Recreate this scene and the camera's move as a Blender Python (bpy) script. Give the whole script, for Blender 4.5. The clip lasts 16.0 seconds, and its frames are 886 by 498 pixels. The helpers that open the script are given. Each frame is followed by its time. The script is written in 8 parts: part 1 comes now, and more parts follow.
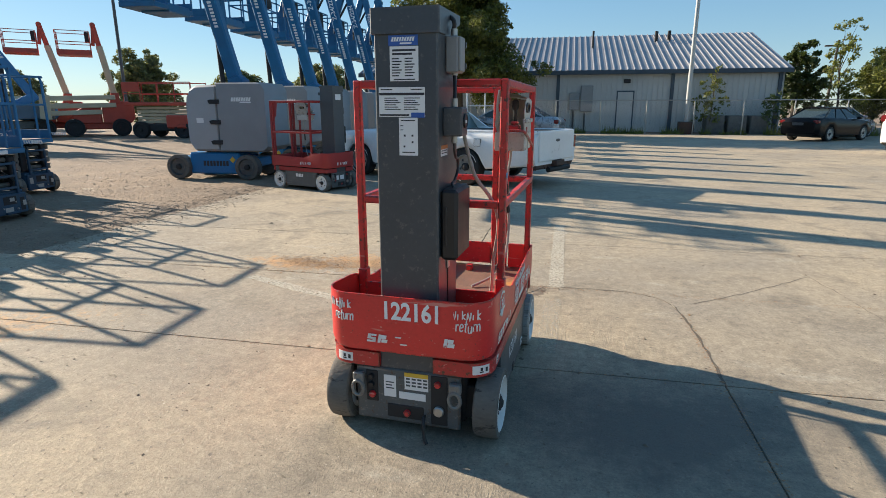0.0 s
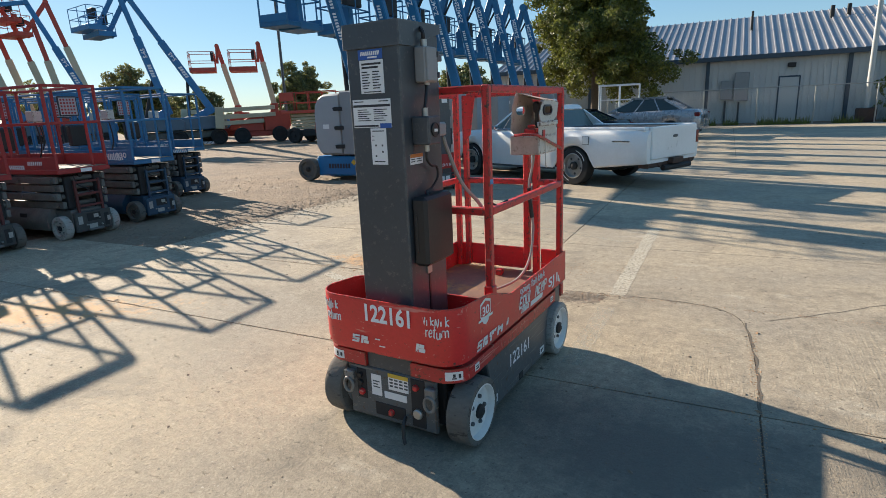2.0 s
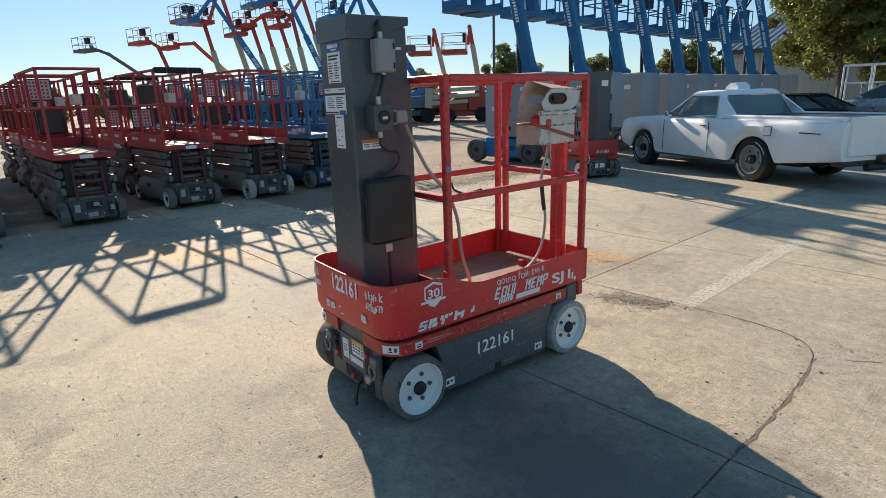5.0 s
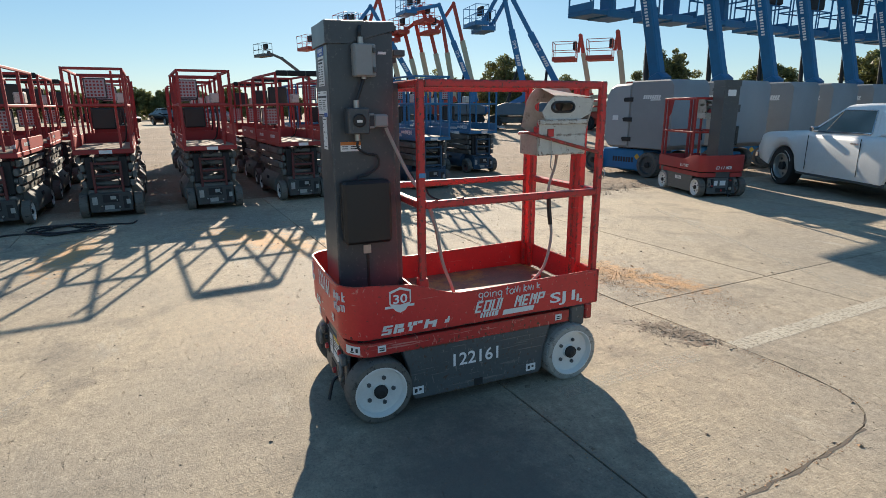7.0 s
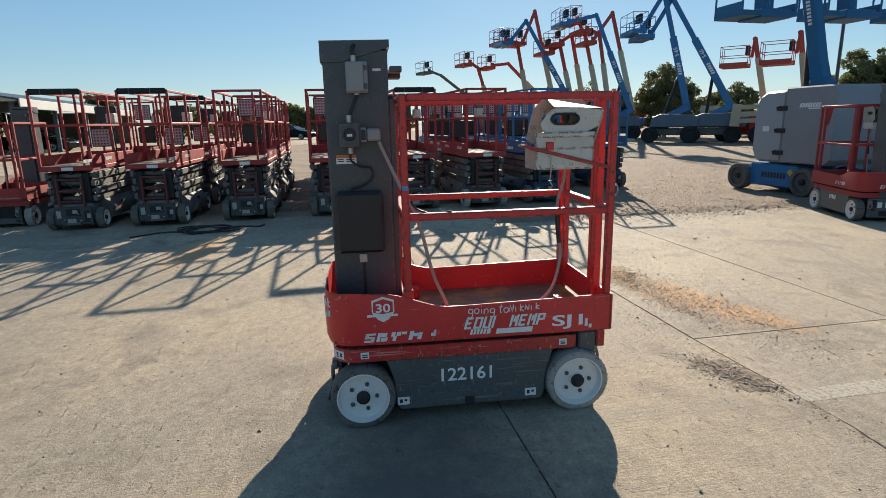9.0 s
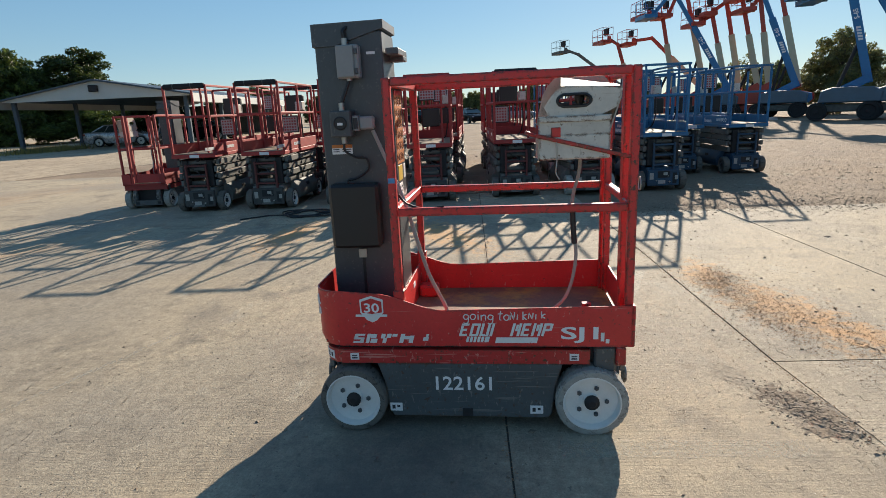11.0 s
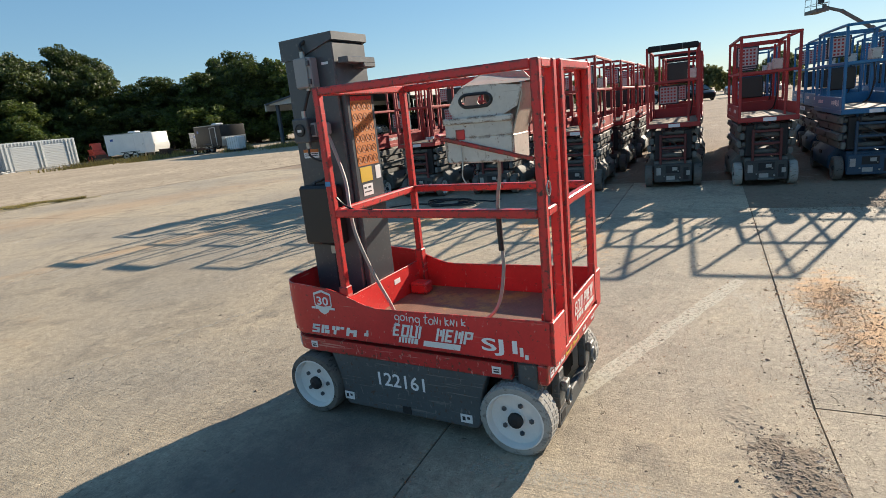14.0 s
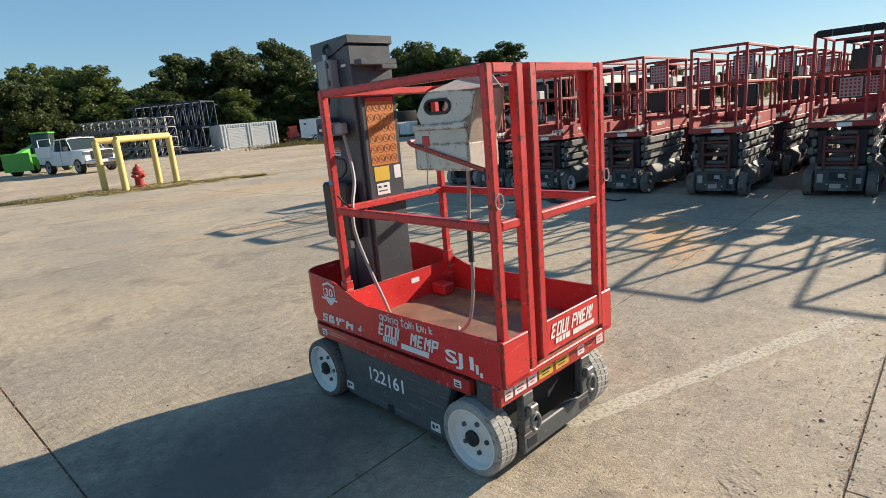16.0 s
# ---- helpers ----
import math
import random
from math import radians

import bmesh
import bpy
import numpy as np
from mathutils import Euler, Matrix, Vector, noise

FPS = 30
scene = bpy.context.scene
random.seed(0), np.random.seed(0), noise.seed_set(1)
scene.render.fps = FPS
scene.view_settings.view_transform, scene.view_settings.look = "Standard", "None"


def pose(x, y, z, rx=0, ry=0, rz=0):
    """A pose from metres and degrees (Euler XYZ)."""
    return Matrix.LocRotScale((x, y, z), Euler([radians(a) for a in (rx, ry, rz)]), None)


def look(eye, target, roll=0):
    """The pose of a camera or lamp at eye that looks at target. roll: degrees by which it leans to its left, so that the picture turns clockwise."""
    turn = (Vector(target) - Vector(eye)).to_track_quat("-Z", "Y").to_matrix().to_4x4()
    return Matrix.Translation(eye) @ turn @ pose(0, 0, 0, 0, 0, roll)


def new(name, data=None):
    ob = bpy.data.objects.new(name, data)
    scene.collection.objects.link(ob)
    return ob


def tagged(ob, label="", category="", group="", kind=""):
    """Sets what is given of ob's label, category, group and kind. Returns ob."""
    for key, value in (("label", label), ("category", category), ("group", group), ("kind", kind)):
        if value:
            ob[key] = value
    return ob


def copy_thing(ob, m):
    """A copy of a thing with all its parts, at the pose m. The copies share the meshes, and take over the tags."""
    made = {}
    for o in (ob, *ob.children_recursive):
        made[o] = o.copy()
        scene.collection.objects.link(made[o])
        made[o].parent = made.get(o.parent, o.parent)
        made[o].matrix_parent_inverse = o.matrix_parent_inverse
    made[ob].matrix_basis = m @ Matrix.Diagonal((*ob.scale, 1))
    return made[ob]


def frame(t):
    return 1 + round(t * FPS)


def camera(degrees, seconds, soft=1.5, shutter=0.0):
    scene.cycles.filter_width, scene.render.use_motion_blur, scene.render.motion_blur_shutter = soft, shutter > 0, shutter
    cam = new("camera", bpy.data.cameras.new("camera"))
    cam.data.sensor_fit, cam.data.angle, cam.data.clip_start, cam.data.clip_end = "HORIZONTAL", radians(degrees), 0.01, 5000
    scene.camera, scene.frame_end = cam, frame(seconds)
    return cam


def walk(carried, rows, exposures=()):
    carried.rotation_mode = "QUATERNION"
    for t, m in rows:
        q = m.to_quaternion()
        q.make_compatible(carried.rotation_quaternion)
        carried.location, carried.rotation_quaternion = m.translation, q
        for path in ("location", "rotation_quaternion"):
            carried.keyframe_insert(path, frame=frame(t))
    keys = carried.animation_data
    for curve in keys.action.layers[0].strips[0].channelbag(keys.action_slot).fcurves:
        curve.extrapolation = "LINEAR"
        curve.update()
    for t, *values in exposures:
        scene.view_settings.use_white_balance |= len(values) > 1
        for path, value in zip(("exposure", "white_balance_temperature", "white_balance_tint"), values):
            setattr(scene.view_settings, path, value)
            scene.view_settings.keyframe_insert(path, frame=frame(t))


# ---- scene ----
cam = camera(76.7, 16.0, soft=0.6)
METRES, EYE, TILT, LEAN, TURN = 6.466, 1.513, -0.85, -0.93, 12.3
ROWS = [
    (0.0, 0.0, 0.0, 0.0, -0.23, -13.33, 0.97),
    (0.5, 0.0275, 0.002, 0.0, 3.55, -13.31, 1.5),
    (1.0, 0.053, 0.0085, 0.0009, 7.09, -13.13, 2.14),
    (1.5, 0.0786, 0.0135, 0.0031, 10.55, -13.01, 2.71),
    (2.0, 0.1139, 0.0099, 0.0029, 14.13, -13.02, 3.07),
    (2.5, 0.1508, 0.0088, 0.004, 17.6, -13.16, 3.13),
    (3.0, 0.177, 0.0202, 0.0016, 21.01, -13.38, 3.0),
    (3.5, 0.2049, 0.0366, 0.0023, 24.5, -13.52, 2.7),
    (4.0, 0.2342, 0.0461, -0.0005, 28.18, -13.63, 2.41),
    (4.5, 0.2677, 0.0556, 0.0006, 31.95, -13.77, 2.2),
    (5.0, 0.2859, 0.0711, -0.0003, 35.73, -13.86, 2.04),
    (7.5, 0.3887, 0.1844, -0.0027, 54.35, -12.54, 0.15),
    (8.0, 0.4026, 0.2087, -0.0018, 58.3, -11.97, 0.27),
    (8.5, 0.4217, 0.2402, -0.0035, 62.48, -11.62, 0.49),
    (9.0, 0.436, 0.2695, -0.0037, 66.5, -11.59, 0.72),
    (9.5, 0.4339, 0.2955, -0.0058, 70.28, -11.87, 0.97),
    (10.0, 0.433, 0.326, -0.004, 73.79, -12.27, 1.25),
    (12.5, 0.4311, 0.4742, -0.0031, 90.39, -13.32, 3.19),
    (13.0, 0.4383, 0.5166, -0.0013, 94.12, -13.29, 3.75),
    (13.5, 0.4364, 0.5485, -0.0025, 98.13, -13.24, 4.28),
    (14.0, 0.424, 0.5799, -0.0024, 102.49, -13.18, 4.56),
    (14.5, 0.4157, 0.6098, -0.0014, 107.01, -13.11, 4.58),
    (15.0, 0.4074, 0.6483, 0.0003, 111.51, -13.08, 4.34),
    (15.5, 0.3943, 0.673, -0.0002, 115.82, -13.09, 4.06),
    (16.0, 0.3707, 0.6958, -0.0007, 120.0, -13.11, 3.72),
]
walk(cam, [(t, pose(0, 0, EYE, TILT, LEAN, TURN) @ pose(METRES * x, METRES * y, METRES * z, 90 + pitch, roll, yaw)) for t, x, y, z, yaw, pitch, roll in ROWS],
     exposures=[(0.0, 1.05), (5.0, 1.02), (8.0, 0.84), (9.5, 0.75), (10.5, 0.75), (12.5, 0.90), (14.0, 0.94), (16.0, 0.99)])

# ---------------------------------------------------------------- world and light
SUN_AZ, SUN_EL = 159.5, 22.7
world = bpy.data.worlds.new("world")
world.use_nodes = True
scene.world = world
_sky = world.node_tree.nodes.new("ShaderNodeTexSky")
_sky.sky_type, _sky.sun_disc = "NISHITA", False
_sky.sun_elevation, _sky.sun_rotation = radians(SUN_EL), radians(90 - SUN_AZ)
_sky.air_density, _sky.dust_density, _sky.ozone_density = 1.0, 0.1, 3.5
_bg = world.node_tree.nodes["Background"]
_w = world.node_tree


# softens the sky's range from the sun's side to the far side
_low = _w.nodes.new("ShaderNodeVectorMath")
_low.operation = "MULTIPLY"
_low.inputs[1].default_value = (1 / 6.0, 1 / 6.0, 1 / 6.0)
_soft = _w.nodes.new("ShaderNodeGamma")
_soft.inputs[1].default_value = 0.53
_tint = _w.nodes.new("ShaderNodeVectorMath")
_tint.operation = "MULTIPLY"
_tint.inputs[1].default_value = (6.0 * 0.88, 6.0 * 1.0, 6.0 * 1.08)
_w.links.new(_sky.outputs[0], _low.inputs[0])
_w.links.new(_low.outputs[0], _soft.inputs[0])
_w.links.new(_soft.outputs[0], _tint.inputs[0])
_blue = _w.nodes.new("ShaderNodeHueSaturation")
_blue.inputs["Saturation"].default_value = 1.28
_w.links.new(_tint.outputs[0], _blue.inputs["Color"])
_w.links.new(_blue.outputs[0], _bg.inputs[0])
_bg.inputs[1].default_value = 0.059
_sun = bpy.data.lights.new("sun", "SUN")
_sun.energy, _sun.angle, _sun.color = 5.0, radians(0.55), (1.0, 0.87, 0.705)
_to_sun = Vector((math.cos(radians(SUN_EL)) * math.cos(radians(SUN_AZ)),
                  math.cos(radians(SUN_EL)) * math.sin(radians(SUN_AZ)), math.sin(radians(SUN_EL))))
sun = new("sun", _sun)
sun.matrix_world = look(_to_sun * 60, (0, 0, 0))


# ---------------------------------------------------------------- materials
def mat(name, colour, rough=0.6, metal=0.0, vary=0.18, scale=6.0, fine=70.0, bump=0.0, wear=None, wear_at=0.62,
        wear_scale=14.0, wear_soft=0.05, spread=0.0, coat=0.0, world_space=False, stretch=(1, 1, 1)):
    """A surface with broad stains, fine grain, optional worn patches of a second colour and a spread from object to object."""
    m = bpy.data.materials.new(name)
    m.use_nodes = True
    nt = m.node_tree
    n, l = nt.nodes, nt.links
    b = n["Principled BSDF"]
    b.inputs["Metallic"].default_value = metal
    b.inputs["Coat Weight"].default_value = coat
    tc = n.new("ShaderNodeTexCoord")
    if world_space:
        src = n.new("ShaderNodeNewGeometry").outputs["Position"]
    else:
        src = tc.outputs["Object"]
    info = n.new("ShaderNodeObjectInfo")
    off = n.new("ShaderNodeVectorMath")
    off.operation = "MULTIPLY_ADD"
    l.new(info.outputs["Random"], off.inputs[0])
    off.inputs[1].default_value = (7.3, 3.1, 5.7) if not world_space else (0, 0, 0)
    l.new(src, off.inputs[2])
    mp = n.new("ShaderNodeMapping")
    mp.inputs["Scale"].default_value = stretch
    l.new(off.outputs[0], mp.inputs[0])

    def noise_node(s, detail=4.0, r=0.6):
        t = n.new("ShaderNodeTexNoise")
        t.inputs["Scale"].default_value, t.inputs["Detail"].default_value, t.inputs["Roughness"].default_value = s, detail, r
        l.new(mp.outputs[0], t.inputs["Vector"])
        return t.outputs["Fac"]

    def maths(op, a, c):
        t = n.new("ShaderNodeMath")
        t.operation = op
        for i, v in enumerate((a, c)):
            if isinstance(v, (int, float)):
                t.inputs[i].default_value = v
            else:
                l.new(v, t.inputs[i])
        return t.outputs[0]
    broad, grain = noise_node(scale), noise_node(fine, 3.0, 0.7)
    k = maths("ADD", maths("MULTIPLY", maths("SUBTRACT", broad, 0.5), 2.2 * vary), maths("MULTIPLY", maths("SUBTRACT", grain, 0.5), 1.3 * vary))
    k = maths("ADD", k, maths("MULTIPLY", maths("SUBTRACT", info.outputs["Random"], 0.5), spread))
    hsv = n.new("ShaderNodeHueSaturation")
    hsv.inputs["Color"].default_value = (*colour, 1)
    l.new(maths("ADD", k, 1.0), hsv.inputs["Value"])
    out = hsv.outputs[0]
    if wear:
        w = noise_node(wear_scale, 8.0, 0.72)
        ramp = n.new("ShaderNodeMapRange")
        ramp.inputs["From Min"].default_value, ramp.inputs["From Max"].default_value = wear_at, wear_at + wear_soft
        l.new(w, ramp.inputs["Value"])
        mix = n.new("ShaderNodeMix")
        mix.data_type = "RGBA"
        l.new(ramp.outputs[0], mix.inputs["Factor"])
        l.new(out, mix.inputs["A"])
        mix.inputs["B"].default_value = (*wear, 1)
        out = mix.outputs["Result"]
    l.new(out, b.inputs["Base Color"])
    l.new(maths("ADD", maths("MULTIPLY", maths("SUBTRACT", broad, 0.5), 0.3), rough), b.inputs["Roughness"])
    if bump:
        bp = n.new("ShaderNodeBump")
        bp.inputs["Strength"].default_value, bp.inputs["Distance"].default_value = 0.6, bump
        l.new(grain, bp.inputs["Height"])
        l.new(bp.outputs[0], b.inputs["Normal"])
    return m


def worn_paint(name, colour, chip=(0.07, 0.04, 0.03), pale=(0.62, 0.30, 0.25), chips=0.64, scratches=0.66, rough=0.45):
    """Old machine paint: faded patches, pale scratches, dark chips down to rust."""
    m = mat(name, colour, rough, vary=0.22, scale=4, fine=55, wear=chip, wear_at=chips, wear_scale=38, coat=0.08)
    n, l = m.node_tree.nodes, m.node_tree.links
    b = n["Principled BSDF"]
    old = b.inputs["Base Color"].links[0].from_socket
    tc = n.new("ShaderNodeTexCoord")
    total = None
    for turn, st in (((0.3, 0.5, 0.2), (2.0, 60.0, 26.0)), ((0.9, 0.1, 0.8), (30.0, 3.0, 70.0))):
        mp = n.new("ShaderNodeMapping")
        mp.inputs["Rotation"].default_value, mp.inputs["Scale"].default_value = turn, st
        l.new(tc.outputs["Object"], mp.inputs[0])
        t = n.new("ShaderNodeTexNoise")
        t.inputs["Scale"].default_value, t.inputs["Detail"].default_value, t.inputs["Roughness"].default_value = 1.0, 3.0, 0.6
        l.new(mp.outputs[0], t.inputs["Vector"])
        r = n.new("ShaderNodeMapRange")
        r.inputs["From Min"].default_value, r.inputs["From Max"].default_value = scratches, scratches + 0.05
        l.new(t.outputs["Fac"], r.inputs["Value"])
        if total is None:
            total = r.outputs[0]
        else:
            a = n.new("ShaderNodeMath")
            a.operation = "MAXIMUM"
            l.new(total, a.inputs[0])
            l.new(r.outputs[0], a.inputs[1])
            total = a.outputs[0]
    half = n.new("ShaderNodeMath")
    half.operation = "MULTIPLY"
    half.inputs[1].default_value = 0.65
    l.new(total, half.inputs[0])
    mix = n.new("ShaderNodeMix")
    mix.data_type = "RGBA"
    l.new(half.outputs[0], mix.inputs["Factor"])
    l.new(old, mix.inputs["A"])
    mix.inputs["B"].default_value = (*pale, 1)
    geo = n.new("ShaderNodeNewGeometry")
    bev = n.new("ShaderNodeBevel")
    bev.samples = 3
    bev.inputs["Radius"].default_value = 0.014
    dot = n.new("ShaderNodeVectorMath")
    dot.operation = "DOT_PRODUCT"
    l.new(bev.outputs[0], dot.inputs[0])
    l.new(geo.outputs["Normal"], dot.inputs[1])
    edge = n.new("ShaderNodeMapRange")
    edge.inputs["From Min"].default_value, edge.inputs["From Max"].default_value = 0.995, 0.95
    l.new(dot.outputs["Value"], edge.inputs["Value"])
    t = n.new("ShaderNodeTexNoise")
    t.inputs["Scale"].default_value, t.inputs["Detail"].default_value = 26.0, 5.0
    l.new(tc.outputs["Object"], t.inputs["Vector"])
    r = n.new("ShaderNodeMapRange")
    r.inputs["From Min"].default_value, r.inputs["From Max"].default_value = 0.455, 0.53
    l.new(t.outputs["Fac"], r.inputs["Value"])
    both = n.new("ShaderNodeMath")
    both.operation = "MULTIPLY"
    l.new(edge.outputs[0], both.inputs[0])
    l.new(r.outputs[0], both.inputs[1])
    mix2 = n.new("ShaderNodeMix")
    mix2.data_type = "RGBA"
    l.new(both.outputs[0], mix2.inputs["Factor"])
    l.new(mix.outputs["Result"], mix2.inputs["A"])
    mix2.inputs["B"].default_value = (*chip, 1)
    l.new(mix2.outputs["Result"], b.inputs["Base Color"])
    return m


RED = worn_paint("red_paint", (0.63, 0.032, 0.030), chips=0.615, scratches=0.66)
RED_WORN = worn_paint("worn_red_paint", (0.60, 0.032, 0.030), chips=0.58, scratches=0.69)
RED_SCUFFED = worn_paint("scuffed_red_paint", (0.47, 0.028, 0.025), chip=(0.10, 0.045, 0.025), chips=0.575, scratches=0.62)
RED_OLD = mat("sun_bleached_red_paint", (0.335, 0.030, 0.027), 0.6, vary=0.28, scale=4, wear=(0.10, 0.06, 0.05), wear_at=0.64, spread=0.3)
GREY = worn_paint("dark_grey_paint", (0.052, 0.060, 0.068), (0.10, 0.10, 0.10), (0.15, 0.155, 0.16), 0.585, 0.85, 0.42)
GREY_BASE = worn_paint("scuffed_grey_paint", (0.076, 0.088, 0.093), (0.085, 0.055, 0.035), (0.22, 0.21, 0.19), 0.575, 0.62, 0.5)
LADDER_RED = mat("grimy_red_paint", (0.105, 0.022, 0.020), 0.6, vary=0.35, scale=6, spread=0.3)
GREY_OLD = mat("dusty_grey_steel", (0.135, 0.135, 0.123), 0.7, vary=0.55, scale=6, wear=(0.22, 0.19, 0.155), wear_at=0.63, spread=0.2)
BLACK = mat("black_plastic", (0.014, 0.014, 0.015), 0.45, vary=0.2, bump=0.0006)
# Dark steel parts; also the shade of hollows, painted as near-black plates.
DARK = mat("dark_steel_and_shaded_hollow", (0.018, 0.018, 0.019), 0.7, vary=0.3)
TYRE = mat("grey_rubber", (0.130, 0.120, 0.104), 0.9, vary=0.45, scale=9, wear=(0.055, 0.050, 0.045), wear_at=0.56, wear_scale=24, bump=0.006, stretch=(1, 1, 0.4))
TYRE_BLACK = mat("black_rubber", (0.020, 0.020, 0.020), 0.8, vary=0.3, bump=0.002)
TYRE_PALE = mat("pale_dusty_rubber", (0.36, 0.345, 0.31), 0.85, vary=0.3, scale=8, wear=(0.20, 0.185, 0.165), wear_at=0.54, wear_scale=22, bump=0.004, spread=0.2, stretch=(1.6, 1, 0.35))
RIM = mat("white_rim_paint", (0.72, 0.71, 0.68), 0.45, vary=0.12, scale=10, wear=(0.35, 0.32, 0.28), wear_at=0.68)
STEEL = mat("zinc_steel", (0.42, 0.42, 0.40), 0.42, metal=0.85, vary=0.2, scale=20)
LUG = mat("worn_grey_steel", (0.20, 0.20, 0.19), 0.5, metal=0.4, vary=0.4, scale=30, wear=(0.09, 0.06, 0.04), wear_at=0.58, wear_scale=30)
WHITE_PAINT = mat("white_stencil_paint", (0.76, 0.75, 0.72), 0.6, vary=0.1, wear=(0.44, 0.06, 0.05), wear_at=0.60, wear_scale=22)
WHITE = mat("white_sticker", (0.74, 0.74, 0.73), 0.5, vary=0.06, scale=12)
STICKER_OLD = mat("grimy_white_sticker", (0.36, 0.35, 0.32), 0.6, vary=0.35, scale=20)
CABINET = mat("pale_grey_cabinet", (0.25, 0.26, 0.26), 0.5, vary=0.12)
INK = mat("black_ink", (0.03, 0.03, 0.035), 0.6, vary=0.1)
BLUE_INK = mat("blue_sticker", (0.03, 0.10, 0.36), 0.5, vary=0.08)
TAPE = mat("pale_blue_tape", (0.10, 0.28, 0.52), 0.6, vary=0.3, scale=40)
SYMBOL = mat("faded_brown_print", (0.16, 0.055, 0.025), 0.6, vary=0.4, scale=30)
ORANGE_STICK = mat("orange_sticker", (0.55, 0.17, 0.03), 0.5, vary=0.12)
YELLOW_STICK = mat("yellow_sticker", (0.65, 0.42, 0.04), 0.5, vary=0.15, wear=(0.3, 0.25, 0.15), wear_at=0.64)
BOX_GREY = worn_paint("dark_grey_paint", (0.052, 0.060, 0.068), (0.10, 0.10, 0.10), (0.15, 0.155, 0.16), 0.585, 0.85, 0.42)
CREAM = worn_paint("scuffed_ivory_sheet_metal", (0.56, 0.53, 0.47), (0.13, 0.075, 0.045), (0.36, 0.32, 0.26), 0.61, 0.66, 0.45)
CREAM_WORN = mat("scraped_ivory_sheet_metal", (0.42, 0.38, 0.31), 0.5, vary=0.3, scale=12, wear=(0.13, 0.095, 0.07), wear_at=0.56, wear_soft=0.12, wear_scale=18)
CABLE = mat("grey_cable_sheath", (0.30, 0.29, 0.26), 0.6, vary=0.2)
TREAD = mat("dirty_tread_plate", (0.21, 0.115, 0.075), 0.6, vary=0.6, scale=7, fine=90, wear=(0.44, 0.26, 0.07), wear_at=0.52, wear_soft=0.14, wear_scale=4, bump=0.002)
BOOM_BLUE = mat("deep_blue_paint", (0.005, 0.112, 0.250), 0.45, vary=0.25, scale=4, wear=(0.02, 0.05, 0.08), wear_at=0.64, spread=0.2, coat=0.1)
BLUE = mat("blue_paint", (0.012, 0.155, 0.36), 0.42, vary=0.18, scale=3, wear=(0.05, 0.17, 0.32), wear_at=0.67, spread=0.15, coat=0.1)
BLUE_OLD = mat("weathered_blue_paint", (0.020, 0.145, 0.30), 0.5, vary=0.22, scale=4, wear=(0.08, 0.12, 0.18), wear_at=0.66, spread=0.2)
BLUE_DARK = mat("grimy_dark_blue_paint", (0.016, 0.055, 0.10), 0.55, vary=0.4, scale=5, spread=0.2)
SHELL = mat("light_grey_cowl", (0.35, 0.36, 0.37), 0.5, vary=0.10, scale=3)
SHELL_DARK = mat("mid_grey_cowl", (0.25, 0.26, 0.27), 0.5, vary=0.14, scale=3)
ORANGE = mat("orange_paint", (0.47, 0.062, 0.034), 0.5, vary=0.2, scale=3, spread=0.15)
IVORY = mat("ivory_boom_paint", (0.50, 0.42, 0.28), 0.5, vary=0.15, scale=3)
CAR_WHITE = mat("old_white_car_paint", (0.80, 0.80, 0.78), 0.32, vary=0.10, scale=2, fine=30, wear=(0.30, 0.22, 0.16), wear_at=0.72, wear_scale=5, coat=0.3)
CAR_SILVER = mat("silver_car_paint", (0.30, 0.31, 0.33), 0.28, metal=0.4, vary=0.05, coat=0.6)
CAR_BLACK = mat("black_car_paint", (0.008, 0.008, 0.009), 0.2, vary=0.1, coat=0.0)
CAR_BLACK.node_tree.nodes["Principled BSDF"].inputs["Specular IOR Level"].default_value = 0.15
CAR_GLASS = mat("tinted_car_glass", (0.13, 0.17, 0.165), 0.08, vary=0.15, scale=2)
GLASS = mat("dark_car_glass", (0.035, 0.05, 0.05), 0.08, vary=0.1)
CHROME = mat("chrome", (0.6, 0.6, 0.6), 0.15, metal=1.0, vary=0.05)
RUST = mat("rusty_steel", (0.09, 0.05, 0.035), 0.85, vary=0.4, scale=8)
LAMP_RED = mat("red_lens", (0.16, 0.012, 0.012), 0.2, vary=0.1)


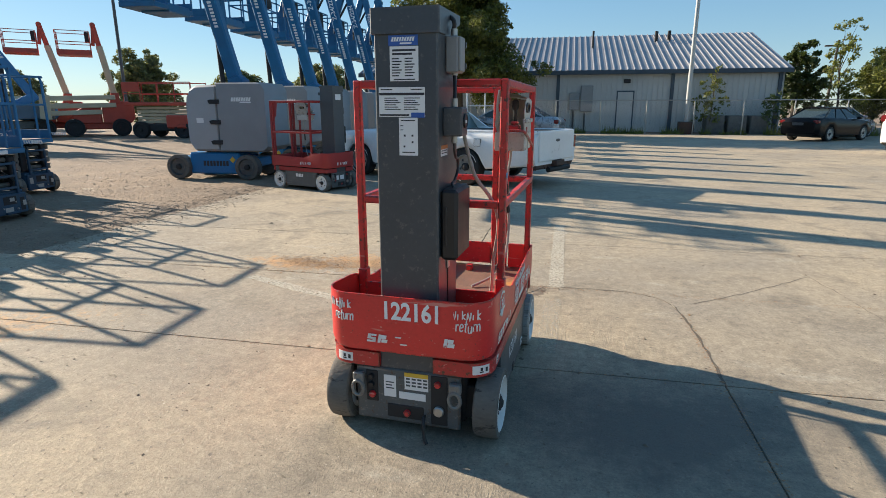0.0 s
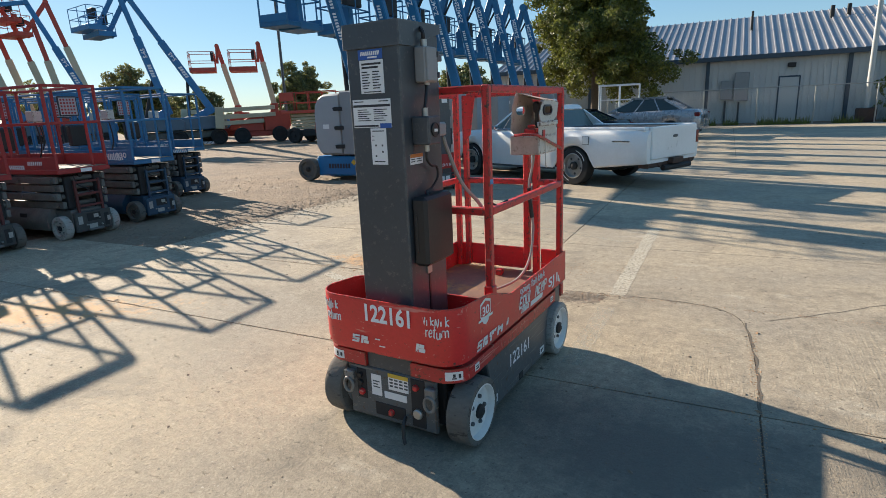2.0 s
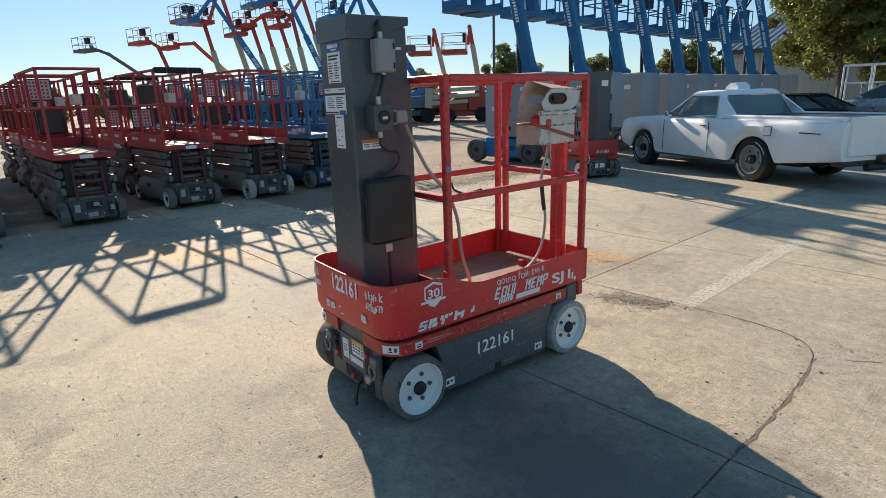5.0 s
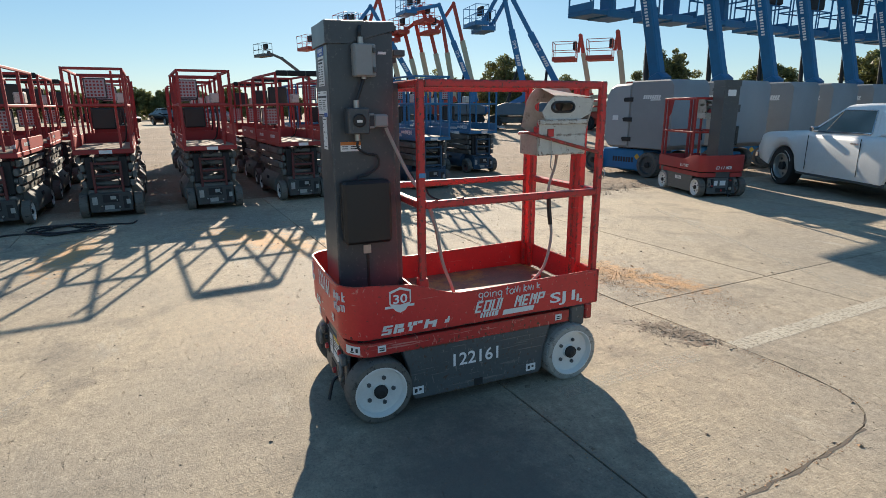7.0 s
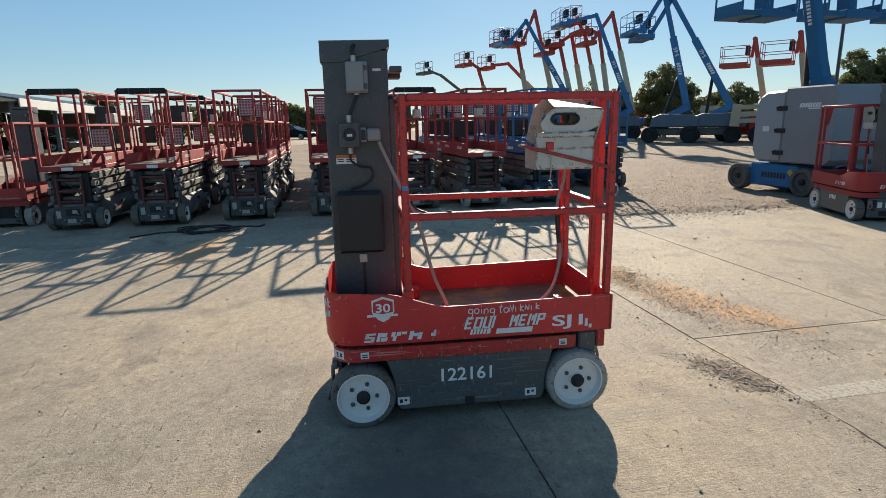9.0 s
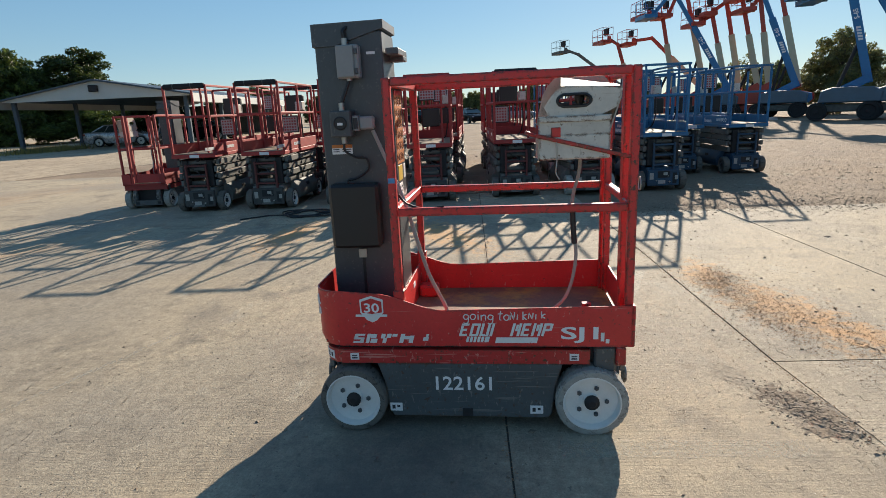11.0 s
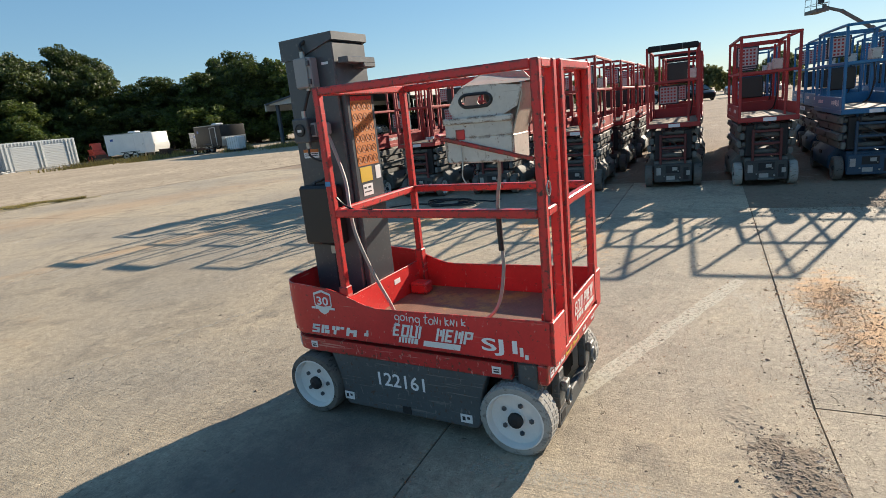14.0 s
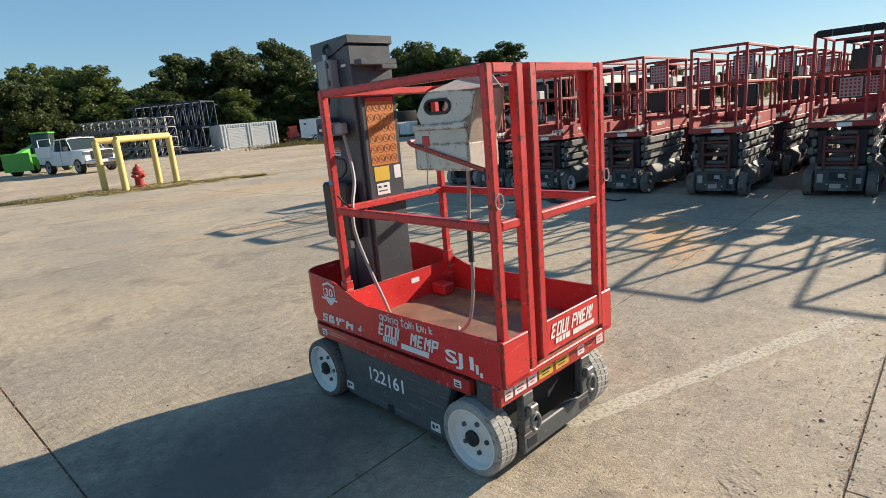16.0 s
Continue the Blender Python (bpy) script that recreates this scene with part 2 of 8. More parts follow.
# ---------------------------------------------------------------- geometry helpers
class Geo:
    """Collects faces for one mesh."""

    def __init__(self):
        self.v, self.f = [], []

    def add(self, verts, faces, m=None):
        k = len(self.v)
        if m is not None:
            verts = [m @ Vector(p) for p in verts]
        self.v += [tuple(p) for p in verts]
        self.f += [tuple(i + k for i in f) for f in faces]
        return self

    def box(self, x0, x1, y0, y1, z0, z1, c=0.004, m=None):
        c = min(c, 0.45 * min(x1 - x0, y1 - y0, z1 - z0))
        cx, cy, cz = (x0 + x1) / 2, (y0 + y1) / 2, (z0 + z1) / 2
        hx, hy, hz = (x1 - x0) / 2, (y1 - y0) / 2, (z1 - z0) / 2
        v, idx = [], {}
        for sx in (-1, 1):
            for sy in (-1, 1):
                for sz in (-1, 1):
                    for a in range(3):
                        d = [c, c, c]
                        d[a] = 0
                        idx[sx, sy, sz, a] = len(v)
                        v.append((cx + sx * (hx - d[0]), cy + sy * (hy - d[1]), cz + sz * (hz - d[2])))
        f = []
        for a in range(3):
            b, e = (a + 1) % 3, (a + 2) % 3
            for s in (-1, 1):
                q = []
                for tb, te in ((-1, -1), (1, -1), (1, 1), (-1, 1)):
                    key = [0, 0, 0]
                    key[a], key[b], key[e] = s, tb, te
                    q.append(idx[(*key, a)])
                f.append(q if s > 0 else q[::-1])
            for sb in (-1, 1):
                for se in (-1, 1):
                    q = []
                    for sa, w in ((-1, b), (1, b), (1, e), (-1, e)):
                        key = [0, 0, 0]
                        key[a], key[b], key[e] = sa, sb, se
                        q.append(idx[(*key, w)])
                    f.append(q if sb * se > 0 else q[::-1])
        for sx in (-1, 1):
            for sy in (-1, 1):
                for sz in (-1, 1):
                    q = [idx[sx, sy, sz, a] for a in range(3)]
                    f.append(q if sx * sy * sz > 0 else q[::-1])
        return self.add(v, f, m)

    def bar(self, p, q, w, h=None, c=0.004, up=(0, 0, 1), over=0.0):
        """A square bar from p to q: w across, h along up."""
        p, q, h = Vector(p), Vector(q), h or w
        d = q - p
        z = d.normalized()
        u = Vector(up)
        if abs(z.dot(u)) > 0.95:
            u = Vector((0, 1, 0)) if abs(z.y) < 0.9 else Vector((1, 0, 0))
        x = u.cross(z).normalized()
        y = z.cross(x)
        m = Matrix((x, y, z)).transposed().to_4x4()
        m.translation = p
        return self.box(-w / 2, w / 2, -h / 2, h / 2, -over, d.length + over, c, m)

    def rod(self, p, q, r, r2=None, n=10):
        p, q = Vector(p), Vector(q)
        r2 = r if r2 is None else r2
        z = (q - p).normalized()
        x = z.orthogonal().normalized()
        y = z.cross(x)
        v = [p + (x * math.cos(a) + y * math.sin(a)) * r for a in [2 * math.pi * i / n for i in range(n)]]
        v += [q + (x * math.cos(a) + y * math.sin(a)) * r2 for a in [2 * math.pi * i / n for i in range(n)]]
        f = [(i, (i + 1) % n, n + (i + 1) % n, n + i) for i in range(n)]
        return self.add(v, f + [tuple(range(n))[::-1], tuple(range(n, 2 * n))])

    def path(self, pts, r, n=7, sub=5):
        """A round cable or bent tube through the points, smoothed."""
        P = [Vector(p) for p in pts]
        if sub > 1 and len(P) > 2:
            Q = [P[0]] + P + [P[-1]]
            S = []
            for i in range(1, len(Q) - 2):
                a, b, c, d = Q[i - 1], Q[i], Q[i + 1], Q[i + 2]
                for k in range(sub):
                    t = k / sub
                    S.append(0.5 * (2 * b + (c - a) * t + (2 * a - 5 * b + 4 * c - d) * t * t + (3 * b - a - 3 * c + d) * t ** 3))
            P = S + [P[-1]]
        v, f, x = [], [], None
        for i, p in enumerate(P):
            z = (P[min(i + 1, len(P) - 1)] - P[max(i - 1, 0)]).normalized()
            x = z.orthogonal().normalized() if x is None else (x - z * x.dot(z)).normalized()
            y = z.cross(x)
            v += [p + (x * math.cos(a) + y * math.sin(a)) * r for a in [2 * math.pi * k / n for k in range(n)]]
        for i in range(len(P) - 1):
            f += [(i * n + k, i * n + (k + 1) % n, (i + 1) * n + (k + 1) % n, (i + 1) * n + k) for k in range(n)]
        e = (len(P) - 1) * n
        return self.add(v, f + [tuple(range(n))[::-1], tuple(range(e, e + n))])

    def prism(self, pts, axis, a, b, c=0.0, m=None):
        """A polygon in the plane across axis, drawn out from a to b, its end edges chamfered by c."""
        n = len(pts)
        cx, cy = sum(p[0] for p in pts) / n, sum(p[1] for p in pts) / n
        R = max(math.hypot(p[0] - cx, p[1] - cy) for p in pts)
        k = 1 - c / R
        small = [(cx + (p[0] - cx) * k, cy + (p[1] - cy) * k) for p in pts]
        rings = [(small, a), (pts, a + c), (pts, b - c), (small, b)] if c else [(pts, a), (pts, b)]

        def at(p, w):
            return {"x": (w, p[0], p[1]), "y": (p[0], w, p[1]), "z": (p[0], p[1], w)}[axis]
        v = [at(p, w) for ring, w in rings for p in ring]
        f = [(i * n + k, i * n + (k + 1) % n, (i + 1) * n + (k + 1) % n, (i + 1) * n + k) for i in range(len(rings) - 1) for k in range(n)]
        f += [tuple(range(n))[::-1], tuple(range((len(rings) - 1) * n, len(rings) * n))]
        area = sum(pts[i][0] * pts[(i + 1) % n][1] - pts[(i + 1) % n][0] * pts[i][1] for i in range(n))
        if (area < 0) != (axis == "y"):
            f = [q[::-1] for q in f]
        return self.add(v, f, m)

    def lathe(self, profile, n=24, m=None, caps=True):
        """A profile of (radius, height) turned round z."""
        v, f = [], []
        for r, z in profile:
            v += [(r * math.cos(2 * math.pi * k / n), r * math.sin(2 * math.pi * k / n), z) for k in range(n)]
        for i in range(len(profile) - 1):
            f += [(i * n + k, i * n + (k + 1) % n, (i + 1) * n + (k + 1) % n, (i + 1) * n + k) for k in range(n)]
        if caps:
            f += [tuple(range(n))[::-1], tuple(range((len(profile) - 1) * n, len(profile) * n))]
        return self.add(v, f, m)

    def sheet(self, rows, thick, closed=False):
        """A curved sheet through rows of points (all of one length), given thickness along its normals."""
        R, C = len(rows), len(rows[0])
        G = [[Vector(p) for p in r] for r in rows]
        N = []
        for i in range(R):
            for j in range(C):
                du = G[min(i + 1, R - 1)][j] - G[max(i - 1, 0)][j]
                dv = G[i][min(j + 1, C - 1)] - G[i][max(j - 1, 0)]
                N.append(du.cross(dv).normalized())
        out = [p for r in G for p in r]
        inn = [p - n * thick for p, n in zip(out, N)]
        k = R * C
        f = []
        for i in range(R - 1):
            for j in range(C - 1):
                q = (i * C + j, (i + 1) * C + j, (i + 1) * C + j + 1, i * C + j + 1)
                f += [q, tuple(a + k for a in q[::-1])]
        for i in range(R - 1):
            for j in (0, C - 1):
                q = (i * C + j, (i + 1) * C + j, (i + 1) * C + j + k, i * C + j + k)
                f.append(q if j else q[::-1])
        for j in range(C - 1):
            for i in (0, R - 1):
                q = (i * C + j, i * C + j + 1, i * C + j + 1 + k, i * C + j + k)
                f.append(q[::-1] if i else q)
        return self.add(out + inn, f)

    def mesh(self, name, material=None, smooth=38):
        me = bpy.data.meshes.new(name)
        me.from_pydata(self.v, [], self.f)
        if smooth:
            me.shade_smooth()
            me.set_sharp_from_angle(angle=radians(smooth))
        if material:
            me.materials.append(material)
        me.update()
        return me


def thing(name, m, label, category, group="", kind=""):
    """An empty at a thing's base, to which its parts are hung."""
    ob = new(name)
    ob.empty_display_size = 0.2
    ob.matrix_basis = m
    return tagged(ob, label, category, group, kind)


def part(name, geo, material, parent, label="", m=None, smooth=38):
    """One mesh object under a thing or a part. geo: a Geo or a ready mesh."""
    me = geo.mesh(name, material, smooth) if isinstance(geo, Geo) else geo
    ob = new(name, me)
    ob.parent = parent
    if m is not None:
        ob.matrix_basis = m
    if label:
        ob["label"] = label
    if name in ("symbols", "print", "dealer_mark", "maker_mark", "fleet_number"):
        ob["kind"] = "stuff"
    return ob


def single(name, geo, material, label, category, m=None, group="", kind="", smooth=38):
    """A top-level thing that is one mesh."""
    ob = new(name, geo.mesh(name, material, smooth) if isinstance(geo, Geo) else geo)
    if m is not None:
        ob.matrix_basis = m
    return tagged(ob, label, category, group, kind)


def facing(side, x, y, z):
    """A pose whose local x runs along the writing and z out of the face, for faces towards +x, -x, +y, -y and up."""
    cols = {"+x": ((0, 1, 0), (0, 0, 1), (1, 0, 0)), "-x": ((0, -1, 0), (0, 0, 1), (-1, 0, 0)), "-y": ((1, 0, 0), (0, 0, 1), (0, -1, 0)),
            "+y": ((-1, 0, 0), (0, 0, 1), (0, 1, 0)), "up": ((1, 0, 0), (0, 1, 0), (0, 0, 1))}[side]
    m = Matrix(cols).transposed().to_4x4()
    m.translation = (x, y, z)
    return m


def letters(text, height, width=None, material=None, shear=0.0, spacing=1.0, bold=0.02):
    """A flat mesh of the words, centred, in the built-in font."""
    cu = bpy.data.curves.new("lettering", "FONT")
    cu.body, cu.size, cu.align_x, cu.align_y, cu.shear, cu.space_character, cu.resolution_u, cu.offset = text, 1.0, "CENTER", "CENTER", shear, spacing, 3, bold
    tmp = bpy.data.objects.new("lettering", cu)
    me = bpy.data.meshes.new_from_object(tmp)
    bpy.data.objects.remove(tmp)
    co = np.zeros(len(me.vertices) * 3)
    me.vertices.foreach_get("co", co)
    co = co.reshape(-1, 3)
    lo, hi = co.min(0), co.max(0)
    co -= (lo + hi) / 2
    k = height / max(hi[1] - lo[1], 1e-6)
    co[:, 1] *= k
    co[:, 0] *= (width / (hi[0] - lo[0])) if width else k
    me.vertices.foreach_set("co", co.ravel())
    me.materials.clear()
    if material:
        me.materials.append(material)
    me.update()
    return me


def plate(w, h, t=0.0015, holes=()):
    """A thin sticker or plate, centred, its face at z = t."""
    return Geo().box(-w / 2, w / 2, -h / 2, h / 2, -0.001, t, 0.0005)


def bars(rows):
    """Unreadable print as small bars: rows of (x, y, w, h)."""
    g = Geo()
    for x, y, w, h in rows:
        g.box(x, x + w, y - h / 2, y + h / 2, 0.0012, 0.0022, 0.0002)
    return g

# ---------------------------------------------------------------- ground


def concrete():
    """Broomed yard concrete: broad grey and tan fields, stains, streaks along x, specks, fine grain."""
    m = bpy.data.materials.new("broomed_concrete")
    m.use_nodes = True
    n, l = m.node_tree.nodes, m.node_tree.links
    b = n["Principled BSDF"]
    pos = n.new("ShaderNodeNewGeometry").outputs["Position"]
    info = n.new("ShaderNodeObjectInfo").outputs["Random"]

    def tex(scale, detail=5.0, rough=0.6, stretch=(1, 1, 1), turn=0.0, warp=0.0):
        mp = n.new("ShaderNodeMapping")
        mp.inputs["Scale"].default_value, mp.inputs["Rotation"].default_value = stretch, (0, 0, radians(turn))
        l.new(pos, mp.inputs[0])
        t = n.new("ShaderNodeTexNoise")
        t.inputs["Scale"].default_value, t.inputs["Detail"].default_value, t.inputs["Roughness"].default_value = scale, detail, rough
        t.inputs["Distortion"].default_value = warp
        l.new(mp.outputs[0], t.inputs["Vector"])
        return t.outputs["Fac"]

    def rng(v, a, c, lo=0.0, hi=1.0):
        t = n.new("ShaderNodeMapRange")
        for k, w in (("From Min", a), ("From Max", c), ("To Min", lo), ("To Max", hi)):
            t.inputs[k].default_value = w
        l.new(v, t.inputs["Value"])
        return t.outputs[0]

    def blend(fac, a, c, mode="MIX"):
        t = n.new("ShaderNodeMix")
        t.data_type, t.blend_type = "RGBA", mode
        for k, v in (("Factor", fac), ("A", a), ("B", c)):
            if isinstance(v, (int, float)):
                t.inputs[k].default_value = v
            elif isinstance(v, tuple):
                t.inputs[k].default_value = (*v, 1)
            else:
                l.new(v, t.inputs[k])
        return t.outputs["Result"]

    def grey(v):
        t = n.new("ShaderNodeCombineColor")
        for k in range(3):
            l.new(v, t.inputs[k])
        return t.outputs[0]
    col = blend(rng(tex(0.42, 3), 0.38, 0.62), (0.325, 0.276, 0.209), (0.448, 0.362, 0.247))
    col = blend(rng(tex(1.7, 6, 0.65, warp=0.6), 0.50, 0.68), col, (0.258, 0.216, 0.160))
    col = blend(rng(tex(0.9, 6, 0.7, (1, 2.2, 1), 15), 0.60, 0.72, 0, 0.7), col, (0.50, 0.45, 0.36))
    col = blend(rng(tex(0.30, 5, 0.7, turn=40), 0.62, 0.75, 0, 0.7), col, (0.45, 0.295, 0.165))
    broom = n.new("ShaderNodeMath")
    broom.operation = "MULTIPLY"
    l.new(rng(tex(1.0, 4, 0.65, (58.0, 2.2, 1), 3), 0.25, 0.75, -1.0, 1.0), broom.inputs[0])
    l.new(rng(tex(0.8, 4, 0.6, warp=0.4), 0.40, 0.66, 0.12, 1.0), broom.inputs[1])
    streak = broom.outputs[0]
    fine = tex(85, 3, 0.75)
    mid = tex(14, 4, 0.65)
    col = blend(1.0, col, grey(rng(streak, -1.0, 1.0, 0.93, 1.07)), "MULTIPLY")
    col = blend(1.0, col, grey(rng(mid, 0.25, 0.75, 0.74, 1.24)), "MULTIPLY")
    col = blend(1.0, col, grey(rng(fine, 0.2, 0.8, 0.64, 1.34)), "MULTIPLY")
    col = blend(1.0, col, grey(rng(tex(38, 2, 0.6, turn=20), 0.25, 0.75, 0.84, 1.16)), "MULTIPLY")
    col = blend(1.0, col, grey(rng(info, 0, 1, 0.93, 1.06)), "MULTIPLY")
    col = blend(rng(tex(30, 2, 0.5), 0.68, 0.72, 0, 0.6), col, (0.10, 0.085, 0.07))
    col = blend(rng(tex(75, 2, 0.5, turn=30), 0.68, 0.71, 0, 0.6), col, (0.12, 0.10, 0.08))
    col = blend(rng(tex(60, 2, 0.5, turn=70), 0.70, 0.73, 0, 0.5), col, (0.62, 0.57, 0.48))
    def spill(cx, cy, turn, a, c, ragged, scale):
        """A ragged oval stain round (cx, cy)."""
        mp = n.new("ShaderNodeMapping")
        mp.vector_type = "TEXTURE"
        mp.inputs["Location"].default_value, mp.inputs["Rotation"].default_value, mp.inputs["Scale"].default_value = (cx, cy, 0), (0, 0, radians(turn)), (a, c, 1)
        l.new(pos, mp.inputs[0])
        d = n.new("ShaderNodeVectorMath")
        d.operation = "LENGTH"
        l.new(mp.outputs[0], d.inputs[0])
        k = n.new("ShaderNodeMath")
        k.operation = "MULTIPLY_ADD"
        l.new(tex(scale, 7, 0.75), k.inputs[0])
        k.inputs[1].default_value = ragged
        l.new(d.outputs["Value"], k.inputs[2])
        return k.outputs[0]
    # Oil stain, enlarged and darkened to deepen the mast lift's cast shadow as well.
    col = blend(rng(spill(0.55, 2.6, 10, 1.15, 0.65, 2.0, 3), 1.3, 2.3, 0.85, 0.0), col, (0.12, 0.108, 0.092))
    col = blend(rng(spill(-1.9, 0.9, 30, 0.5, 0.3, 2.2, 4), 1.3, 2.1, 0.35, 0.0), col, (0.16, 0.14, 0.115))
    col = blend(rng(spill(-3.6, -3.0, -22, 2.8, 0.32, 2.4, 3), 1.4, 2.2, 0.5, 0.0), col, (0.50, 0.31, 0.16))
    col = blend(rng(spill(-7.0, -8.5, 160, 6.0, 1.5, 2.6, 2), 1.5, 2.4, 0.4, 0.0), col, (0.50, 0.31, 0.16))
    sand = (0.56, 0.315, 0.135)
    for cx, cy, turn, a, c in ((-1.75, 5.20, 10, 1.15, 0.46), (-1.2, 5.45, 20, 0.6, 0.32), (-2.6, 5.0, -8, 0.7, 0.33), (-4.6, 2.6, 30, 1.8, 0.6), (-4.9, 0.6, -10, 1.4, 0.4)):
        col = blend(rng(spill(cx, cy, turn, a, c, 3.2, 9), 1.75, 2.35, 0.9, 0.0), col, sand)
    col = blend(rng(spill(-0.30, 4.58, 12, 0.30, 0.17, 3.0, 14), 1.8, 2.4, 0.85, 0.0), col, (0.15, 0.115, 0.085))
    col = blend(rng(spill(-0.16, 4.56, 25, 0.16, 0.05, 2.0, 20), 1.4, 1.6, 0.7, 0.0), col, (0.17, 0.06, 0.03))
    l.new(col, b.inputs["Base Color"])
    l.new(rng(mid, 0.2, 0.8, 0.75, 0.95), b.inputs["Roughness"])
    pit = rng(tex(9, 8, 0.8, (1, 2.5, 1), 20), 0.60, 0.66, 0, -0.9)
    low = n.new("ShaderNodeMath")
    l.new(rng(streak, -1.0, 1.0, 0, 0.55), low.inputs[0])
    l.new(pit, low.inputs[1])
    add = n.new("ShaderNodeMath")
    l.new(low.outputs[0], add.inputs[0])
    l.new(fine, add.inputs[1])
    bp = n.new("ShaderNodeBump")
    bp.inputs["Strength"].default_value, bp.inputs["Distance"].default_value = 0.8, 0.0050
    l.new(add.outputs[0], bp.inputs["Height"])
    l.new(bp.outputs[0], b.inputs["Normal"])
    return m


CONCRETE = concrete()
GRAVEL = mat("packed_gravel_and_dirt", (0.250, 0.182, 0.122), 0.95, vary=0.6, scale=0.6, fine=16, bump=0.06, wear=(0.35, 0.285, 0.21), wear_at=0.58, wear_scale=1.5, world_space=True)
PAINT_LINE = mat("worn_line_paint", (0.545, 0.49, 0.385), 0.85, vary=0.25, scale=3, fine=80, wear=(0.42, 0.365, 0.275), wear_at=0.54, wear_soft=0.3, wear_scale=9, world_space=True)
_n, _l = PAINT_LINE.node_tree.nodes, PAINT_LINE.node_tree.links
_p = _n.new("ShaderNodeNewGeometry")
_m = _n.new("ShaderNodeMapping")
_m.inputs["Scale"].default_value = (1.0, 1.0, 1)
_t = _n.new("ShaderNodeTexNoise")
_t.inputs["Scale"].default_value, _t.inputs["Detail"].default_value, _t.inputs["Roughness"].default_value = 42.0, 6.0, 0.7
_r = _n.new("ShaderNodeMapRange")
_r.inputs["From Min"].default_value, _r.inputs["From Max"].default_value, _r.inputs["To Max"].default_value = 0.24, 0.54, 0.82
_l.new(_p.outputs["Position"], _m.inputs[0])
_l.new(_m.outputs[0], _t.inputs["Vector"])
_l.new(_t.outputs["Fac"], _r.inputs["Value"])
_l.new(_r.outputs[0], _n["Principled BSDF"].inputs["Alpha"])
PAINT_FAINT = PAINT_LINE.copy()
PAINT_FAINT.name = "nearly_gone_line_paint"
for _q in PAINT_FAINT.node_tree.nodes:
    if _q.type == "MAP_RANGE" and abs(_q.inputs["To Max"].default_value - 0.82) < 0.001:
        _q.inputs["From Min"].default_value, _q.inputs["From Max"].default_value, _q.inputs["To Max"].default_value = 0.40, 0.62, 0.6
STONE = mat("gravel_stones", (0.25, 0.19, 0.135), 0.9, vary=0.5, spread=0.5)
STONE_PALE = mat("pale_gravel_stones", (0.29, 0.225, 0.16), 0.9, vary=0.6, scale=9, spread=0.5, world_space=True)

_gx, _gy = [-900, -14, -5.6, 39, 900], [-900, -40, 4.70, 35, 900]
ground = Geo()
for i in range(4):
    for j in range(4):
        if (i, j) not in ((1, 1), (2, 1), (2, 2)):
            ground.add([(_gx[i], _gy[j], -0.004), (_gx[i + 1], _gy[j], -0.004), (_gx[i + 1], _gy[j + 1], -0.004), (_gx[i], _gy[j + 1], -0.004)], [(0, 1, 2, 3)])
single("ground", ground, GRAVEL, "packed tan gravel and dirt reaching to the horizon", "ground", kind="structure", smooth=0)


def slab_mesh(x0, x1, y0, y1, gap=0.009):
    g = Geo()
    x0, x1, y0, y1 = x0 + gap / 2, x1 - gap / 2, y0 + gap / 2, y1 - gap / 2
    return g.box(x0, x1, y0, y1, -0.12, 0.0, 0.0015)


# ---------------------------------------------------------------- vertical mast lift
def wheel(parent, m, r, w, tyre, rim, bolts=5, hub=DARK, dish=0.03, k=0.735):
    """A wheel whose outer face looks along the z of its pose m."""
    h = w / 2
    t = part("wheel", Geo().lathe([(r * 0.66, -h), (r * 0.93, -h), (r * 0.985, -h * 0.86), (r, -h * 0.5), (r, h * 0.5), (r * 0.985, h * 0.86), (r * 0.955, h * 0.97), (r * k, h), (r * (k - 0.015), h * 0.7), (r * 0.66, -h)], 40, caps=False), tyre, parent, "solid rubber tyre", m)
    g = Geo().lathe([(r * 0.70, -h * 0.9), (r * k, h * 0.99), (r * (k - 0.035), h * 1.02), (r * (k - 0.06), h * 0.86), (r * (k - 0.09), h - dish), (r * 0.24, h - dish - 0.002), (r * 0.22, h - dish + 0.010)], 32)
    part("rim", g, rim, t, "painted steel rim")
    part("hub", Geo().lathe([(r * 0.215, h - dish), (r * 0.21, h - 0.006), (r * 0.13, h - 0.002), (r * 0.09, h + 0.004)], 16), hub, t)
    for i in range(bolts):
        a = 2 * math.pi * (i + 0.25) / bolts
        bx, by = r * 0.42 * math.cos(a), r * 0.42 * math.sin(a)
        part("bolt", Geo().lathe([(r * 0.068, h - dish - 0.004), (r * 0.068, h - dish + 0.008), (r * 0.045, h - dish + 0.012)], 6, Matrix.Translation((bx, by, 0))), BOX_GREY, t)
    return t


def blocks(spec, h, shear=0.25):
    """Slanting plain blocks, for trade marks: spec of (x, width, y offset, height share)."""
    g = Geo()
    for x, w, y, k in spec:
        a, b = y - h * k / 2, y + h * k / 2
        g.add([(x + a * shear, a, 0.0012), (x + w + a * shear, a, 0.0012), (x + w + b * shear, b, 0.0012), (x + b * shear, b, 0.0012)], [(0, 1, 2, 3)])
    return g


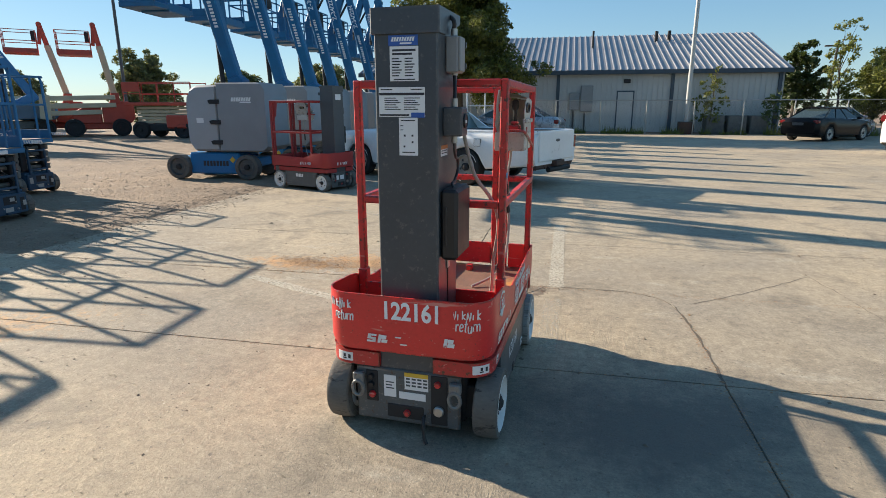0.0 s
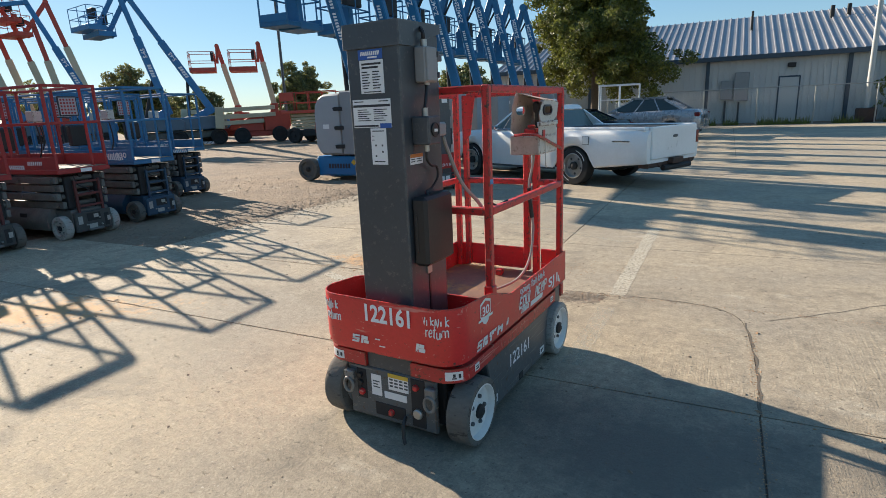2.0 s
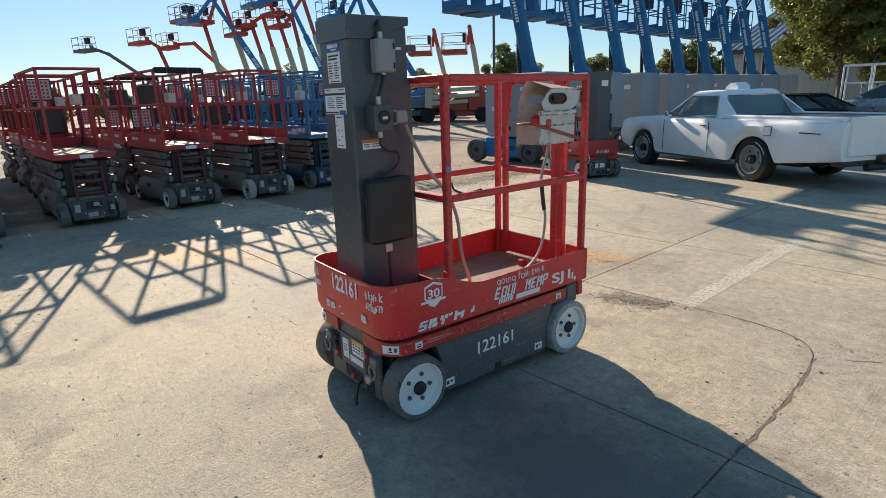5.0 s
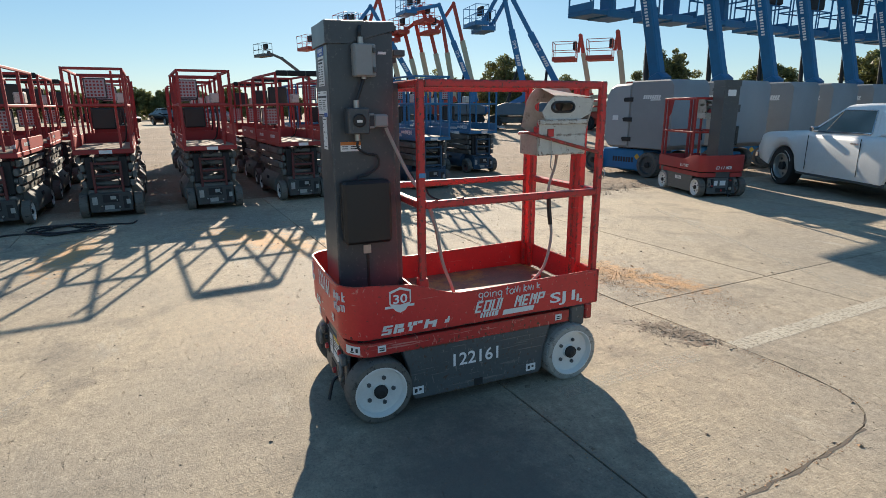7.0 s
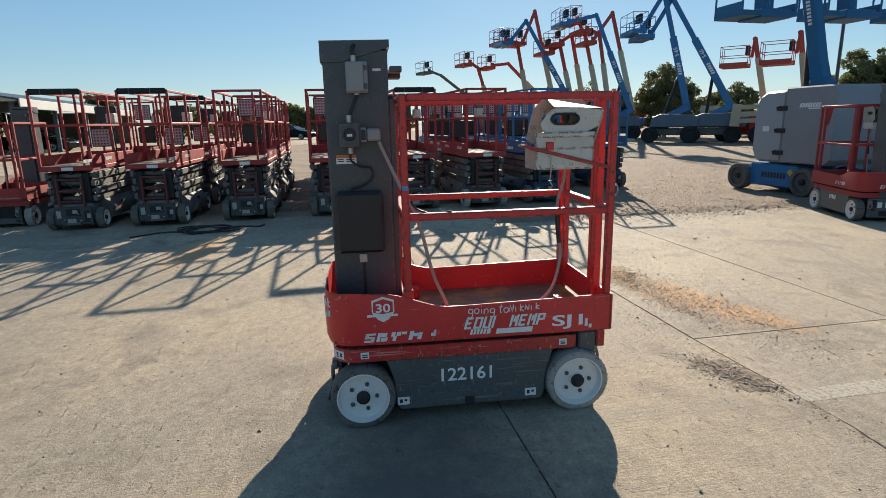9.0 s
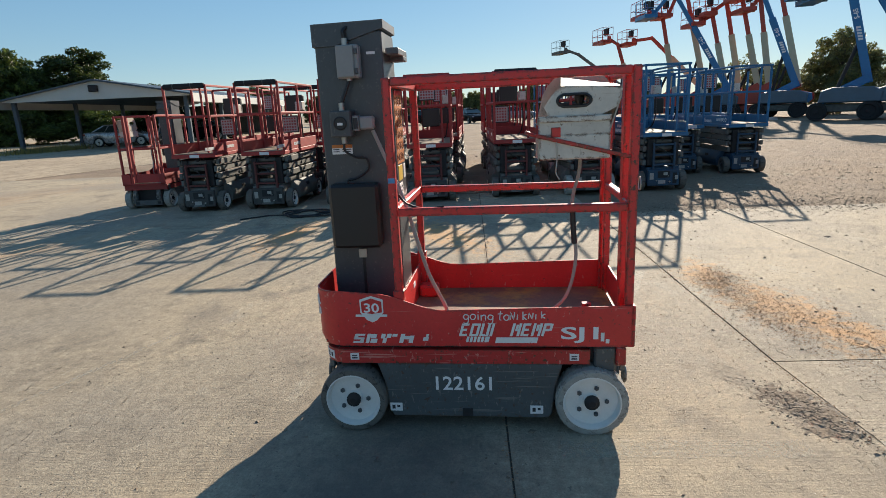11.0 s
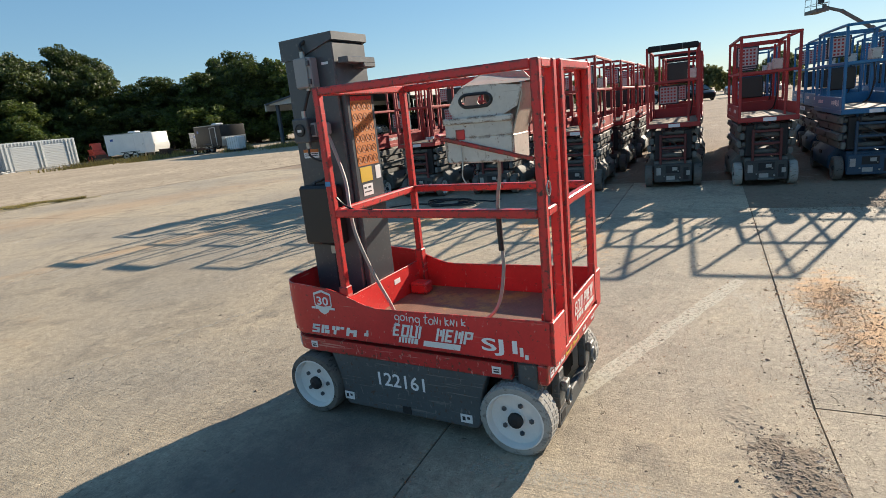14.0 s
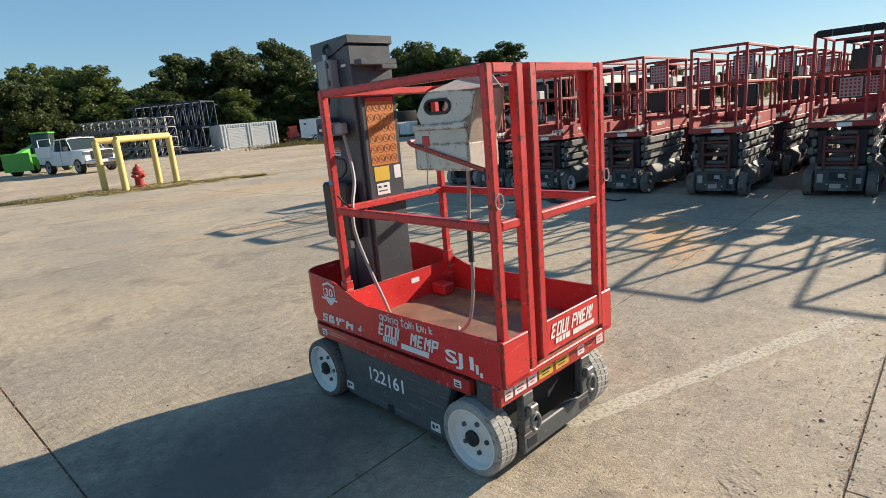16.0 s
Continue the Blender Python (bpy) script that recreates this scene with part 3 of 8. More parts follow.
def strokes(kinds, w, h):
    """Plain slanting stroke shapes of a bold mark, one cell for each kind."""
    spec, n = [], len(kinds)
    c = w / n
    t = c * 0.26
    for i, k in enumerate(kinds):
        x = -w / 2 + i * c
        if k == " ":
            continue
        spec.append((x, t, 0, 1))
        if k in "ED":
            spec += [(x + t, c * 0.5, h * 0.41, 0.18), (x + t, c * 0.5, -h * 0.41, 0.18)]
        if k == "E":
            spec.append((x + t, c * 0.4, 0, 0.18))
        if k in "DUMNP":
            spec.append((x + c * 0.62, t, h * 0.2 if k == "P" else 0, 0.55 if k == "P" else 1))
        if k == "U":
            spec.append((x + t, c * 0.4, -h * 0.41, 0.18))
        if k == "P":
            spec += [(x + t, c * 0.4, h * 0.41, 0.18), (x + t, c * 0.4, -h * 0.02, 0.18)]
        if k in "MN":
            spec.append((x + c * 0.36, t * 0.9, h * 0.15, 0.5))
    return blocks(spec, h, 0.28)


def scribble(w, h, seed):
    r = random.Random(seed)
    g = Geo()
    for i in range(6):
        x, c = -w / 2 + w * i / 6, w / 6
        a, b = h * r.uniform(0.35, 0.6), h * r.uniform(0.3, 0.55)
        k = i % 3
        if k == 0:
            pts = [(x, -a), (x + 0.1 * c, a), (x + 0.55 * c, -b), (x + 0.75 * c, a)]
        elif k == 1:
            pts = [(x + 0.2 * c, a * 0.3), (x + 0.15 * c, -b)]
        else:
            pts = [(x + 0.1 * c, a), (x + 0.1 * c, -b), (x + 0.12 * c, 0), (x + 0.7 * c, 0.4 * a), (x + 0.12 * c, -0.05 * h), (x + 0.7 * c, -b)]
        g.path([(p[0], p[1], 0.0006) for p in pts], 0.003, 5, 2)
    return g


HAND = {"g": (0.55, [[(.45, .5), (.2, .6), (.05, .35), (.2, .1), (.42, .2), (.45, .5), (.42, -.2), (.2, -.35), (.05, -.25)]]),
        "o": (0.55, [[(.25, .6), (.05, .4), (.1, .1), (.3, .02), (.45, .25), (.42, .5), (.25, .6)]]),
        "i": (0.28, [[(.1, .55), (.12, .02)], [(.1, .78), (.12, .86)]]),
        "n": (0.55, [[(.05, .58), (.08, .02), (.08, .4), (.25, .58), (.4, .5), (.42, .02)]]),
        "t": (0.45, [[(.2, .95), (.18, .1), (.3, .02)], [(.02, .62), (.38, .66)]]),
        "r": (0.45, [[(.05, .58), (.08, .02), (.08, .4), (.2, .56), (.36, .56)]]),
        "e": (0.53, [[(.06, .3), (.4, .36), (.38, .54), (.22, .62), (.06, .4), (.1, .1), (.25, .02), (.42, .12)]]),
        "u": (0.55, [[(.05, .58), (.08, .12), (.22, .02), (.38, .15), (.42, .58), (.44, .02)]]), " ": (0.25, [])}


def handwriting(text, w, h, seed=1, r=0.003):
    """Brushed words in uneven strokes, centred."""
    q = random.Random(seed)
    total = sum(HAND[c][0] for c in text)
    g, x = Geo(), -w / 2
    for c in text:
        step, lines = HAND[c]
        lift, lean = q.uniform(-0.08, 0.08) * h, q.uniform(0.0, 0.25)
        for line in lines:
            g.path([(x + px * w / total + py * h * lean * 0.4, (py - 0.35) * h + lift, 0.0006) for px, py in line], r, 5, 3)
        x += step * w / total
    return g


def tub_height(y, front):
    """The top edge of the platform's wall: high round the mast, with a dip behind it."""
    if front:
        return 0.703
    if y < -0.45:
        return 0.69 + 0.013 * min(1.0, (-0.45 - y) / 0.16)
    if y < -0.12:
        s = (y + 0.45) / 0.33
        return 0.69 - 0.083 * (3 * s * s - 2 * s ** 3)
    return 0.607 + 0.018 * (y + 0.12) / 0.84


def mast_lift(m, label, marked=True, group="", RED=RED, RED_WORN=RED_WORN, RED_SCUFFED=RED_SCUFFED):
    L = thing("mast_lift", m, label, "vertical mast lift", group)
    # chassis
    side = [(-0.45, 0.343), (-0.42, 0.25), (-0.405, 0.10), (-0.385, 0.068), (0.355, 0.068), (0.372, 0.09), (0.385, 0.22), (0.42, 0.343)]
    part("chassis_side", Geo().prism(side, "x", 0.335, 0.394, 0.006), GREY_BASE, L, "scuffed dark grey chassis side")
    part("chassis_side", Geo().prism(side, "x", -0.385, -0.33, 0.006), GREY_BASE, L, "scuffed dark grey chassis side")
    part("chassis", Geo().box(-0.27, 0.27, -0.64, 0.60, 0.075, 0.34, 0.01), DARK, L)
    # The notch is a flat plate, its inner shade given as near-black.
    part("side_notch", Geo().box(0.392, 0.397, -0.05, 0.0, 0.071, 0.112, 0.002), DARK, L)
    for sy, yy in ((-1, -0.573), (1, 0.55)):
        for sx in (-1, 1):
            t = wheel(L, pose(0.372 if sx > 0 else -0.348, yy, 0.161, 0, 90 * sx, 0), 0.164, 0.113, TYRE if sy < 0 else TYRE_PALE, RIM, k=0.81)
            if sy > 0:
                g = Geo()
                for i in range(34):
                    for k in (-1, 0, 1):
                        g.box(0.158, 0.1654, -0.0120, 0.0120, -0.0155, 0.0155, 0.002, Matrix.Rotation(2 * math.pi * (i + 0.33 * k) / 34, 4, "Z") @ Matrix.Translation((0, 0, 0.034 * k)))
                part("tread", g, TYRE_PALE, t, "worn chunky tread", smooth=20)
            part("axle_knuckle", Geo().box(min(sx * 0.26, sx * 0.31), max(sx * 0.26, sx * 0.31), yy - 0.05, yy + 0.05, 0.09, 0.26, 0.008), DARK, L)
    # red skirt round the chassis, open in front of the mast
    def skirt(pts, z0, z1, name="skirt", mt=RED_SCUFFED):
        rows = []
        for p in pts:
            rows.append([(p[0], p[1], z0), (p[0], p[1], z1)])
        return part(name, Geo().sheet(rows, 0.03), mt, L, "chipped red steel skirt")
    def arc(cx, cy, r, a0, a1, n=7):
        return [(cx + r * math.cos(radians(a0 + (a1 - a0) * i / n)), cy + r * math.sin(radians(a0 + (a1 - a0) * i / n))) for i in range(n + 1)]
    skirt([(0.13, -0.715)] + arc(0.275, -0.595, 0.12, -90, 0) + [(0.395, 0.0), (0.395, 0.54)], 0.343, 0.412)
    skirt([(-0.395, 0.54), (-0.395, 0.0)] + arc(-0.275, -0.595, 0.12, 180, 270) + [(-0.13, -0.715)], 0.343, 0.412)
    # Near-black, so that the gap above the skirt is painted as shaded.
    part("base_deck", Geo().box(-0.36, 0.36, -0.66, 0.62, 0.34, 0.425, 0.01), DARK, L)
    part("end_bracket", Geo().box(0.30, 0.385, 0.56, 0.66, 0.30, 0.425, 0.01), GREY_BASE, L)
    part("end_bracket", Geo().box(-0.385, -0.30, 0.56, 0.66, 0.30, 0.425, 0.01), GREY_BASE, L)
    part("rear_skirt", Geo().box(-0.395, 0.395, 0.655, 0.70, 0.335, 0.425, 0.006), RED_SCUFFED, L)
    part("rear_step", Geo().box(-0.39, 0.39, 0.62, 0.735, 0.425, 0.452, 0.004), RED_WORN, L)
    # front end
    fp = part("front_plate", Geo().box(-0.255, 0.255, -0.70, -0.675, 0.06, 0.335, 0.008), GREY_BASE, L)
    # Flat plates whose near-black colour stands for shade inside the openings.
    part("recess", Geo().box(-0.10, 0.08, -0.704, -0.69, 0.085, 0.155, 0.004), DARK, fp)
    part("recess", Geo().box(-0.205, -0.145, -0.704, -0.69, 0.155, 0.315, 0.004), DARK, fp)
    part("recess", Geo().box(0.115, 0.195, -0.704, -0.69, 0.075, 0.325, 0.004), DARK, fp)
    for (bx, bz, br, mt) in ((-0.175, 0.285, 0.014, BLACK), (-0.175, 0.245, 0.014, BLACK), (-0.172, 0.195, 0.017, RED), (0.15, 0.285, 0.016, RED), (0.155, 0.15, 0.026, STEEL), (0.0, 0.118, 0.017, RED)):
        part("knob", Geo().lathe([(br, 0), (br, 0.014), (br * 0.8, 0.02)], 14, pose(bx, -0.70, bz, 90)), mt, fp)
    part("brake_lever", Geo().path([(0.085, -0.71, 0.12), (0.09, -0.74, 0.10), (0.10, -0.76, 0.04), (0.115, -0.77, 0.012)], 0.009), BLACK, L)
    part("front_column", Geo().box(-0.13, 0.13, -0.70, -0.66, 0.335, 0.43, 0.006), GREY, L)
    def shackle(x, y, z, s):
        g = Geo().box(x - 0.028, x + 0.028, min(y, y + s * 0.03), max(y, y + s * 0.03), z, z + 0.05, 0.006)
        ring = [(x + 0.027 * math.cos(a), y + s * 0.03, z - 0.026 + 0.036 * math.sin(a)) for a in [2 * math.pi * i / 12 for i in range(13)]]
        g.path(ring, 0.009, 7, 2)
        part("tie_down_ring", g, LUG, L, "worn steel lashing ring")
    for x in (-0.235, 0.235):
        shackle(x, -0.70, 0.255, -1)
    for x in (-0.215, 0.215):
        shackle(x, 0.70, 0.235, 1)
    rp = Geo().box(-0.255, 0.255, 0.66, 0.695, 0.055, 0.15, 0.006).box(-0.255, -0.18, 0.66, 0.70, 0.15, 0.335, 0.006).box(0.18, 0.255, 0.66, 0.70, 0.15, 0.335, 0.006)
    rp = part("rear_plate", rp, GREY_BASE, L)
    for x in (-0.2, 0.2):
        # Slot openings: shade painted on as near-black plates.
        part("slot", Geo().box(x - 0.035, x + 0.035, 0.69, 0.6965, 0.075, 0.125, 0.003), DARK, rp)
    # platform wall: one bent sheet
    per = [(-0.395, 0.725)] + [(-0.395, 0.72 - 0.055 * i) for i in range(1, 24)] + arc(-0.265, -0.612, 0.13, 180, 264, 9)
    per += [(x, -0.740 - 0.006 * math.cos(x * 6)) for x in (-0.20, -0.10, 0.0, 0.10, 0.20)] + arc(0.265, -0.612, 0.13, 276, 360, 9)
    per += [(0.395, -0.575 + 0.055 * i) for i in range(0, 24)] + [(0.395, 0.725)]
    rows = []
    for x, y in per:
        top = tub_height(y, abs(x) < 0.38)
        tuck = 0.012 if y < -0.5 else 0.0
        rows.append([(x * (1 - tuck), y + (tuck if y < -0.6 else 0), 0.43), (x, y, 0.47), (x, y, top - 0.006), (x * 0.998, y, top)])
    part("platform_wall", Geo().sheet(rows, 0.007), RED, L, "scratched red steel platform wall")
    part("platform_floor", Geo().box(-0.385, 0.385, -0.34, 0.72, 0.445, 0.462, 0.002), TREAD, L, "rusty ochre tread plate")
    part("front_floor", Geo().box(-0.36, 0.36, -0.70, -0.34, 0.435, 0.45, 0.002), RED_WORN, L)
    part("partition", Geo().box(-0.385, 0.385, -0.345, -0.335, 0.45, 0.63, 0.002), RED, L)
    part("rear_wall", Geo().box(0.235, 0.395, 0.715, 0.735, 0.43, 0.622, 0.004), RED, L)
    part("rear_wall", Geo().box(-0.395, -0.31, 0.715, 0.735, 0.43, 0.622, 0.004), RED, L)
    # guard rails
    T = 0.036
    def post(x, y, z0, z1, name="post", w=T):
        part(name, Geo().box(x - w / 2, x + w / 2, y - w / 2, y + w / 2, z0, z1, 0.005), RED_WORN, L)
    for x in (-0.362, 0.362):
        post(x, -0.325, 0.46, 1.64)
        post(x, 0.708, 0.46, 1.64)
        for z, n in ((1.622, "top_rail"), (1.062, "mid_rail")):
            part(n, Geo().box(x - T / 2, x + T / 2, -0.307, 0.69, z - T / 2, z + T / 2, 0.005), RED_WORN, L)
        part("post_socket", Geo().box(x - 0.024, x + 0.024, -0.35, -0.30, 0.46, 0.70, 0.005), RED, L)
    for z, n in ((1.622, "top_rail"), (1.062, "mid_rail")):
        part(n, Geo().box(-0.344, 0.344, -0.325 - T / 2, -0.325 + T / 2, z - T / 2, z + T / 2, 0.005), RED_WORN, L)
    part("top_rail", Geo().box(0.222, 0.344, 0.69, 0.726, 1.604, 1.64, 0.005), RED_WORN, L)
    part("mid_rail", Geo().box(0.222, 0.344, 0.69, 0.726, 1.044, 1.08, 0.005), RED_WORN, L)
    post(0.205, 0.712, 0.43, 1.64, "gate_post", 0.042)
    # entry gate
    gate = part("gate", Geo().box(0.118, 0.160, 0.70, 0.742, 0.47, 1.64, 0.005), RED_WORN, L, "swing gate with a red toe board")
    part("gate_post", Geo().box(-0.315, -0.28, 0.70, 0.736, 0.47, 1.62, 0.005), RED_WORN, gate)
    for z, n in ((1.622, "top_rail"), (1.062, "mid_rail")):
        part(n, Geo().box(-0.28, 0.118, 0.702, 0.738, z - T / 2, z + T / 2, 0.005), RED_WORN, gate)
    part("toe_board", Geo().box(-0.28, 0.118, 0.722, 0.734, 0.475, 0.622, 0.003), RED, gate)
    for x in (0.362, -0.372):
        part("pull_ring", Geo().path([(x + 0.022 * math.cos(a), 0.735, 1.16 + 0.028 * math.sin(a)) for a in [2 * math.pi * i / 10 for i in range(11)]], 0.003, 5, 2), STEEL, L)
    part("latch_plate", Geo().prism([(-0.30, 1.30), (-0.25, 1.37), (-0.21, 1.62), (-0.30, 1.62)], "y", 0.69, 0.70), RED_WORN, L)
    # mast
    part("mast", Geo().box(-0.122, 0.150, -0.690, -0.375, 0.45, 1.86, 0.006), GREY, L, "tall dark grey folded steel mast")
    cap = Geo().prism([(-0.700, 1.80), (-0.700, 1.90), (-0.365, 1.905), (-0.365, 1.868), (-0.60, 1.80)], "x", -0.132, 0.16, 0.004)
    part("mast_cap", cap, GREY, L, "folded dark grey mast cap")
    part("inner_mast", Geo().box(-0.10, 0.13, -0.376, -0.345, 0.45, 1.63, 0.004), GREY, L)
    part("handle_bracket", Geo().box(-0.10, 0.13, -0.365, -0.305, 1.755, 1.785, 0.004).box(-0.10, 0.0, -0.38, -0.305, 1.735, 1.76, 0.004), GREY, L)
    part("mast_seam", Geo().box(0.1495, 0.1535, -0.545, -0.530, 0.46, 0.90, 0.001), BLACK, L)
    part("hinge", Geo().box(0.15, 0.157, -0.56, -0.52, 0.80, 0.845, 0.002), STEEL, L)
    # boxes and cables on the mast
    jb = part("junction_box", Geo().box(0.15, 0.205, -0.580, -0.475, 1.655, 1.80, 0.006), CABINET, L, "pale grey junction box")
    part("lid", Geo().box(0.204, 0.214, -0.576, -0.495, 1.660, 1.797, 0.003), CABINET, jb)
    for zz in (1.685, 1.77):
        part("latch", Geo().box(0.205, 0.218, -0.492, -0.478, zz - 0.012, zz + 0.012, 0.002), BOX_GREY, jb)
    part("cable_gland", Geo().rod((0.178, -0.54, 1.80), (0.178, -0.54, 1.83), 0.014), STEEL, jb)
    part("cable_gland", Geo().rod((0.178, -0.53, 1.645), (0.178, -0.53, 1.665), 0.013), STEEL, jb)
    mb = part("meter_box", Geo().box(0.15, 0.235, -0.625, -0.525, 1.395, 1.515, 0.006), GREY, L, "dark grey hour meter box")
    part("hour_meter", Geo().lathe([(0.031, 0), (0.031, 0.006), (0.027, 0.008), (0.025, 0.005)], 22, facing("+x", 0.235, -0.575, 1.458)), BLACK, mb)
    part("readout", plate(0.026, 0.012), WHITE, mb, m=facing("+x", 0.241, -0.575, 1.455))
    part("cable_gland", Geo().rod((0.19, -0.575, 1.515), (0.19, -0.575, 1.55), 0.014), STEEL, mb)
    part("cable_gland", Geo().rod((0.19, -0.575, 1.365), (0.19, -0.575, 1.395), 0.013), STEEL, mb)
    part("connector", Geo().box(0.165, 0.215, -0.525, -0.495, 1.42, 1.49, 0.004).box(0.17, 0.21, -0.495, -0.425, 1.425, 1.485, 0.008), CABINET, L, "grey plastic plug")
    part("connector_pins", Geo().box(0.214, 0.2165, -0.52, -0.498, 1.43, 1.48, 0.001), INK, L)
    part("cable", Geo().path([(0.178, -0.54, 1.83), (0.178, -0.545, 1.86), (0.15, -0.53, 1.88), (0.12, -0.52, 1.87)], 0.009), BLACK, L)
    part("cable", Geo().path([(0.178, -0.53, 1.65), (0.185, -0.55, 1.60), (0.19, -0.575, 1.54)], 0.008), BLACK, L)
    part("cable", Geo().path([(0.19, -0.575, 1.37), (0.19, -0.575, 1.33), (0.185, -0.53, 1.30), (0.18, -0.48, 1.29), (0.18, -0.475, 1.24), (0.18, -0.53, 1.20), (0.18, -0.575, 1.19), (0.19, -0.58, 1.17)], 0.006), BLACK, L)
    part("cable", Geo().path([(0.195, -0.435, 1.42), (0.20, -0.41, 1.36), (0.23, -0.34, 1.20), (0.30, -0.28, 1.08), (0.33, -0.24, 0.95), (0.30, -0.19, 0.75), (0.28, -0.12, 0.58), (0.26, -0.10, 0.47)], 0.009), CABLE, L, "slack grey control cable")
    part("cable", Geo().path([(0.365, -0.30, 1.14), (0.35, -0.27, 1.10), (0.35, -0.20, 1.075), (0.36, -0.10, 1.083)], 0.005), BLACK, L)
    part("charger_box", Geo().box(0.15, 0.228, -0.665, -0.425, 0.865, 1.175, 0.014), BLACK, L, "black plastic charger box")
    part("box_clip", Geo().box(0.17, 0.182, -0.670, -0.62, 0.93, 1.10, 0.003), BLACK, L)
    # control box on the side rail
    cb = Geo().box(0.20, 0.372, 0.315, 0.610, 1.27, 1.375, 0.006)
    cb = part("control_box", cb, CREAM, L, "scuffed ivory sheet metal control box")
    part("side_wall", Geo().box(0.364, 0.3715, 0.318, 0.608, 1.372, 1.442, 0.002), CREAM, cb)
    part("front_cover", Geo().box(0.202, 0.370, 0.310, 0.3155, 1.272, 1.373, 0.002), CREAM_WORN, cb, "scraped ivory cover plate")
    part("back_wall", Geo().prism([(0.600, 1.372), (0.606, 1.372), (0.652, 1.52), (0.652, 1.56), (0.646, 1.56), (0.646, 1.52)], "x", 0.206, 0.362), CREAM_WORN, cb)
    part("emergency_stop", Geo().box(0.27, 0.34, 0.345, 0.40, 1.375, 1.415, 0.006).lathe([(0.02, 0), (0.024, 0.012), (0.02, 0.02)], 14, Matrix.Translation((0.305, 0.372, 1.415))), RED, cb, "red stop button on a red block")
    hood = Geo()
    def hood_plate(x, o):
        ho = [(0.46 + 0.068 * (1 if math.cos(a) > 0 else -1) * (0.45 + 0.55 * abs(math.cos(a))), 1.512 + 0.024 * math.sin(a)) for a in [2 * math.pi * (i + 0.5) / 16 for i in range(16)]]
        v = []
        for i in range(16):
            a = 2 * math.pi * (i + 0.5) / 16
            d = Vector((math.cos(a), math.sin(a)))
            best = None
            for k in range(len(o)):
                p, q = Vector(o[k]), Vector(o[(k + 1) % len(o)])
                e, c = q - p, Vector((0.46, 1.512))
                den = d.x * e.y - d.y * e.x
                if abs(den) > 1e-9:
                    t = ((p.x - c.x) * e.y - (p.y - c.y) * e.x) / den
                    s = ((p.x - c.x) * d.y - (p.y - c.y) * d.x) / den
                    if t > 0 and -1e-6 <= s <= 1 + 1e-6 and (best is None or t < best):
                        best = t
            v.append((x, 0.46 + d.x * best, 1.512 + d.y * best))
        v += [(x, p[0], p[1]) for p in ho]
        v += [(x - 0.004, p[1], p[2]) for p in v[:32]]
        f = []
        for i in range(16):
            j = (i + 1) % 16
            f += [(i, j, 16 + j, 16 + i), (32 + i, 48 + i, 48 + j, 32 + j), (i, 32 + i, 32 + j, j), (16 + i, 16 + j, 48 + j, 48 + i)]
        hood.add(v, f)
    hood_plate(0.366, [(0.31, 1.445), (0.612, 1.445), (0.655, 1.52), (0.655, 1.562), (0.405, 1.57), (0.36, 1.525)])
    part("hood", hood, CREAM, cb, "ivory hood with an oval hand hole", smooth=20)
    hood = Geo()
    hood_plate(0.206, [(0.305, 1.375), (0.612, 1.375), (0.655, 1.52), (0.655, 1.575), (0.60, 1.612), (0.40, 1.615), (0.345, 1.56)])
    hood.add([(0.206, 0.42, 1.612), (0.364, 0.405, 1.569), (0.364, 0.655, 1.561), (0.206, 0.655, 1.574)], [(0, 1, 2, 3)])
    part("inner_hood", hood, CREAM_WORN, cb, "scraped ivory hood plate with an oval hand hole", smooth=20)
    oval = [(0.368, 0.46 + 0.068 * (1 if math.cos(a) > 0 else -1) * (0.45 + 0.55 * abs(math.cos(a))), 1.512 + 0.024 * math.sin(a)) for a in [2 * math.pi * (i + 0.5) / 16 for i in range(17)]]
    part("hole_edging", Geo().path(oval, 0.0065, 6, 2), BLACK, cb, "black rubber edging")
    part("lip", Geo().box(0.36, 0.380, 0.312, 0.612, 1.425, 1.450, 0.004), CREAM, cb)
    part("switch_plate", Geo().box(0.371, 0.376, 0.365, 0.405, 1.365, 1.405, 0.002), RED, cb)
    part("joystick", Geo().rod((0.29, 0.50, 1.37), (0.29, 0.49, 1.53), 0.012).lathe([(0.016, 0), (0.022, 0.02), (0.02, 0.05), (0.01, 0.06)], 12, Matrix.Translation((0.29, 0.49, 1.50))), BLACK, cb)
    part("support_arm", Geo().bar((0.378, 0.30, 1.375), (0.378, 0.69, 1.275), 0.011, 0.017, 0.003).path([(0.378, 0.30, 1.375), (0.36, 0.27, 1.385), (0.30, 0.265, 1.385), (0.24, 0.28, 1.38)], 0.008), RED_SCUFFED, L, "worn red support arm")
    part("cable", Geo().path([(0.27, 0.50, 1.27), (0.265, 0.495, 1.20), (0.25, 0.47, 1.08), (0.26, 0.475, 0.95), (0.27, 0.485, 0.80), (0.26, 0.44, 0.62), (0.22, 0.33, 0.52), (0.10, 0.20, 0.47)], 0.008), CABLE, L, "hanging grey control cable")
    part("cable_sleeve", Geo().path([(0.2505, 0.47, 1.06), (0.258, 0.474, 0.96), (0.266, 0.48, 0.88)], 0.0125), BLACK, L)
    part("tag_chain", Geo().path([(0.38, 0.385, 1.365), (0.382, 0.39, 1.28), (0.385, 0.385, 1.22), (0.385, 0.40, 1.19)], 0.003), STEEL, L)
    part("rear_inner_post", Geo().box(-0.02, 0.02, 0.55, 0.60, 0.46, 0.50, 0.004), RED_WORN, L)
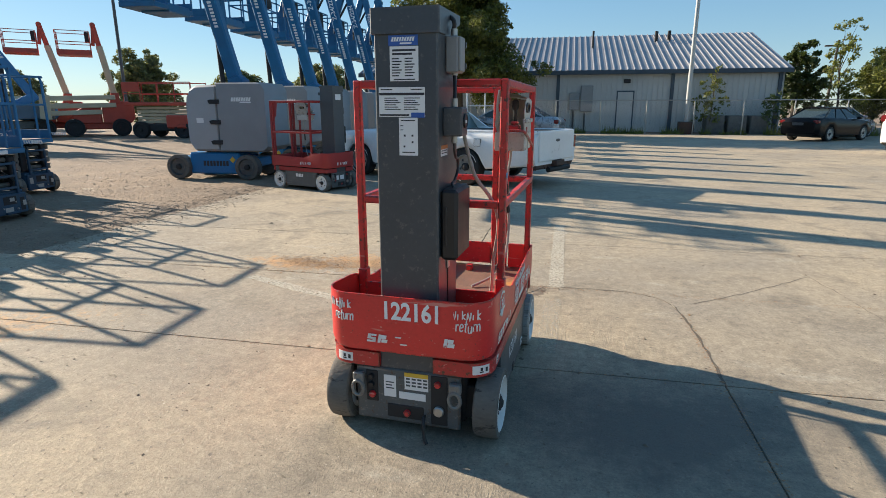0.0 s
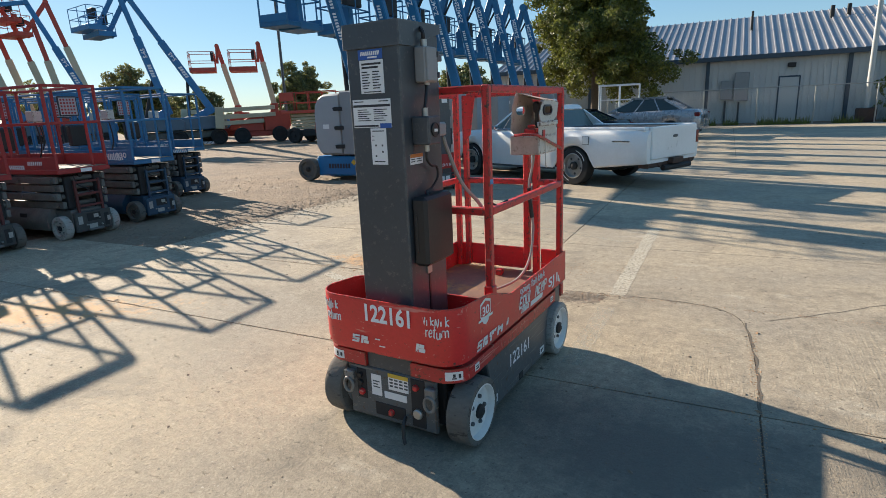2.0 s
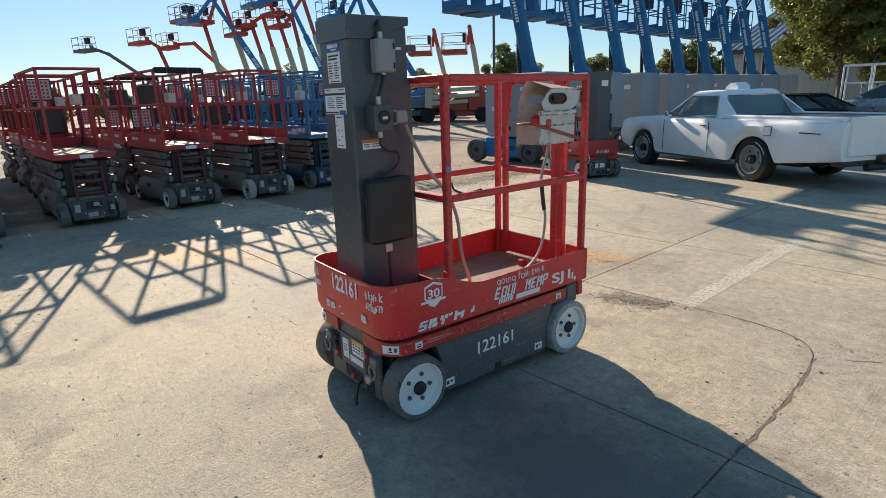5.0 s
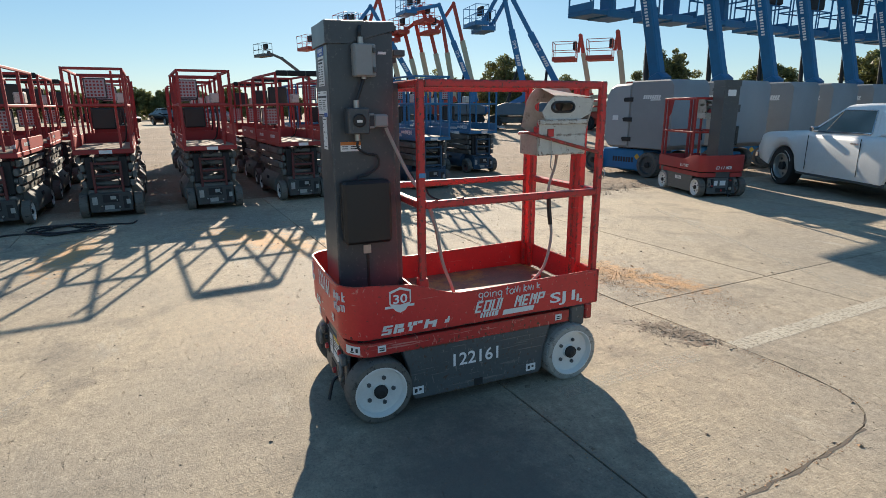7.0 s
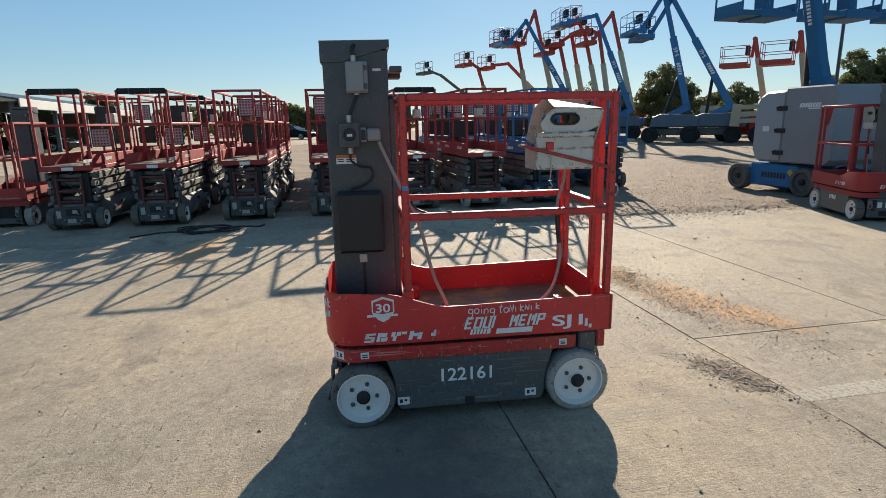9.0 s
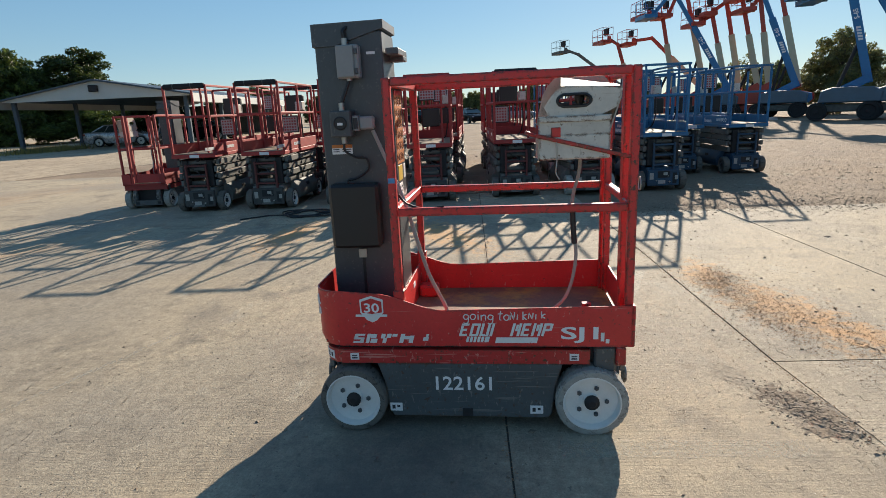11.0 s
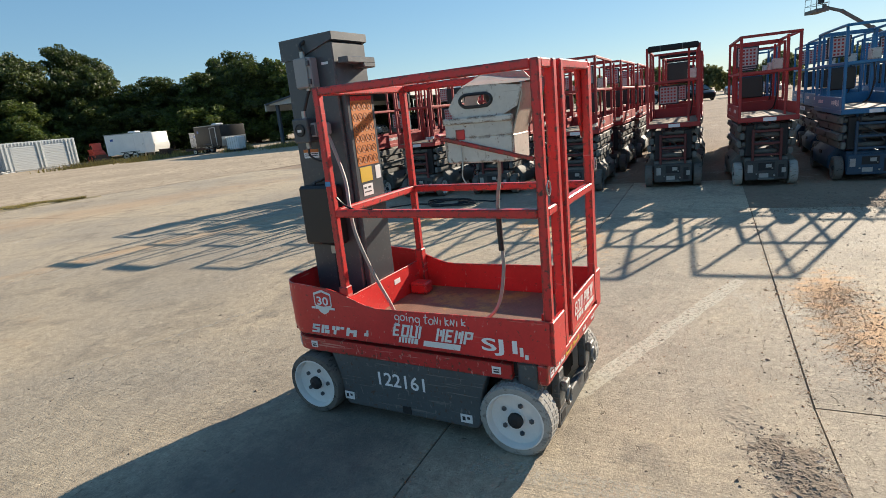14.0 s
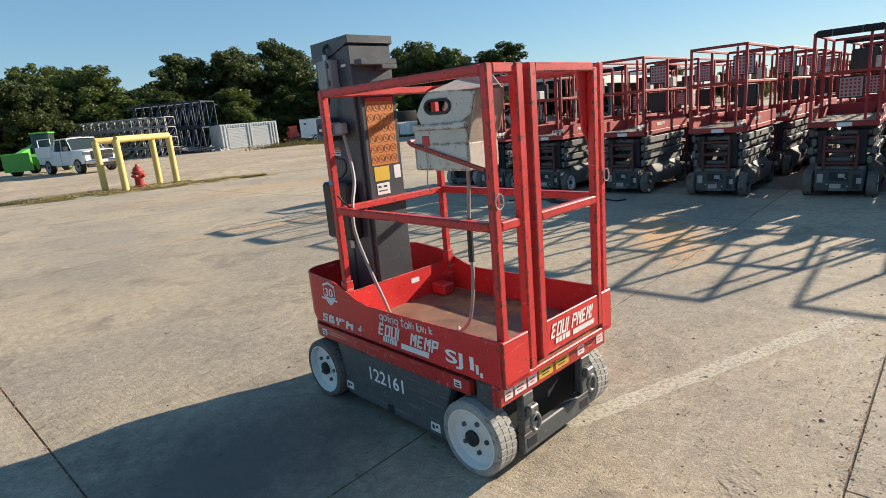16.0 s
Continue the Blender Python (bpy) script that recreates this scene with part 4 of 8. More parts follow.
    part("foot_switch", Geo().box(-0.30, -0.21, -0.33, -0.22, 0.462, 0.53, 0.01), RED, L)
    if not marked:
        for side_, x, y in (("-y", 0.0, -0.748), ("-x", -0.3966, -0.2), ("+x", 0.3966, -0.2)):
            part("maker_mark", strokes("EKYJMDK", 0.30, 0.05), WHITE, L, m=facing(side_, x, y, 0.50), smooth=0)
        part("fleet_number", bars([(-0.1 + 0.04 * i, 0, 0.028, 0.06) for i in range(5)]), WHITE, L, m=facing("-x", -0.386, 0, 0.27), smooth=0)
        part("sticker", plate(0.10, 0.08), WHITE, L, m=facing("-y", 0.02, -0.7005, 0.24))
        part("sticker", plate(0.06, 0.08), WHITE, L, m=facing("-y", -0.10, -0.7005, 0.24))
        part("sticker", plate(0.14, 0.10), WHITE, L, m=facing("-y", 0.015, -0.6905, 1.70))
        return L
    # stickers and paint marks
    X, F, R = "+x", "-y", "+y"
    def st(name, g, mt, side_, x, y, z, label_=""):
        return part(name, g, mt, L, label_, m=facing(side_, x, y, z), smooth=0)
    st("stencil_number", letters("122161", 0.088, 0.250, bold=0.03), WHITE_PAINT, F, 0.040, -0.7475, 0.640, "white stencilled unit number 122161")
    st("stencil_number", letters("122161", 0.072, 0.265, bold=0.015), WHITE_PAINT, X, 0.3952, -0.040, 0.242, "white stencilled unit number 122161")
    def bend(vs, r):
        return [(r * math.sin(u / r), v, r * math.cos(u / r) - r + w) for u, v, w in vs]
    def corner(name, g, turn, z, label_="", mt=WHITE_PAINT, cx=0.265, cy=-0.612, r=0.1315):
        """A mark wrapped round a front corner of the platform wall or the skirt."""
        g.v = bend(g.v, r)
        k = 1 if turn > 0 else -1
        c, sn = math.cos(radians(turn)), math.sin(radians(turn))
        return part(name, g, mt, L, label_, m=pose(k * cx + r * sn, cy - r * c, z, 90, 0, turn), smooth=0)
    corner("paint_writing", handwriting("return", 0.115, 0.056, 5), 14, 0.590, "hand-painted white word return")
    corner("paint_writing", handwriting("return", 0.10, 0.052, 6), -10, 0.592, "hand-painted white word return")
    corner("paint_scribble", scribble(0.135, 0.046, 3), 12, 0.645)
    corner("paint_scribble", scribble(0.125, 0.046, 4), -18, 0.648)
    st("paint_writing", handwriting("going to", 0.215, 0.046, 7, 0.0027), WHITE_PAINT, X, 0.3962, 0.075, 0.577, "hand-painted white words going to")
    st("paint_scribble", scribble(0.165, 0.036, 5), WHITE_PAINT, X, 0.3962, 0.265, 0.580)
    st("maker_mark", blocks([(-0.10, 0.042, 0.015, 0.24), (-0.10, 0.016, 0.007, 0.5), (-0.10, 0.042, 0.0, 0.24), (-0.074, 0.016, -0.007, 0.5), (-0.10, 0.042, -0.015, 0.24), (-0.048, 0.014, 0, 1), (-0.034, 0.024, 0.009, 0.45), (-0.03, 0.028, -0.010, 0.4), (0.03, 0.03, 0.014, 0.15), (0.06, 0.034, -0.018, 0.15)], 0.040, 0.2), WHITE_PAINT, F, -0.07, -0.7478, 0.500, "remains of white maker's lettering")
    st("maker_mark", blocks([(0.0, 0.015, 0, 1), (0.016, 0.026, 0.010, 0.45), (0.018, 0.032, -0.010, 0.45)], 0.042, 0.2), WHITE_PAINT, F, 0.190, -0.7458, 0.512)
    st("maker_mark", blocks([(-0.19, 0.05, 0.018, 0.22), (-0.19, 0.018, 0.008, 0.5), (-0.19, 0.05, 0.0, 0.22), (-0.158, 0.018, -0.009, 0.5), (-0.19, 0.05, -0.018, 0.22), (-0.13, 0.017, 0, 1), (-0.112, 0.028, 0.012, 0.45), (-0.108, 0.032, -0.012, 0.45), (-0.062, 0.02, 0.012, 0.5), (-0.05, 0.018, -0.010, 0.55), (-0.036, 0.022, 0.013, 0.45), (-0.01, 0.024, 0.016, 0.3), (0.03, 0.02, 0, 1), (0.05, 0.03, 0.004, 0.35), (0.075, 0.02, -0.004, 0.8), (0.14, 0.025, -0.002, 0.4), (0.15, 0.012, 0.008, 0.6)], 0.046, 0.3), WHITE_PAINT, X, 0.3966, -0.36, 0.470, "remains of white maker's lettering")
    st("dealer_mark", strokes("EDUI MEMP", 0.42, 0.062), WHITE_PAINT, X, 0.3966, 0.165, 0.513, "worn white dealer's mark")
    st("dealer_mark", blocks([(-0.05, 0.19, 0, 1), (-0.185, 0.012, 0.004, 1), (-0.168, 0.012, 0.004, 1), (-0.151, 0.012, 0.004, 1), (-0.134, 0.012, 0.004, 1), (-0.117, 0.012, 0.004, 1), (-0.10, 0.02, 0.004, 1)], 0.028, 0.25), WHITE_PAINT, X, 0.3966, 0.165, 0.462)
    st("model_number", letters("SJ1", 0.078, 0.165, bold=0.02), WHITE_PAINT, X, 0.3966, 0.492, 0.487, "white letters SJ1")
    st("worn_digit", blocks([(0.0, 0.016, 0.0, 0.7)], 0.06, 0), WHITE_PAINT, X, 0.3966, 0.585, 0.478)
    st("worn_digit", blocks([(0.0, 0.016, -0.02, 0.35)], 0.06, 0), WHITE_PAINT, X, 0.3966, 0.607, 0.478)
    badge = Geo().prism([(-0.055, 0.048), (-0.055, -0.014), (-0.025, -0.052), (0, -0.064), (0.025, -0.052), (0.055, -0.014), (0.055, 0.048), (0.0, 0.066)], "z", 0.0, 0.0012)
    b = st("badge", badge, WHITE_PAINT, X, 0.3962, -0.455, 0.614, "white shield badge with the number 30")
    part("badge_field", Geo().prism([(-0.048, 0.038), (-0.048, -0.014), (0, -0.022), (0.048, -0.014), (0.048, 0.038), (0.0, 0.054)], "z", 0.0012, 0.002), RED, b, smooth=0)
    part("badge_number", letters("30", 0.046, 0.072), WHITE_PAINT, b, m=Matrix.Translation((0, 0.008, 0.0026)))
    part("badge_ribbon", blocks([(-0.075, 0.15, -0.03, 1)], 0.012, 0.1), WHITE_PAINT, b, m=Matrix.Translation((0, 0, 0.001)))
    st("dealer_mark", strokes("EDUIPMENI", 0.34, 0.062), WHITE_PAINT, R, -0.085, 0.7352, 0.565, "white dealer's mark on the gate")
    st("dealer_mark", blocks([(-0.02, 0.17, 0, 1), (-0.15, 0.02, 0.004, 1), (-0.125, 0.02, 0.004, 1), (-0.10, 0.02, 0.004, 1), (-0.075, 0.03, 0.004, 1)], 0.024, 0.2), WHITE_PAINT, R, -0.09, 0.7352, 0.512)
    # mast stickers
    s = st("sticker", plate(0.125, 0.04), BLUE_INK, F, 0.005, -0.6905, 1.775, "blue dealer's sticker")
    part("print", blocks([(-0.05 + 0.011 * i, 0.008, 0.004, 1) for i in range(9)] + [(-0.01, 0.05, -0.012, 0.4)], 0.016, 0.3), WHITE, s, m=Matrix.Translation((0, 0, 0.0008)))
    s = st("sticker", plate(0.122, 0.135), WHITE, F, 0.008, -0.6905, 1.685, "white printed contact sticker")
    part("print", bars([(-0.05, 0.052, 0.1, 0.008), (-0.05, 0.038, 0.085, 0.008)] + [(-0.052 + 0.055 * (i % 2), 0.02 - 0.011 * (i // 2), 0.03 + 0.006 * ((i * 7) % 3), 0.0045) for i in range(14)] + [(-0.045, -0.061, 0.09, 0.004)]), INK, s, smooth=0)
    s = st("sticker", plate(0.20, 0.118), WHITE, F, -0.005, -0.6905, 1.535, "white printed inspection sticker with black header")
    part("print", bars([(-0.098, 0.032, 0.196, 0.010), (-0.098, -0.052, 0.13, 0.007), (-0.09, 0.05, 0.05, 0.004), (0.04, 0.05, 0.05, 0.004)] + [(-0.075 + 0.085 * (i % 2), 0.016 - 0.009 * (i // 2), 0.05 + 0.01 * ((i * 5) % 3), 0.0035) for i in range(12)]), INK, s, smooth=0)
    part("corner_mark", plate(0.058, 0.02), BLUE_INK, s, m=Matrix.Translation((0.07, -0.052, 0.002)))
    s = st("sticker", plate(0.082, 0.155), WHITE, F, 0.022, -0.6905, 1.395, "white inspection record sticker")
    part("print", bars([(-0.03, 0.066, 0.06, 0.004), (-0.034, 0.045, 0.012, 0.003), (-0.034, 0.028, 0.012, 0.003), (-0.02, 0.005, 0.008, 0.008), (0.014, 0.005, 0.008, 0.008), (0.014, -0.022, 0.008, 0.008), (-0.022, -0.04, 0.008, 0.008), (-0.028, -0.064, 0.056, 0.004)]), INK, s, smooth=0)
    s = st("sticker", plate(0.10, 0.045), WHITE, X, 0.1505, -0.60, 1.335, "white and orange warning sticker")
    part("header", plate(0.10, 0.016), ORANGE_STICK, s, m=Matrix.Translation((0, 0.0145, 0.0012)))
    part("print", bars([(-0.044, 0.0, 0.03, 0.004), (0.0, 0.0, 0.044, 0.004), (0.0, -0.010, 0.04, 0.004), (-0.044, -0.010, 0.03, 0.004)]), INK, s, smooth=0)
    st("sticker", plate(0.04, 0.012), WHITE, X, 0.1505, -0.43, 1.765)
    s = st("sticker", plate(0.18, 0.33), ORANGE_STICK, R, 0.015, -0.3448, 1.415, "orange sticker with rows of hazard symbols")
    part("header", plate(0.18, 0.022), RED, s, m=Matrix.Translation((0, 0.172, 0.001)))
    ring = Geo()
    for i in range(24):
        cx, cy = -0.065 + 0.0433 * (i % 4), 0.132 - 0.053 * (i // 4)
        ring.path([(cx + 0.019 * math.cos(a), cy + 0.020 * math.sin(a), 0.0015) for a in [2 * math.pi * k / 10 for k in range(11)]], 0.0016, 4, 1)
        ring.path([(cx - 0.013, cy + 0.013, 0.0015), (cx + 0.013, cy - 0.013, 0.0015)], 0.0014, 4, 1)
        ring.box(cx - 0.005, cx + 0.004, cy - 0.007, cy + 0.006, 0.0013, 0.0022, 0.0003)
    tagged(part("symbol_grid", ring, SYMBOL, s), kind="stuff")
    st("sticker", plate(0.10, 0.075), YELLOW_STICK, R, 0.045, -0.3448, 1.205, "yellow caution sticker")
    st("sticker", plate(0.045, 0.07), WHITE, R, -0.06, -0.3448, 1.205)
    s = st("sticker", plate(0.085, 0.06), WHITE, R, 0.045, -0.3448, 1.125, "white capacity sticker")
    part("print", bars([(-0.035, 0.012, 0.02, 0.01), (0.0, 0.012, 0.025, 0.01), (-0.035, -0.01, 0.06, 0.006)]), INK, s, smooth=0)
    # stickers on the chassis
    for y, z in ((-0.37, 0.115), (0.30, 0.11)):
        s = st("sticker", plate(0.06, 0.042), WHITE, X, 0.3952, y, z, "white lashing sticker")
        part("print", bars([(-0.02, 0.0, 0.015, 0.02), (0.004, 0.004, 0.014, 0.012)]), INK, s, smooth=0)
    for y in (-0.555, 0.47):
        s = st("sticker", plate(0.042, 0.034), WHITE, X, 0.3962, y, 0.378)
        part("print", bars([(-0.013, 0.004, 0.026, 0.005), (-0.013, -0.007, 0.026, 0.007)]), INK, s, smooth=0)
    def curved(w, h):
        g = Geo()
        for i in range(8):
            g.box(-w / 2 + w * i / 8, -w / 2 + w * (i + 1) / 8, -h / 2, h / 2, -0.001, 0.001, 0.0002)
        return g
    for turn in (38, -14):
        corner("sticker", curved(0.085, 0.042), turn, 0.378, "white lashing sticker", WHITE, 0.275, -0.595, 0.1215)
        corner("print", bars([(-0.006, 0.004, 0.012, 0.016), (-0.010, -0.010, 0.02, 0.006), (0.02, 0.0, 0.012, 0.02)]), turn, 0.378, "", INK, 0.275, -0.595, 0.1215)
    s = st("sticker", plate(0.06, 0.11), WHITE, F, -0.085, -0.7005, 0.245, "scraped white serial plate")
    part("print", bars([(-0.02, 0.02, 0.04, 0.006), (-0.02, 0.005, 0.03, 0.006), (-0.02, -0.01, 0.04, 0.006)]), BOX_GREY, s, smooth=0)
    s = st("sticker", plate(0.115, 0.075), WHITE, F, 0.045, -0.7005, 0.275, "white operating sticker with yellow header")
    part("header", plate(0.115, 0.02), YELLOW_STICK, s, m=Matrix.Translation((0, 0.038, 0.0012)))
    part("print", bars([(-0.05 + 0.028 * (i % 4), 0.018 - 0.017 * (i // 4), 0.02, 0.009) for i in range(12)]), BOX_GREY, s, smooth=0)
    st("sticker", plate(0.13, 0.036), WHITE, F, 0.025, -0.7005, 0.205)
    # rear skirt stickers
    for x, w, mt in ((0.34, 0.05, WHITE), (0.265, 0.075, WHITE), (0.185, 0.06, WHITE), (0.09, 0.10, YELLOW_STICK), (-0.03, 0.10, YELLOW_STICK), (-0.18, 0.055, WHITE), (-0.34, 0.055, WHITE)):
        s = st("sticker", plate(w, 0.048), mt, R, x, 0.7005, 0.382)
        part("print", bars([(-w * 0.3, 0.006, w * 0.6, 0.006), (-w * 0.3, -0.008, w * 0.5, 0.006)]), INK if mt is not WHITE else RED, s, smooth=0)
    st("sticker", plate(0.06, 0.028), WHITE, R, -0.10, -0.3345, 0.575)
    st("tape", plate(0.030, 0.022), TAPE, X, 0.3805, -0.325, 1.205, "scrap of blue tape")
    return L


HERO = pose(-0.616, 2.985, 0, 0, 0, -3.58)
mast_lift(HERO, "scratched red platform lift with a dark grey mast on concrete")

mast_lift(pose(-4.75, 10.21, 0, 0, 0, 69.3), "small red platform lift with a grey mast beside boom lifts", False, "", RED_OLD, RED_OLD, RED_OLD)
mast_lift(pose(-8.28, -2.85, 0, 0, 0, -90), "red platform lift with a grey mast at a row's end", False, "", RED_OLD, RED_OLD, RED_OLD)


# ---------------------------------------------------------------- scissor lifts
BOARD = mat("pale_sign_plastic", (0.42, 0.36, 0.36), 0.5, vary=0.1)
PANEL = mat("grimy_dark_panel", (0.050, 0.052, 0.050), 0.6, vary=0.5, scale=9, wear=(0.13, 0.12, 0.10), wear_at=0.62, spread=0.2)
PAD = mat("black_foam_padding", (0.02, 0.02, 0.022), 0.9, vary=0.3)
WOOD = mat("dusty_plywood", (0.25, 0.19, 0.13), 0.8, vary=0.3, stretch=(1, 6, 1))


def ywheel(parent, x, y, z, r, w, tyre, rim, **k):
    return wheel(parent, pose(x, y, z, -90 if y > 0 else 90, 0, 0), r, w, tyre, rim, **k)


def scissor_lift(m, label, paint, base, arm, tyre, rim, padded=False, high_box=True, round_top=False):
    """Front at x = 0, looking along +x."""
    L = thing("scissor_lift", m, label, "scissor lift", "scissor lifts parked in rows")
    part("chassis", Geo().box(-1.78, -0.05, -0.27, 0.27, 0.13, 0.40, 0.015), base, L)
    for s in (-1, 1):
        tray = [(s * 0.27, 0.13), (s * 0.40, 0.13), (s * 0.42, 0.16), (s * 0.42, 0.31), (s * 0.33, 0.425), (s * 0.27, 0.425)]
        part("side_tray", Geo().prism(tray, "x", -1.42, -0.37, 0.012), base, L)
        part("tray_latch", Geo().box(-0.95, -0.80, min(s * 0.41, s * 0.42), max(s * 0.41, s * 0.42), 0.30, 0.36, 0.004), DARK, L)
        for x in (-0.18, -1.58):
            ywheel(L, x, s * 0.345, 0.165, 0.165, 0.11, tyre, rim)
    fp = part("front_panel", Geo().box(-0.06, 0.0, -0.265, 0.265, 0.085, 0.36, 0.012), PANEL if base is GREY_OLD else base, L)
    # Openings as flat plates, the shade within put into their colour.
    part("recess", Geo().box(-0.002, 0.003, -0.10, 0.10, 0.22, 0.33, 0.003), DARK, fp)
    part("recess", Geo().box(-0.002, 0.003, 0.15, 0.22, 0.12, 0.30, 0.003), DARK, fp)
    part("gauge", plate(0.07, 0.05), STICKER_OLD, fp, m=facing("+x", 0.004, 0.03, 0.285))
    part("sticker", plate(0.065, 0.11), STICKER_OLD, fp, m=facing("+x", 0.002, -0.20, 0.25))
    part("sticker", plate(0.12, 0.06), STICKER_OLD, fp, m=facing("+x", 0.002, -0.03, 0.15))
    part("sticker", plate(0.05, 0.07), STICKER_OLD, fp, m=facing("+x", 0.002, 0.215, 0.22))
    for yy, zz, rr in ((-0.12, 0.175, 0.012), (0.10, 0.15, 0.014), (0.075, 0.25, 0.01)):
        part("knob", Geo().lathe([(rr, 0), (rr, 0.012), (rr * 0.7, 0.018)], 8, facing("+x", 0.002, yy, zz)), STEEL, fp)
    part("hose", Geo().path([(-0.08, 0.10, 0.40), (-0.03, 0.14, 0.52), (-0.06, 0.02, 0.66), (-0.05, -0.11, 0.74), (-0.08, -0.13, 0.86)], 0.010, 6), BLACK, L)
    part("tow_lug", Geo().box(-0.01, 0.04, -0.10, 0.10, 0.09, 0.12, 0.006), base, fp)
    for k in range(4):
        z = 0.475 + 0.115 * k
        for s in (-1, 1):
            y = s * (0.335 if k % 2 else 0.30)
            bar = Geo().box(-1.70, -0.10 - 0.03 * (k % 2), y - 0.028, y + 0.028, z - 0.048, z + 0.048, 0.008)
            for px in (-1.62, -0.90, -0.20):
                bar.rod((px, y + s * 0.024, z), (px, y + s * 0.044, z), 0.026, n=8)
            part("scissor_arm", bar, arm, L)
        part("cross_tube", Geo().rod((-0.16, -0.30, z), (-0.16, 0.30, z), 0.035), arm, L)
    part("lift_cylinder", Geo().rod((-1.3, 0, 0.50), (-0.25, 0, 0.82), 0.05).rod((-0.35, 0, 0.79), (-0.12, 0, 0.86), 0.03), DARK, L)
    part("bearing_block", Geo().box(-0.22, -0.08, 0.16, 0.26, 0.42, 0.86, 0.01), DARK, L)
    part("bearing_block", Geo().box(-0.22, -0.08, -0.26, -0.16, 0.42, 0.86, 0.01), DARK, L)
    part("indicator_disc", Geo().lathe([(0.018, 0), (0.018, 0.012)], 10, facing("+x", -0.08, -0.12, 0.60)), STEEL, L)
    rung_paint = LADDER_RED if paint is RED_OLD else BLUE_DARK
    lad = part("ladder", Geo().box(-0.045, -0.01, -0.19, -0.155, 0.33, 0.80, 0.006), rung_paint, L)
    part("stile", Geo().box(-0.045, -0.01, 0.155, 0.19, 0.33, 0.80, 0.006), rung_paint, lad)
    for z in (0.44, 0.60, 0.77):
        part("rung", Geo().box(-0.043, -0.012, -0.155, 0.155, z - 0.016, z + 0.016, 0.004), rung_paint, lad)
    # platform
    pf = part("platform", Geo().box(-1.80, 0.0, -0.375, 0.375, 0.90, 0.965, 0.008), paint, L)
    part("deck", Geo().box(-1.76, -0.02, -0.35, 0.35, 0.966, 0.974, 0.002), WOOD, pf)
    for s in (-1, 1):
        part("toe_board", Geo().box(-1.79, -0.02, s * 0.366 - 0.006, s * 0.366 + 0.006, 0.966, 1.13, 0.003), paint, pf)
    part("toe_board", Geo().box(-1.796, -1.784, -0.36, 0.36, 0.966, 1.13, 0.003), paint, pf)
    part("sticker", plate(0.16, 0.05), WHITE, pf, m=facing("+x", 0.001, 0.02, 0.93))
    part("maker_mark", blocks([(0.045 * i - 0.12, 0.032, 0, 1) for i in range(7)] + [(0.75 + 0.04 * i, 0.028, 0, 1) for i in range(8)], 0.05), WHITE, pf, m=facing("-y", -1.35, -0.3735, 1.05))
    part("maker_mark", blocks([(0.045 * i - 0.12, 0.032, 0, 1) for i in range(7)] + [(-0.9 + 0.04 * i, 0.028, 0, 1) for i in range(8)], 0.05), WHITE, pf, m=facing("+y", -0.6, 0.3735, 1.05))
    T = 0.036
    for s in (-1, 1):
        for x in (-0.03, -0.95, -1.77):
            part("post", Geo().box(x - T / 2, x + T / 2, s * 0.352 - T / 2, s * 0.352 + T / 2, 0.966, 2.03 if not round_top else 1.98, 0.005), paint, L)
        if round_top:
            part("top_rail", Geo().path([(-0.03, s * 0.352, 1.96), (-0.06, s * 0.352, 2.03), (-0.13, s * 0.352, 2.05), (-1.67, s * 0.352, 2.05), (-1.74, s * 0.352, 2.03), (-1.77, s * 0.352, 1.96)], 0.019, 8, 4), paint, L)
        else:
            part("top_rail", Geo().box(-1.79, -0.01, s * 0.352 - T / 2, s * 0.352 + T / 2, 2.03, 2.066, 0.005), paint, L)
        part("mid_rail", Geo().box(-1.75, -0.05, s * 0.352 - T / 2, s * 0.352 + T / 2, 1.55, 1.586, 0.005), paint, L)
    for x in (-0.03, -1.77):
        z = 2.048
        part("top_rail", Geo().box(x - T / 2, x + T / 2, -0.334, 0.334, z - T / 2, z + T / 2, 0.005), paint, L)
    part("mid_rail", Geo().box(-1.788, -1.752, -0.334, 0.334, 1.55, 1.586, 0.005), paint, L)
    part("mid_rail", Geo().box(-0.048, -0.012, -0.334, 0.334, 1.55, 1.586, 0.005), paint, L)
    if padded:
        part("rail_padding", Geo().box(-0.075, 0.012, -0.345, 0.345, 2.008, 2.092, 0.02), PAD, L, "black foam sleeve on the top rail")
        for y in (-0.17, 0.13):
            part("padding_strap", Geo().box(-0.077, 0.014, y - 0.018, y + 0.018, 2.006, 2.094, 0.018), GREY_OLD, L)
    z, bz, by_ = (1.84, 1.36, -0.04) if high_box else (1.36, 1.72, 0.05)
    bd = part("notice_board", Geo().box(-1.745, -1.725, -0.26, 0.06, z - 0.16, z + 0.16, 0.006), INK, L, "pale notice board with small red squares")
    part("notice", plate(0.28, 0.28), BOARD, bd, m=facing("+x", -1.725, -0.10, z))
    tagged(part("symbol_grid", bars([(-0.122 + 0.051 * (i % 5), 0.105 - 0.053 * (i // 5), 0.030, 0.030) for i in range(25)]), RED_OLD, bd, m=facing("+x", -1.725, -0.10, z), smooth=0), kind="stuff")
    part("manual_box", Geo().box(-1.74, -1.64, by_ - 0.17, by_ + 0.17, bz - 0.17, bz + 0.17, 0.02), BLACK, L, "black plastic manual box")
    part("control_box", Geo().box(-1.40, -1.22, 0.20, 0.335, 1.60, 1.76, 0.012), CREAM, L, "ivory control box")
